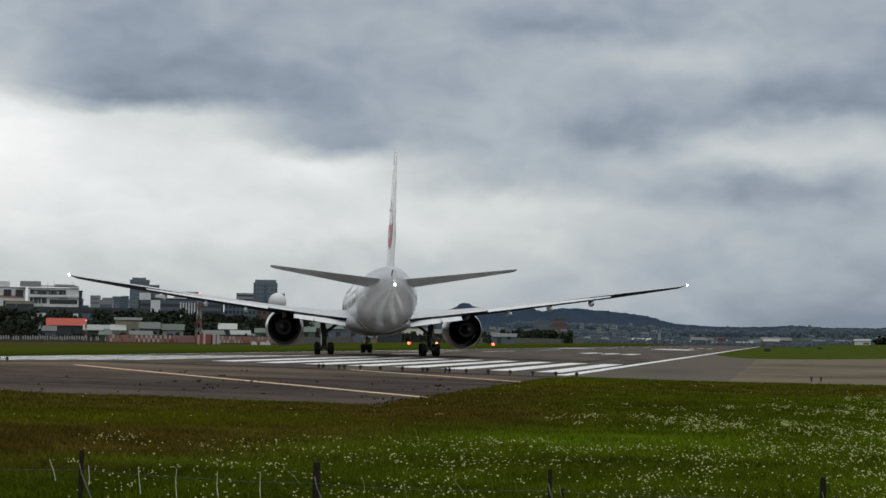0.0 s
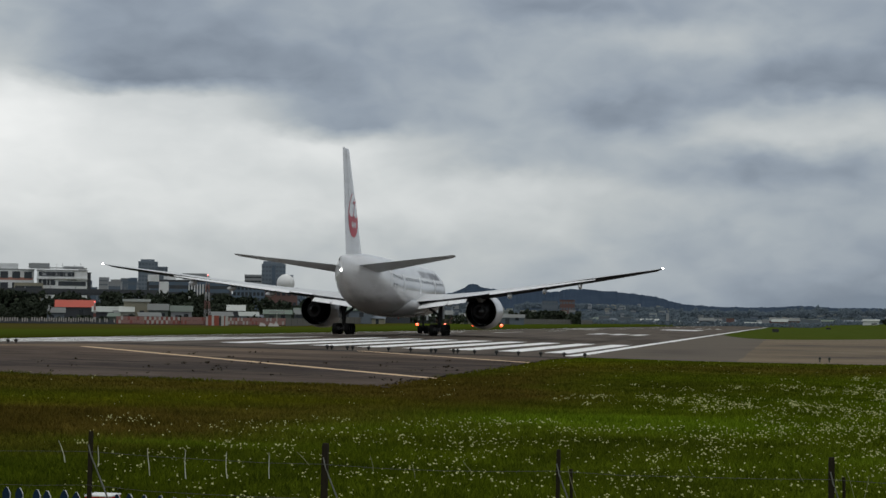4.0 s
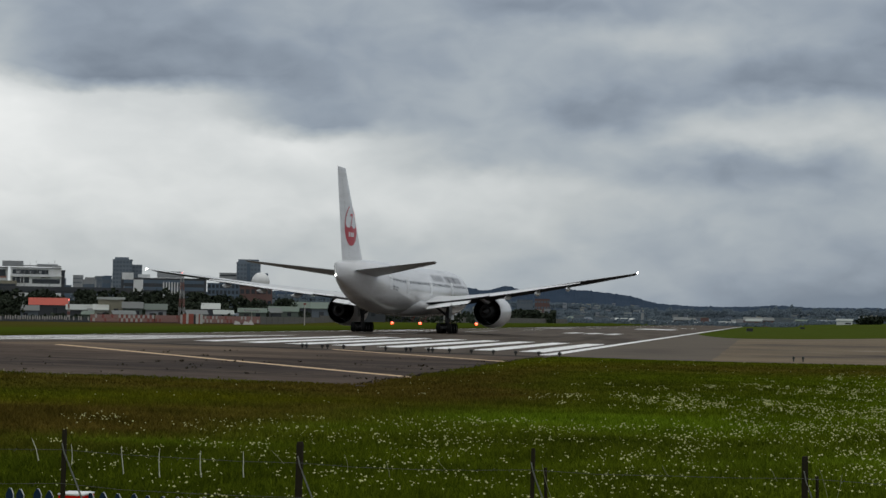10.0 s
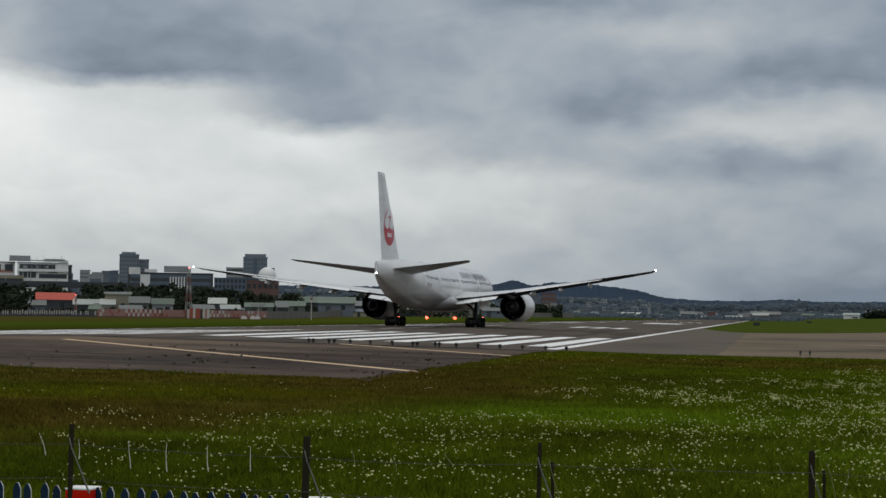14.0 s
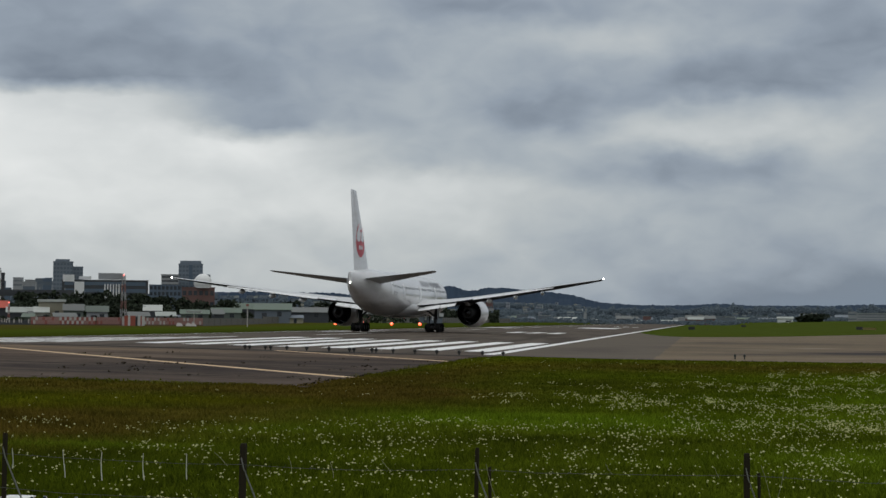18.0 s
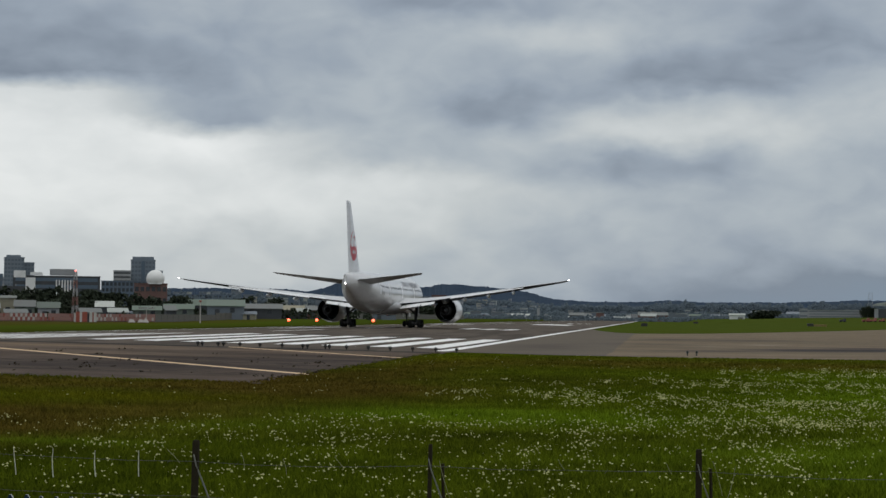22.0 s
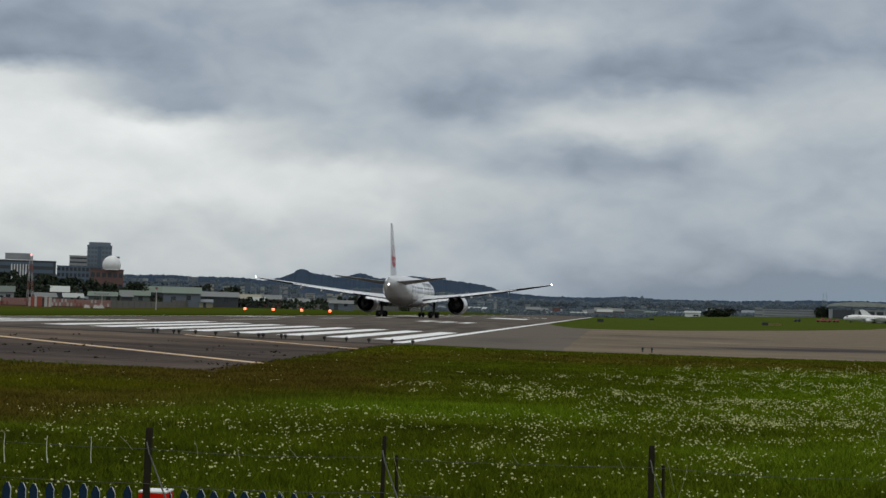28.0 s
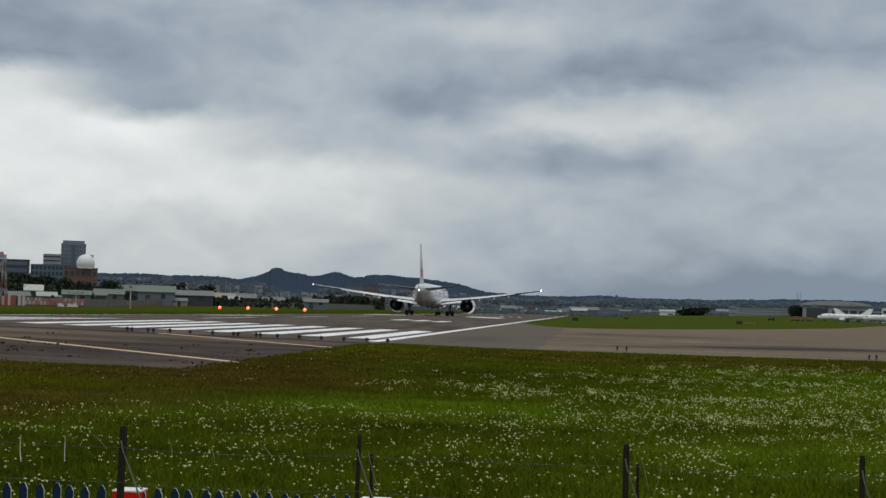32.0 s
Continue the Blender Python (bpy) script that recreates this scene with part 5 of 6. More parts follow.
random.seed(33)
for i in range(26):
    b = random.uniform(-22.5, -11.5)
    d = random.uniform(515 if b < -16 else 560, 640)
    w, h = random.uniform(2.5, 6.5), random.uniform(2.2, 4.6)
    x, y = EYE[0] + d * math.sin(radians(b)), d * math.cos(radians(b))
    wall, rf = random.choice((M_WALL_DARK, M_WALL_OCHRE, M_WALL_SAGE, M_WALL_SLATE)), random.choice((M_ROOF_GREY, M_ROOF_GREEN, M_ROOF_PALE, M_WALL_SLATE, M_ROOF_GREY))
    ob = building("lean_to", "small patched sheet-metal lean-to among the sheds", x, y, -b + random.uniform(-12, 12), w, 4, h, wall, 0, roof=random.choice(("shed", "gable")), roof_mat=rf, category="shed", group="small lean-tos")
    part("door", box(-w * 0.2, -w * 0.2 + 1.0, -0.08, 0.05, 0.1, min(2.0, h * 0.6)), M_WINDOW, ob)

# the white institute with ribbon windows and its brown-red neighbour
inst = building("office_block", "long white office block with dark ribbon windows", -325.2, 821.5, 24.1, 25.5, 16, 25.0, M_WALL_WHITE, 0, roof_mat=M_WALL_GREY)
part("window", box(-11.8, 6.2, -0.12, 0.05, 21.8, 24.2), M_WINDOW, inst)
part("window", box(-1.9, 12.1, -0.12, 0.05, 17.0, 19.3), M_WINDOW, inst)
part("sign_bar", box(2.5, 7.5, -0.2, 0.05, 19.75, 20.15), M_WALL_DARK, inst)
for xa, xb in ((-11.8, -10.2), (-9.9, -7.8), (-7.5, -6.3), (-5.9, -3.4)):
    part("window", box(xa, xb, -0.12, 0.05, 17.2, 20.2), M_WINDOW, inst)
part("window", box(-11.8, 12.2, -0.12, 0.05, 12.4, 14.4), M_WINDOW, inst)
for i in range(8):
    part("mullion", box(-10.0 + 2.1 * i, -9.85 + 2.1 * i, -0.3, -0.13, 21.8, 24.2), M_WALL_GREY, inst)
for xa, xb in ((-9.8, -8.2), (-3.2, -2.4), (1.4, 2.6)):
    part("blind", box(xa, xb, -0.2, -0.13, 22.2, 23.4), M_WALL_GREY, inst)
part("roof_plant", box(8.0, 12.4, 1.5, 8, 25.0, 26.4), M_WALL_WHITE, inst)
for i in range(9):
    part("roof_mast", tube([(-15.5 + 3.1 * i, 2.0, 25.4), (-15.5 + 3.1 * i, 2.0, 27.3 + 0.8 * (i % 3))], 0.09, 5), M_WALL_GREY, inst)
part("ledge", box(-12.9, 12.9, -1.0, -0.15, 20.4, 21.2), M_WALL_WHITE, inst)
part("roof_plant", box(-17, -6.5, 3, 9, 25.9, 28.6), M_WALL_GREY, inst)
part("roof_plant", box(0.5, 11, 3, 9, 25.9, 27.2), M_WALL_GREY, inst)
part("roof_rail", box(-12.6, 12.6, 0.0, 0.12, 25.9, 26.4), M_WALL_GREY, inst)
part("low_wing", box(-24, -9.5, -4, -0.2, 0, 18.2), M_WALL_OCHRE, inst)
part("low_wing_window", box(-23.5, -10.0, -4.12, -3.9, 15.4, 16.6), M_WINDOW, inst)
building("office_block", "dark glass end block of offices", -315.6, 829.5, 23.3, 5.2, 14, 24.0, M_WALL_DARK, 6, band=0.5)
nb = building("office_block", "white framed block with terracotta infill and dark windows", -351.5, 816.0, 25.6, 24.0, 16, 25.2, M_WALL_WHITE, 4, 4, z_win=2.0, ribbon=False, band=0.62, roof_mat=M_WALL_GREY)
for f in range(4):
    part("spandrel", box(-11.3, 11.3, -0.09, 0.02, 2.2 + 5.85 * f, 3.6 + 5.85 * f), M_TERRA, nb)
part("stair_tower", box(-14.5, -7.5, 1, 9, 0, 29.3), M_BRICK, nb)
part("roof_plant", box(-6, 4, 3, 8, 25.6, 28.4), M_WALL_WHITE, nb)
for f in range(4):
    part("corner_pier", box(-11.7, -9.2, -0.2, 0.02, 4.0 + 5.85 * f, 7.0 + 5.85 * f), M_TERRA, nb)
# elevated road in front of them
via = empty("elevated_road", pose(-277.6, 712.0, -0.5, 0, 0, 24.3))
tagged(via, "dark concrete elevated road on piers", "bridge")
part("deck", box(-75, 44, 0, 8, 11.6, 13.1), M_WALL_DARK, via)
part("parapet", box(-75, 44, -0.2, 0, 12.6, 14.4), M_WALL_DARK, via)
for i in range(8):
    part("pier", box(-68 + 15 * i, -66.2 + 15 * i, 2, 5, 0, 11.6), M_WALL_GREY, via)
for i in range(11):
    part("parapet_post", box(-70 + 11 * i, -69.7 + 11 * i, -0.1, 0.1, 14.4, 15.4), M_WALL_GREY, via)

ta = building("tower_block", "tall slate tower with a stepped top", -502.9, 1397.4, 21.3, 16.8, 16, 49.0, M_TOWER, 14, 6, ribbon=False, band=0.5, glass=M_TOWER_GLASS)
part("upper_storey", box(-6.6, 5.4, 2, 12, 49.2, 51.6), M_TOWER, ta)
building("tower_block", "lower slate shoulder of a tower", -494.6, 1411.0, 20.9, 8.6, 14, 45.0, M_TOWER, 13, 3, ribbon=False, band=0.5, glass=M_TOWER_GLASS)
of = building("office_block", "dark glazed office block with pale fins", -298.7, 939.8, 19.9, 49.0, 18, 23.0, M_WALL_DARK, 5, z_win=3.0, band=0.5, glass=M_WALL_BLUE)
part("stair_panel", box(-17.4, -11.9, -1.2, -0.3, 12.5, 22.0), M_WALL_WHITE, of, "white blank stair panel")
part("roof_sign_wall", box(-24, -17.5, -0.4, 0.5, 22.0, 26.0), M_WALL_WHITE, of)
part("roof_plant", box(-4, 10, 3, 9, 23.6, 27.2), M_WALL_GREY, of)
part("roof_plant", box(-15, -8, 3, 9, 23.6, 25.2), M_WALL_WHITE, of)
for i in range(7):
    part("fin", box(-0.5 + 1.6 * i, 0.2 + 1.6 * i, -0.9, -0.13, 12.5, 20.8), M_WALL_WHITE, of)
part("balcony_front", box(-1.0, 11, -1.1, -0.92, 11.8, 13.2), M_WALL_WHITE, of)
tb = building("tower_block", "broad grey tower with a recessed crown", -399.9, 1433.3, 17.2, 21.0, 18, 48.5, M_TOWER, 13, 7, ribbon=False, band=0.5, glass=M_TOWER_GLASS)
part("upper_storey", box(-9.2, 9.2, 2, 14, 49.0, 51.8), M_TOWER, tb)
part("recess", box(-1.6, 1.6, -0.35, -0.13, 5, 48.0), M_WALL_BLUE, tb)
building("tower_block", "pale apartment wing beside a tower", -413.8, 1418.4, 17.8, 14.9, 14, 38.9, M_WALL_GREY, 11, 5, ribbon=True, band=0.35)
building("tower_block", "slate wing beside a tower", -384.1, 1427.7, 16.6, 6.8, 14, 39.0, M_TOWER, 11, 2, ribbon=False, glass=M_TOWER_GLASS)
building("office_block", "long blue glass office block", -322.5, 1142.1, 17.9, 33.0, 16, 24.5, M_WALL_BLUE, 6, 12, ribbon=False, band=0.6)
building("office_block", "low blue glass block behind the sheds", -300.2, 1253.8, 15.3, 50.0, 16, 17.0, M_WALL_BLUE, 5, 14, ribbon=False, band=0.6)
br = building("radar_building", "brown brick building under a white radome", -162.5, 674.6, 16.9, 13.4, 10, 14.2, M_BRICK, 3, 6, ribbon=False, band=0.4)
rad = empty("radome", pose(-161.3, 677.0, 14.2))
tagged(rad, "white spherical radome on a brick building", "radome")
d_bm = ball(3.75, (0, 0, 2.1), 28)
bmesh.ops.bisect_plane(d_bm, geom=d_bm.verts[:] + d_bm.edges[:] + d_bm.faces[:], plane_co=(0, 0, 0.1), plane_no=(0, 0, -1), clear_outer=True)
part("dome", d_bm, M_DOME, rad, soft=True)
part("ring", loft([ring_xy(0.0, 0, 0, 3.5, 3.5, 28), ring_xy(0.4, 0, 0, 3.45, 3.45, 28)]), M_WALL_WHITE, rad)

# the apron east of the runway
building("terminal_block", "small pale grey terminal block", 119.1, 896.0, -4.9, 4.2, 8, 7.5, M_WALL_GREY, 2, ribbon=True, band=0.25, glass=M_TOWER_GLASS)
building("cargo_terminal", "long low grey cargo terminal", 138.5, 917.0, -6.0, 31.0, 14, 7.0, M_WALL_GREY, 3, 14, ribbon=True, band=0.22, roof_mat=M_ROOF_PALE, glass=M_TOWER_GLASS)
building("terminal_block", "low white airport shed", 90.5, 1010.0, -2.9, 9.0, 6, 5.2, M_WALL_WHITE, 0, roof="shed", roof_mat=M_ROOF_PALE, category="shed")
hg = building("hangar", "hangar with a pale curved roof and open dark front", 171.4, 890.5, -8.3, 34.0, 22, 7.6, M_WALL_GREY, 0, roof_mat=M_ROOF_PALE)
# Dark panel on the closed wall, put in for the shaded hangar interior.
part("opening", box(-15, -4, -0.3, 0.1, 0.2, 6.2), M_WALL_DARK, hg, "dark panel for the shade inside the open hangar")
for i in range(4):
    part("window", box(-2 + 4.5 * i, 1.5 + 4.5 * i, -0.15, 0.05, 3.5, 5.5), M_WINDOW, hg)
arc = []
for yy in (-0.6, 22.5):
    arc.append([(18 * math.cos(math.pi * i / 16), yy, 7.9 + 2.3 * math.sin(math.pi * i / 16)) for i in range(17)])
part("curved_roof", loft(arc), M_ROOF_PALE, hg, "pale curved sheet roof")
building("terminal_block", "grey terminal pier with dark glazing", 196.3, 937.3, -9.3, 30.0, 12, 7.2, M_WALL_GREY, 2, 12, ribbon=True, band=0.35)
building("terminal_block", "white terminal annex with ribbon windows", 205.0, 892.1, -10.3, 20.0, 12, 8.6, M_WALL_WHITE, 2, 10, ribbon=True, band=0.35)


def parked_jet(m, label):
    ob = empty("parked_jet", m)
    tagged(ob, label, "airplane", "parked jets")
    prof = ((0, 1.9, 0.05), (0.6, 1.95, 0.7), (2, 2.1, 1.15), (4, 2.3, 1.4), (18, 2.3, 1.4), (22, 2.6, 1.0), (25.5, 2.95, 0.3))
    part("fuselage", loft([[(b, r * math.cos(2 * math.pi * i / 20), z + r * math.sin(2 * math.pi * i / 20)) for i in range(20)] for b, z, r in prof]), M_DOME, ob, soft=True)
    part("windscreen", box(1.2, 2.0, -1.0, 1.0, 2.6, 3.0, 0.1), M_WINDOW, ob)
    bm = bmesh.new()
    for i in range(16):
        add_box(bm, 5 + 0.8 * i, 5.3 + 0.8 * i, -1.405, -1.36, 2.5, 2.8)
    tagged(part("cabin_windows", bm, M_WINDOW, ob), kind="stuff")
    for s in (1, -1):
        part("wing", loft([[(10, s * 1, 1.6), (14.5, s * 1, 1.6), (14.5, s * 1, 1.9), (10, s * 1, 1.9)], [(15.5, s * 12.5, 2.4), (17, s * 12.5, 2.4), (17, s * 12.5, 2.5), (15.5, s * 12.5, 2.5)]]), M_DOME, ob)
        part("engine", loft([[(b, s * 4 + r * math.cos(2 * math.pi * i / 14), 1.1 + r * math.sin(2 * math.pi * i / 14)) for i in range(14)] for b, r in ((9.5, 0.5), (10, 0.7), (12, 0.7), (13, 0.4))]), M_DOME, ob, soft=True)
        part("tailplane", loft([[(22, s * 0.4, 3.1), (24.5, s * 0.4, 3.1), (24.5, s * 0.4, 3.3), (22, s * 0.4, 3.3)], [(24.5, s * 4.5, 3.5), (25.8, s * 4.5, 3.5), (25.8, s * 4.5, 3.6), (24.5, s * 4.5, 3.6)]]), M_DOME, ob)
        part("wheel", loft([[(14 + 0.45 * math.cos(2 * math.pi * i / 14), s * 2 + o, 0.45 + 0.45 * math.sin(2 * math.pi * i / 14)) for i in range(14)] for o in (-0.25, 0.25)]), M_TYRE, ob)
        part("gear_leg", tube([(14, s * 2, 0.4), (14, s * 1.8, 1.7)], 0.12, 6), M_STRUT, ob)
    part("fin", loft([[(19.5, -0.12, 3.4), (24.6, -0.12, 3.4), (24.6, 0.12, 3.4), (19.5, 0.12, 3.4)], [(24.0, -0.06, 6.4), (26.0, -0.06, 6.4), (26.0, 0.06, 6.4), (24.0, 0.06, 6.4)]]), M_DOME, ob, "white tail fin")
    part("nose_wheel", loft([[(3.5 + 0.35 * math.cos(2 * math.pi * i / 12), o, 0.35 + 0.35 * math.sin(2 * math.pi * i / 12)) for i in range(12)] for o in (-0.25, 0.25)]), M_TYRE, ob)
    part("gear_leg", tube([(3.5, 0, 0.3), (3.5, 0, 1.3)], 0.1, 6), M_STRUT, ob)
    return ob


jet = parked_jet(pose(149.0, 796.0, ground_z(149, 796), 0, 0, 4), "white regional jet parked on the apron")
copy_thing(jet, pose(168.0, 784.0, ground_z(168, 784), 0, 0, 2))
copy_thing(jet, pose(187.0, 830.0, ground_z(187, 830), 0, 0, 183))
for x, y, s in ((136.2, 776, 1.0), (139.0, 774, 1.0), (143.0, 775, 0.8), (127.5, 790, 0.9)):
    cart = empty("ground_vehicle", pose(x, y, ground_z(x, y), 0, 0, 10))
    red = x > 130
    tagged(cart, "red airport service vehicle on the apron" if red else "dark service van on the apron", "vehicle")
    part("body", box(-1.6 * s, 1.6 * s, -0.8, 0.8, 0.35, 1.1, 0.08), M_RED_PANEL if red else M_WALL_DARK, cart)
    part("cab", box(0.5 * s, 1.5 * s, -0.75, 0.75, 1.1, 1.9 * s, 0.1), M_RED_PANEL if red else M_WALL_DARK, cart)
    for wx in (-1, 1):
        for wy in (-0.75, 0.75):
            part("wheel", loft([[(wx * s + 0.33 * math.cos(2 * math.pi * i / 10), wy + o, 0.33 + 0.33 * math.sin(2 * math.pi * i / 10)) for i in range(10)] for o in (-0.1, 0.1)]), M_TYRE, cart)


# ---- trees, hills and the far town ----
def leaf_material(name, lo, hi):
    k = Mat(name, 0.8, 0.0, 0.2)
    isl = k.n.new("ShaderNodeNewGeometry").outputs["Random Per Island"]
    k.color(k.mix(k.math("MULTIPLY_ADD", k.noise(k.pos(), 0.3, 3.0), 0.5, k.math("MULTIPLY", isl, 0.5)), lo, hi))
    return k.m


M_LEAF = leaf_material("tree_leaves", (0.012, 0.018, 0.011), (0.030, 0.040, 0.021))
M_BARK = worn("tree_bark", (0.06, 0.045, 0.035), 0.9, 0.3, 3.0)


def clump(verts, faces, c, r, rng, squash=0.7, open_=False):
    """One leaf clump: a crumpled little polygon pair."""
    n = 5
    nx = Vector((rng.gauss(0, 1), rng.gauss(0, 1), rng.gauss(0, 1) + 0.6)).normalized()
    if open_:
        nx = Vector((rng.gauss(0, 0.35), -1 + rng.gauss(0, 0.3), 0.7 + rng.gauss(0, 0.35))).normalized()
    a = nx.orthogonal().normalized()
    b = nx.cross(a)
    i0 = len(verts)
    verts.append(tuple(Vector(c) + nx * r * 0.35))
    for k in range(n):
        t = 2 * math.pi * k / n + rng.random()
        rr = r * rng.uniform(0.6, 1.15)
        verts.append(tuple(Vector(c) + a * rr * math.cos(t) + b * rr * math.sin(t) * squash))
    for k in range(n):
        faces.append((i0, i0 + 1 + k, i0 + 1 + (k + 1) % n))


def tree_meshes(seed, h, w):
    rng = random.Random(seed)
    bm = bmesh.new()
    add_tube(bm, [(0, 0, -0.3), (0.1, 0, h * 0.25), (0.05, 0.1, h * 0.55)], 0.045 * h, 7, 0.02 * h)
    for k in range(5):
        t = 2 * math.pi * k / 5 + rng.random()
        add_tube(bm, [(0.08, 0.05, h * (0.28 + 0.05 * k)), (w * 0.18 * math.cos(t), w * 0.18 * math.sin(t), h * (0.45 + 0.05 * k)), (w * 0.34 * math.cos(t), w * 0.34 * math.sin(t), h * (0.58 + 0.06 * k))], 0.018 * h, 5, 0.006 * h)
    bmesh.ops.recalc_face_normals(bm, faces=bm.faces[:])
    trunk = mesh_of("trunk", bm)
    trunk.materials.append(M_BARK)
    verts, faces = [], []
    lobes = [(rng.uniform(-0.3, 0.3) * w, rng.uniform(-0.3, 0.3) * w, h * rng.uniform(0.42, 0.82), w * rng.uniform(0.20, 0.34)) for _ in range(7)]
    for lx, ly, lz, lr in lobes:
        for _ in range(85):
            d = Vector((rng.gauss(0, 1), rng.gauss(0, 1), rng.gauss(0, 1))).normalized() * lr * rng.uniform(0.55, 1.12)
            clump(verts, faces, (lx + d.x, ly + d.y, min(h, max(h * 0.14, lz + d.z * 0.85))), w * rng.uniform(0.06, 0.13), rng)
    crown = bpy.data.meshes.new("crown")
    crown.from_pydata(verts, [], faces)
    crown.materials.append(M_LEAF)
    return trunk, crown


TREES = [tree_meshes(50 + i, 8.0, 7.0) for i in range(4)]


def tree(x, y, h, w, label="dark green broadleaf tree behind the barrier", sink=0.10):
    i = int(abs(x * 7 + y)) % 4
    ob = empty("tree", pose(x, y, ground_z(x, y) - sink * h, 0, 0, (x * 37) % 360))
    tagged(ob, label, "tree")
    for nm, me in zip(("trunk", "crown"), TREES[i]):
        p = new(nm, me)
        p.parent = ob
        p.matrix_basis = Matrix.Diagonal((w / 7.0, w / 7.0, h / 8.0, 1))
    return ob


for x, y, h, w in ((-190, 463, 8.2, 8), (-184, 468, 8.8, 8.5), (-178, 472, 8.2, 8), (-196, 460, 8.6, 8), (-202, 470, 8.8, 8), (-187, 480, 9, 8),
                   (-184, 598, 10.5, 8), (-178, 600, 10.8, 9), (-172, 603, 10, 8), (-160, 570, 9.2, 7), (-153, 567, 9.4, 7), (-147, 572, 8.8, 7), (-150, 590, 9, 8), (-142, 592, 8.6, 7),
                   (-206, 602, 10.4, 9), (-198, 600, 10.6, 9), (-192, 610, 9.6, 8), (-168, 620, 10, 9), (-135, 590, 7.5, 7), (-128, 600, 8, 7), (-205, 560, 9, 8), (-214, 580, 10, 9),
                   (-122, 560, 5.5, 5), (-110, 620, 8, 8), (-102, 640, 8, 8)):
    tree(x, y, h * (1.26 if y < 500 else 1.12), w * 1.1)
for x, y, h, w in ((97.0, 880, 6.6, 9), (102.0, 882, 6.2, 8), (92.5, 884, 5.0, 7), (150.5, 905, 8.4, 3.2), (153.5, 906, 9.0, 3.2), (156.0, 908, 8.0, 3.0)):
    tree(x, y, h, w, "dark rounded tree at the edge of the apron", 0.32)

# the hills beyond the town
def crest(b):
    z = 45 + 32 * (1 - smooth(-6.0, -2.2, b)) + 8 * smooth(3, 8, b) - 14 * (1 - smooth(-11.8, -10.8, b))
    for c, s, a in ((-10.45, 0.33, 18), (-9.85, 0.45, 7), (-8.45, 0.40, 13), (-7.2, 0.32, 7), (-6.6, 0.5, 8), (-5.7, 0.5, 5), (-4.4, 0.6, 5), (0.6, 0.6, 4), (-15.0, 2.0, 8), (-12.6, 0.7, 6)):
        z += a * math.exp(-((b - c) / s) ** 2)
    z += 2 * noise.noise((b * 1.3, 7.1, 0)) + 2.2 * noise.noise((b * 9, 2.1, 0)) + 2.2 * noise.noise((b * 31, 2.1, 0))
    return max(2.0, z)


def slope(b, dist):
    """Height of the rising ground towards the hills, by bearing and distance."""
    steps = ((2300, 0.0), (2700, 0.22), (3200, 0.42), (3700, 0.52), (4000, 0.78), (4300, 1.0), (4500, 0.8))
    if dist <= 2300:
        return -1.0
    for (d0, f0), (d1, f1) in zip(steps, steps[1:]):
        if dist <= d1:
            return -1 + (f0 + (f1 - f0) * (dist - d0) / (d1 - d0)) * crest(b) * dist / 4300
    return -1.0


# hedges, woods and the green belt far off: many clumps
def woods(name, label, spans, mat, seed):
    """spans: bearing from, to (degrees), distance, height low, height high, clumps."""
    rng = random.Random(seed)
    verts, faces = [], []
    for b0, b1, dist, lo, hi, n in spans:
        for i in range(int(n * (2 if dist < 1000 else 4.5))):
            b = rng.uniform(b0, b1)
            d = dist * rng.uniform(0.97, 1.03)
            x, y = EYE[0] + d * math.sin(radians(b)), d * math.cos(radians(b))
            top = lo + (hi - lo) * (0.5 + 0.5 * noise.noise((b * 2.3, dist * 0.01, 0.0))) + (hi - lo) * (0.25 * noise.noise((b * 11, 0.3, 0.0)) + 0.30 * noise.noise((b * 27, 1.3, dist * 0.1)))
            z = (ground_z(x, y) if d < 2300 else slope(b, d)) + top * (1 - rng.random() ** 1.1 * 0.95)
            clump(verts, faces, (x, y, z), dist * (rng.uniform(0.0008, 0.0019) if dist < 1000 else rng.uniform(0.0005, 0.0012)), rng, 0.7, dist > 1000)
    me = bpy.data.meshes.new(name)
    me.from_pydata(verts, [], faces)
    me.materials.append(mat)
    return tagged(new(name, me), label, "trees", kind="stuff")


# Far leaves paled and blued: distance haze put into the base colour.
M_FAR_LEAF_HAZED = leaf_material("far_leaves_hazed", (0.056, 0.078, 0.097), (0.100, 0.127, 0.148))
woods("hedge", "dark hedges and scrub behind the airfield fence", [(-9.2, -6.8, 900, 3.5, 8.5, 1100), (-14.0, -9.6, 900, 2, 5, 900), (-27.5, -18.5, 640, 4, 10, 2600), (-27.5, -24.6, 530, 2.5, 7.5, 900), (-18.5, -12.0, 660, 2, 6, 600), (-27.5, -24.7, 500, 3.0, 8.0, 1100), (-22.8, -21.2, 620, 3, 7, 500), (-24.3, -17.0, 532, 0.8, 3.0, 500), (-21.0, -18.6, 575, 4.0, 9.0, 700), (-16.5, -9.5, 602, 1.5, 4.5, 420), (-19.0, -15.5, 585, 3.0, 6.5, 350)], M_LEAF, 3)
woods("far_woods", "distant woods among the houses, paled blue for haze", [(-26.5, -12.0, 2000, 16, 32, 3200), (-19.5, -10.5, 1300, 10, 21, 1700), (-15.4, -11.0, 1225, 9, 17, 900), (-12.0, -3.5, 2600, 6, 14, 2200), (-3.5, 1.0, 2700, 10, 22, 1500), (0.0, 12.0, 2900, 10, 26, 3600), (-9.0, 12.0, 3300, 5, 12, 2600), (-8.0, 12.0, 1900, 4, 10, 2200), (-9.0, 8.0, 1330, 1.5, 4.5, 700)], M_FAR_LEAF_HAZED, 4)


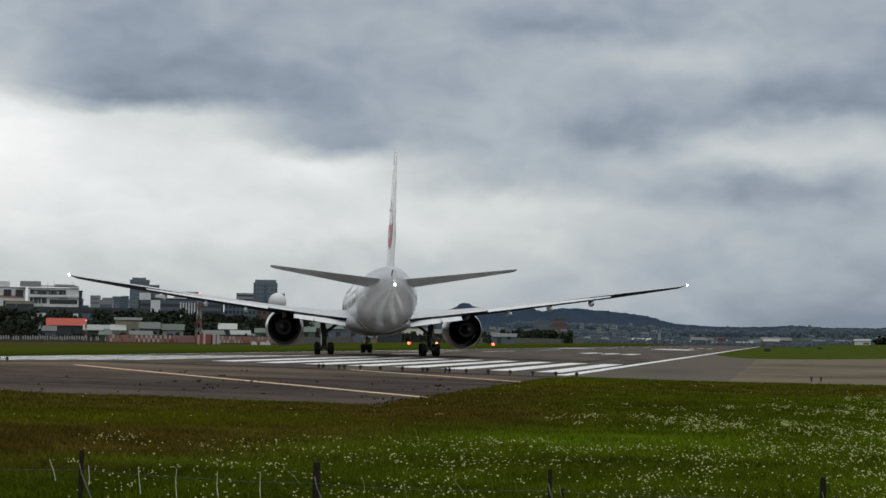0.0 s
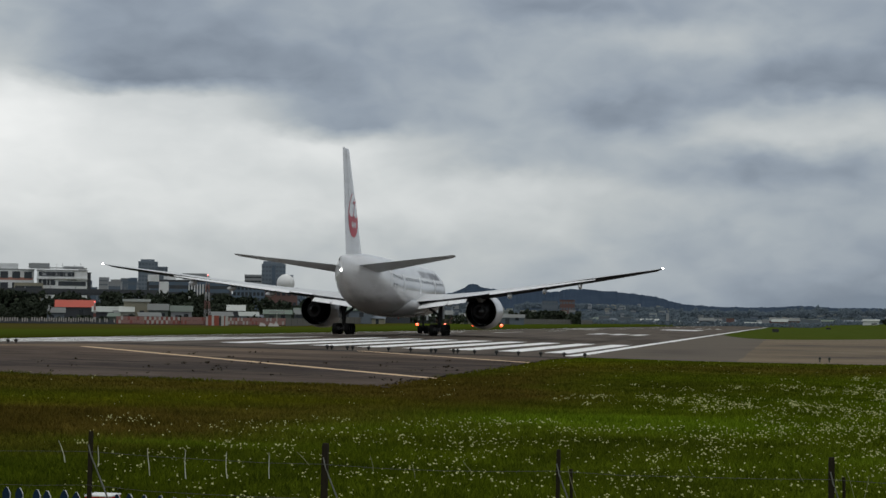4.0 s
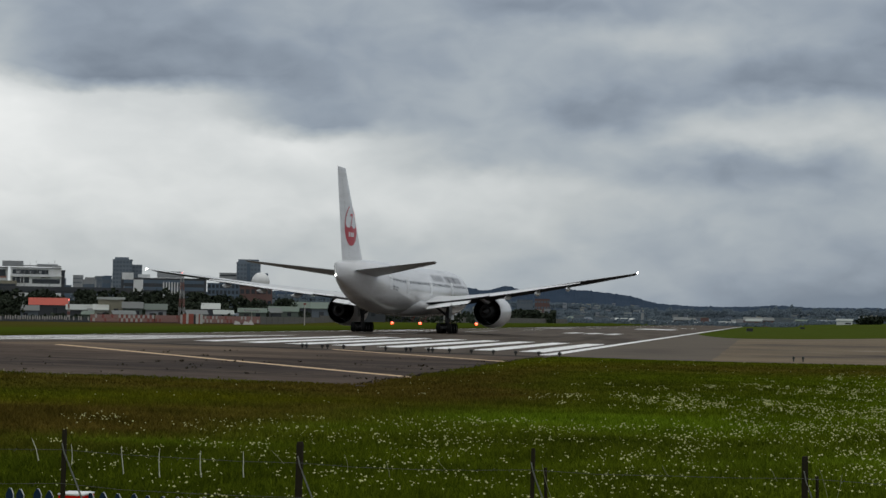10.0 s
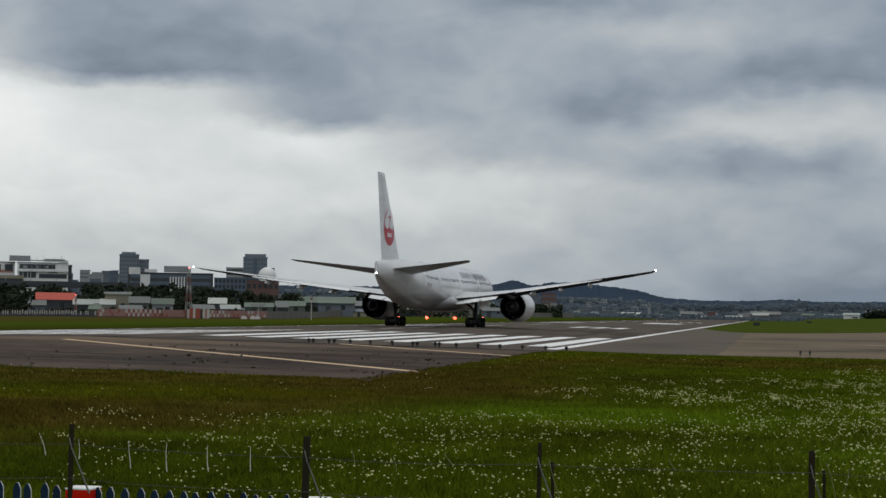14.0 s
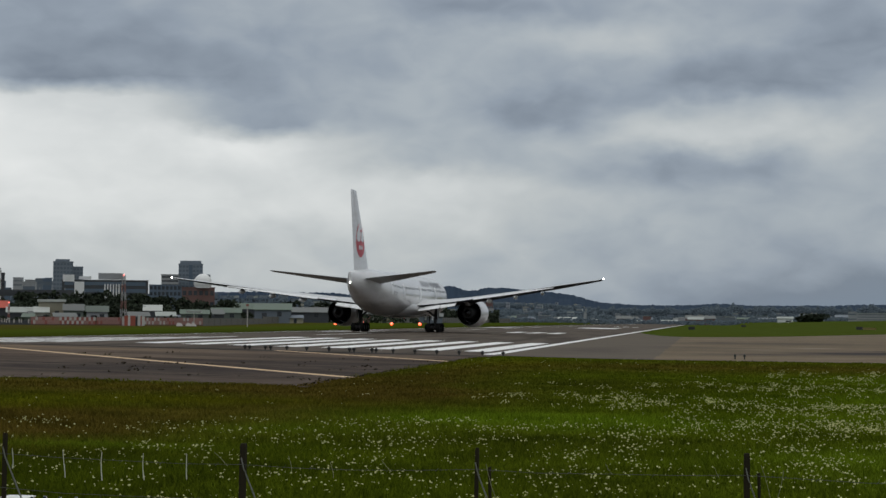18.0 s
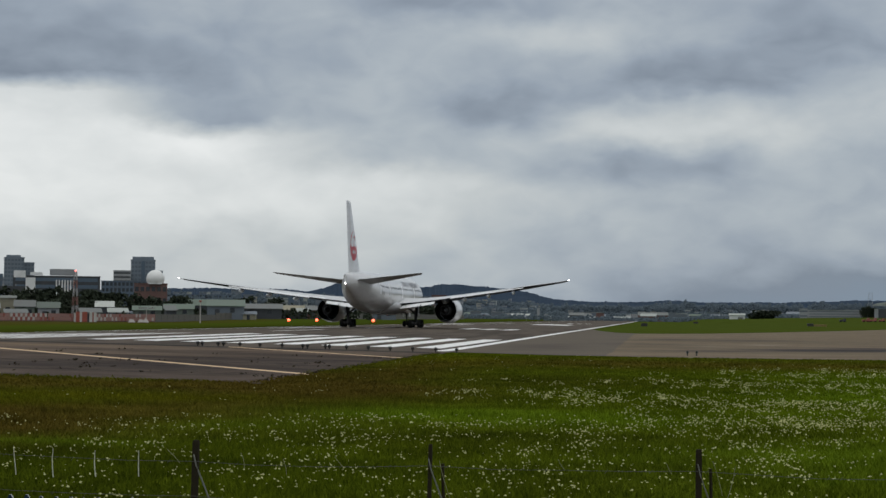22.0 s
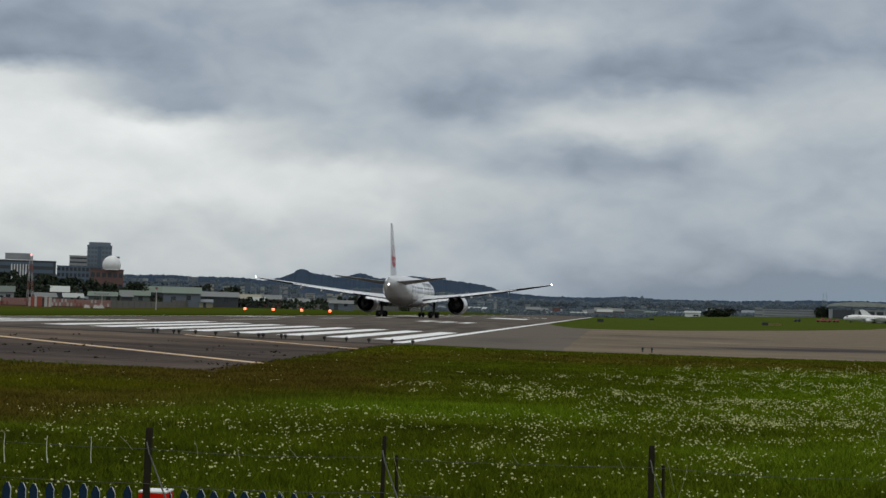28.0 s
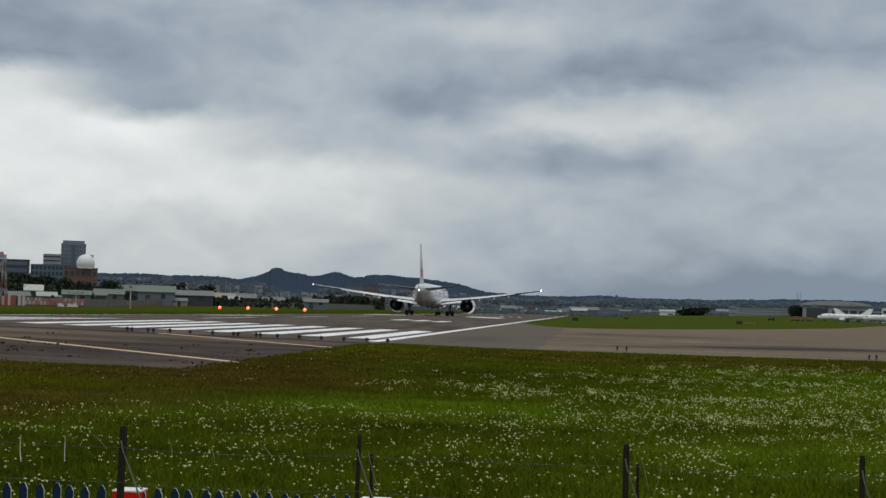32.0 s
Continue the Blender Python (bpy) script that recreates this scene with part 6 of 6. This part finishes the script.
def hill_mesh():
    """Wooded hills: a ridge strip with depth, its crest by bearing."""
    k = Mat("wooded_hillside_hazed", 0.9, 0.0, 0.1)
    v = k.pos()
    # Hill foliage tinted blue, the haze of distance held in its colour.
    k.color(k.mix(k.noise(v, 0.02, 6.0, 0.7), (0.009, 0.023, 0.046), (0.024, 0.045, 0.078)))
    k.bump(k.noise(v, 0.05, 5.0), 0.25, 4.0)

    bm = bmesh.new()
    rows_ = []
    bs = spread(-27.5, 13.5, 0.06)
    for dist in (2300, 2500, 2700, 2950, 3200, 3450, 3700, 3850, 4000, 4150, 4300, 4500):
        rows_.append([bm.verts.new((EYE[0] + dist * math.sin(radians(b)), dist * math.cos(radians(b)), slope(b, dist) * (1 if dist == 4300 else 0.96 + 0.08 * noise.noise((b * 2, dist * 0.004, 0))))) for b in bs])
    for r0, r1 in zip(rows_, rows_[1:]):
        for i in range(len(bs) - 1):
            bm.faces.new((r0[i], r0[i + 1], r1[i + 1], r1[i]))
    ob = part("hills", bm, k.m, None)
    return tagged(ob, "wooded hills beyond the town, tinted blue for haze", "hill", kind="structure")


hill_mesh()

random.seed(21)
FAR_WALLS = [M_WALL_GREY, M_TOWER, M_WALL_SLATE, M_WALL_GREY, M_WALL_SLATE, M_WALL_BLUE, M_ROOF_PALE]
for i in range(196):
    b = random.uniform(-20, 12) if i % 3 else random.uniform(-16.5, -8)
    d = random.uniform(1000, 1650) if i % 2 else random.uniform(1700, 2600)
    el = random.uniform(0.35, 0.90)
    w = d * random.uniform(0.0025, 0.008)
    if b > -10.8:
        d, el = random.uniform(1600, 2800), random.uniform(0.10, 0.36)
        w = d * random.uniform(0.0012, 0.0038)
    if -16.5 < b < -11 and i % 3 == 0:
        el = random.uniform(0.75, 1.02)
    fl = random.randint(3, 7)
    z1 = max(5.0, d * math.tan(radians(el)) * random.uniform(0.6, 1.0))
    if i % 9 == 0:
        b, z1 = random.uniform(-24.2, -21.4), d * math.tan(radians(random.uniform(1.0, 1.35)))
    building("town_house", "distant pale apartment house in the hazy town", EYE[0] + d * math.sin(radians(b)), d * math.cos(radians(b)), -b + random.uniform(-15, 15), w, w * 0.6, z1, random.choice(FAR_WALLS), fl, ribbon=True,
             band=random.uniform(0.25, 0.4), glass=random.choice((M_TOWER_GLASS, M_WALL_SLATE)), category="house", group="houses of the far town")
for i in range(90):
    b = random.uniform(-16.5, -7.0)
    d = random.uniform(1100, 1250) if i % 3 else random.uniform(1400, 2250)
    w, el = d * random.uniform(0.0018, 0.005), random.uniform(0.22, 0.50 if b > -11 else 0.74)
    building("town_house", "distant grey apartment house on the edge of the town", EYE[0] + d * math.sin(radians(b)), d * math.cos(radians(b)), -b + random.uniform(-20, 20), w, w * 0.7, d * math.tan(radians(el)), random.choice((M_WALL_GREY, M_TOWER, M_WALL_PALE, M_WALL_SLATE, M_ROOF_PALE)), random.randint(2, 5),
             ribbon=True, band=0.3, glass=M_TOWER_GLASS, category="house", group="houses of the far town")
for i in range(190):
    b = random.uniform(-6.5, 12)
    d = random.uniform(2450, 3600)
    z0 = slope(b, d)
    w = random.uniform(4, 11)
    building("hillside_house", "distant pale house among the trees of the slope", EYE[0] + d * math.sin(radians(b)), d * math.cos(radians(b)), -b + random.uniform(-15, 15), w, 7, z0 + random.uniform(7, 12.5), random.choice((M_WALL_PALE, M_WALL_GREY, M_WALL_GREY, M_ROOF_PALE, M_TOWER)), 2, ribbon=True,
             band=0.3, glass=M_TOWER_GLASS, category="house", group="houses of the far slope", base=z0 - 2)
for i in range(80):
    b = random.uniform(-7.0, 11.5)
    d = random.uniform(1380, 1860)
    w, z1 = random.uniform(6, 26), random.uniform(3.2, 7.5) + 2.0 * smooth(0, 4, b)
    building("low_shed", "long low shed at the far end of the airfield", EYE[0] + d * math.sin(radians(b)), d * math.cos(radians(b)), -b + random.uniform(-8, 8), w, 9, z1, random.choice((M_WALL_SLATE, M_WALL_DARK, M_WALL_GREY, M_BRICK, M_TOWER)), 0,
             roof=random.choice(("shed", "gable", "flat")), roof_mat=random.choice((M_ROOF_PALE, M_ROOF_GREY, M_WALL_SLATE, M_ROOF_WHITE, M_ROOF_GREEN)), category="shed", group="sheds at the far end of the airfield")
for b, d, w, z1, wall, lab in ((-7.82, 1400, 13.0, 18.5, M_WALL_SLATE, "pale grey block at the foot of the hill"), (-7.24, 1400, 12.0, 19.5, M_BRICK, "red-brown block at the foot of the hill"), (-5.25, 1350, 10.0, 6.0, M_WALL_SLATE, "low slate shed below the hill"),
                               (-6.0, 1400, 9.0, 6.6, M_WALL_SLATE, "low slate shed with a pale roof below the hill"), (-3.88, 1500, 2.6, 10.0, M_WALL_GREY, "narrow pale tower below the hill"), (-2.2, 1700, 26, 7.5, M_WALL_SLATE, "long low shed below the hill"), (0.6, 1800, 30, 8, M_WALL_SLATE, "long low pale shed below the woods")):
    building("town_house", lab, EYE[0] + d * math.sin(radians(b)), d * math.cos(radians(b)), -b, w, 10, z1, wall, 4 if z1 > 10 else 0, 5, ribbon=False, band=0.4, glass=M_TOWER_GLASS, roof_mat=M_ROOF_PALE if z1 < 10 else None, category="house")

# ---- grass, flowers and weeds ----
rg = np.random.default_rng(5)


def on_grass(x, y):
    return ~((x < 29.75) & (y > 53.5)) & ~((x > 29.0) & (y > 98.5 + np.clip((36 - x), 0, 7) * 0.9))


def scatter(n, d0, d1, b0=-28.0, b1=12.5):
    d = np.sqrt(rg.uniform(d0 * d0, d1 * d1, n))
    b = np.radians(rg.uniform(b0, b1, n))
    x, y = EYE[0] + d * np.sin(b), d * np.cos(b)
    keep = on_grass(x, y) & (y > 14.4)
    return x[keep], y[keep], d[keep]


def gz_array(x):
    a = np.abs(x)
    return -0.016 * np.minimum(a, 30) - 0.0015 * np.clip(a - 30, 0, 40) - 0.012


def field(x, y, s, seed):
    """Smooth random field from a few waves, about -1 to 1."""
    r = np.random.default_rng(seed)
    f = np.zeros_like(x)
    for _ in range(9):
        a, k, ph = r.uniform(0, 6.28), r.uniform(0.5, 1.9) / s, r.uniform(0, 6.28)
        f += np.sin((x * np.cos(a) + y * np.sin(a)) * k * 6.28 + ph)
    return f / 4.0


def grass_blades():
    vs, fs, base = [], [], 0
    for n, d0, d1, hgt, wid in ((34000, 16, 30, 0.085, 0.010), (42000, 30, 48, 0.08, 0.014), (40000, 48, 75, 0.06, 0.024), (30000, 75, 112, 0.06, 0.04)):
        x, y, d = scatter(n, d0, d1)
        if d0 == 48:
            # ragged tufts along the edges of the overrun
            x = np.concatenate([x, rg.uniform(-8, 29.4, 2600), 29.8 - np.abs(rg.normal(0, 0.30, 2200)) * (0.4 + np.abs(np.sin(np.arange(2200) * 0.37)))])
            y = np.concatenate([y, 53.5 + np.abs(rg.normal(0, 0.75, 2600)) * rg.choice([0.3, 1.0], 2600), rg.uniform(54, 100, 2200)])
        f = 1.0 + 0.35 * field(x, y, 6.0, 8)
        for blade in range(4):
            m = len(x)
            bx, by = x + rg.normal(0, 0.05, m), y + rg.normal(0, 0.05, m)
            a = rg.uniform(0, np.pi, m)
            h = hgt * rg.uniform(0.5, 1.5, m) * np.clip(f, 0.4, 1.6)
            w = wid * rg.uniform(0.5, 1.1, m)
            z = gz_array(bx)
            dx, dy = np.cos(a) * w, np.sin(a) * w
            lx, ly = rg.normal(0, 0.5, m) * h, rg.normal(0, 0.5, m) * h
            v = np.stack([np.stack([bx - dx, by - dy, z], 1), np.stack([bx + dx, by + dy, z], 1), np.stack([bx + lx, by + ly, z + h], 1)], 1).reshape(-1, 3)
            vs.append(v)
            fs.append(np.arange(base, base + 3 * m).reshape(-1, 3))
            base += 3 * m
    me = bpy.data.meshes.new("grass_blades")
    me.from_pydata(np.concatenate(vs).tolist(), [], np.concatenate(fs).tolist())
    me.materials.append(M_BLADE)
    return tagged(new("grass", me), "unmown meadow grass of the airfield verge", "grass", kind="stuff")


grass_blades()

M_PETAL = worn("white_petals", (0.60, 0.59, 0.28), 0.95, 0.25, 30.0, dirt=(0.45, 0.44, 0.18), local=False, spec=0.02)
# drifts of flowers: centre, half-widths, number of tufts
DRIFTS = ((39.5, 48, 2.6, 1.6, 60), (42.2, 43.2, 2.4, 1.6, 60), (43.8, 41, 1.6, 1.6, 70), (46.2, 44, 2.6, 1.8, 120), (45.2, 36.2, 1.8, 1.6, 90), (44.2, 34.8, 1.6, 1.2, 50), (49.2, 66, 3.4, 3.4, 110),
          (46, 56, 4.0, 3.0, 110), (43, 57, 3.0, 2.5, 40), (50, 50, 3.0, 3.0, 120), (47, 36, 2.0, 2.0, 80), (52, 72, 4, 4, 80), (57, 76, 5, 5, 70), (40.6, 46, 2.0, 1.4, 50), (48.4, 40, 2.2, 1.4, 110), (51.5, 56, 3.0, 2.5, 110))


def meadow_flowers():
    cx, cy, cn = [], [], []
    for x0, y0, sx, sy, n in DRIFTS:
        n = int(n * 0.62)
        cx.append(rg.normal(x0, sx * 0.95, n))
        cy.append(rg.normal(y0, sy * 0.75, n))
        cn.append(rg.integers(2, 13, n))
    # loose tufts all through the near meadow, thinning out to the west
    x, y, d = scatter(3000, 16, 36, -24.0)
    keep = field(x, y, 3.0, 14) + field(x, y, 1.1, 15) * 0.6 + rg.normal(0, 0.5, len(x)) > 0.1 + 0.10 * np.clip(37 - x, 0, 9)
    x, y = x[keep], y[keep]
    cx.append(x), cy.append(y), cn.append(rg.integers(1, 6, len(x)))
    x, y, d = scatter(260, 36, 95)
    cx.append(x), cy.append(y), cn.append(rg.integers(1, 3, len(x)))
    cx, cy, cn = np.concatenate(cx), np.concatenate(cy), np.concatenate(cn)
    x, y = np.repeat(cx, cn), np.repeat(cy, cn)
    spread_ = np.repeat(rg.uniform(0.06, 0.22, len(cx)), cn)
    x, y = x + rg.normal(0, 1, len(x)) * spread_, y + rg.normal(0, 1, len(x)) * spread_
    keep = on_grass(x, y) & (y > 14.6)
    x, y = x[keep], y[keep]
    m = len(x)
    d = np.hypot(x - EYE[0], y)
    r = (0.0140 + 0.00013 * (d - 20).clip(0, 50)) * rg.uniform(0.4, 1.45, m)
    c = np.stack([x, y, gz_array(x) + rg.uniform(0.09, 0.19, m)], 1)
    tip = [(0, 0, 0.8), (1, 0, 0), (0, 1, 0), (-1, 0, 0), (0, -1, 0), (0, 0, -0.5)]
    v = np.stack([c + r[:, None] * (np.array(q) + rg.normal(0, 0.15, (m, 3))) for q in tip], 1).reshape(-1, 3)
    fs, i0 = [], 6 * np.arange(m)
    for k in range(4):
        j = 1 + (k + 1) % 4
        fs.append(np.stack([i0, i0 + 1 + k, i0 + j], 1))
        fs.append(np.stack([i0 + 5, i0 + j, i0 + 1 + k], 1))
    me = bpy.data.meshes.new("meadow_flowers")
    me.from_pydata(v.tolist(), [], np.concatenate(fs).tolist())
    me.materials.append(M_PETAL)
    return tagged(new("meadow_flowers", me), "small white meadow flowers scattered through the grass", "flowers", kind="stuff")


meadow_flowers()

# weeds and clods in the overrun's cracks
random.seed(8)
verts_, faces_ = [], []
M_WEED = leaf_material("crack_weeds", (0.022, 0.019, 0.012), (0.060, 0.046, 0.024))
spots = [(17.4, 63.7, 4), (17.0, 67.0, 3), (20.0, 65.2, 5), (20.7, 63.2, 7), (21.3, 63.7, 3), (19.1, 72.7, 5), (23.8, 60.2, 4), (20.6, 73.4, 3), (21.4, 76.0, 4), (24.5, 74.6, 3), (23.4, 81.4, 3), (28.3, 59.2, 6), (28.2, 72.1, 3),
         (26.9, 75.7, 3), (27.3, 76.1, 4), (28.9, 60.4, 4), (14.6, 61.0, 2), (12.0, 66.0, 2)]
spots += [(random.uniform(8, 29.2), random.uniform(56, 92), random.randint(1, 5)) for _ in range(34)]
for x, y, n in spots:
    for _ in range(n):
        clump(verts_, faces_, (x + random.gauss(0, 0.16), y + random.gauss(0, 0.3), ground_z(x, y) + random.uniform(0.01, 0.05)), random.uniform(0.04, 0.10), random)
for _ in range(150):
    y = random.uniform(54.3, 103)
    clump(verts_, faces_, (29.3 + random.gauss(0, 0.10), y, ground_z(29, y) + random.uniform(0.0, 0.05)), random.uniform(0.04, 0.09), random)
me_ = bpy.data.meshes.new("crack_weeds")
me_.from_pydata(verts_, [], faces_)
me_.materials.append(M_WEED)
tagged(new("weeds", me_), "dark weeds growing in cracks of the overrun asphalt", "weeds", kind="stuff")


# ---- what moves ----
# seconds, metres right of the centre line, metres along the runway, heading to its right in degrees
ROLL = [(0, 1.24, 172.7, -16.1), (1, 0.35, 176.3, -12.4), (2, -0.50, 180.0, -9.2), (3, -1.10, 183.7, -6.5), (4.2, -1.6, 188.3, -3.7), (5.5, -1.85, 193.4, -1.2),
        (6, -1.90, 195.4, -0.3), (7, -1.95, 199.2, 0.9), (8, -1.95, 202.7, 1.6), (9, -1.85, 206.0, 1.95), (10, -1.75, 209.4, 2.1), (11, -1.66, 212.8, 2.1), (13, -1.46, 219.8, 2.0),
        (15, -1.3, 227.2, 1.6), (17, -1.13, 236.0, 1.2), (19, -1.0, 246.5, 0.9), (21, -1.0, 260.1, 0.5), (23, -0.9, 277.8, 0.5), (24.5, -0.78, 295.2, 0.5), (26, -0.58, 316.5, 0.4),
        (27.5, -0.3, 343.8, 0.2), (29, 0.0, 378.1, 0.1), (30.5, 0.17, 415.4, 0.1), (32, 0.2, 458.6, 0.1)]


def rolled(t):
    """Metres along the runway at t, on a smooth curve through ROLL."""
    ts_ = [r[0] for r in ROLL]
    i = min(max(k for k in range(len(ts_)) if ts_[k] <= t), len(ts_) - 2)
    t0, t1, s0, s1 = ts_[i], ts_[i + 1], ROLL[i][2], ROLL[i + 1][2]

    def slope(k):
        a, b = max(0, k - 1), min(len(ts_) - 1, k + 1)
        return (ROLL[b][2] - ROLL[a][2]) / (ts_[b] - ts_[a])
    h, u = t1 - t0, (t - t0) / (t1 - t0)
    return s0 * (1 + 2 * u) * (1 - u) ** 2 + slope(i) * h * u * (1 - u) ** 2 + s1 * u * u * (3 - 2 * u) + slope(i + 1) * h * u * u * (u - 1)


def motions():
    walk(airliner, [(t, pose(x, y, 0, 0, 0, -a)) for t, x, y, a in ROLL])
    times, last = [], -9.0
    for k in range(32 * FPS + 1):
        s = rolled(k / FPS)
        if s - last > 0.62 or k in (0, 32 * FPS):
            times.append(k / FPS)
            last = s
    for ax, m, r in airliner_axles:
        walk(ax, [(t, m @ pose(0, 0, 0, -math.degrees((rolled(t) - ROLL[0][2]) / r) % 360)) for t in times])


motions()
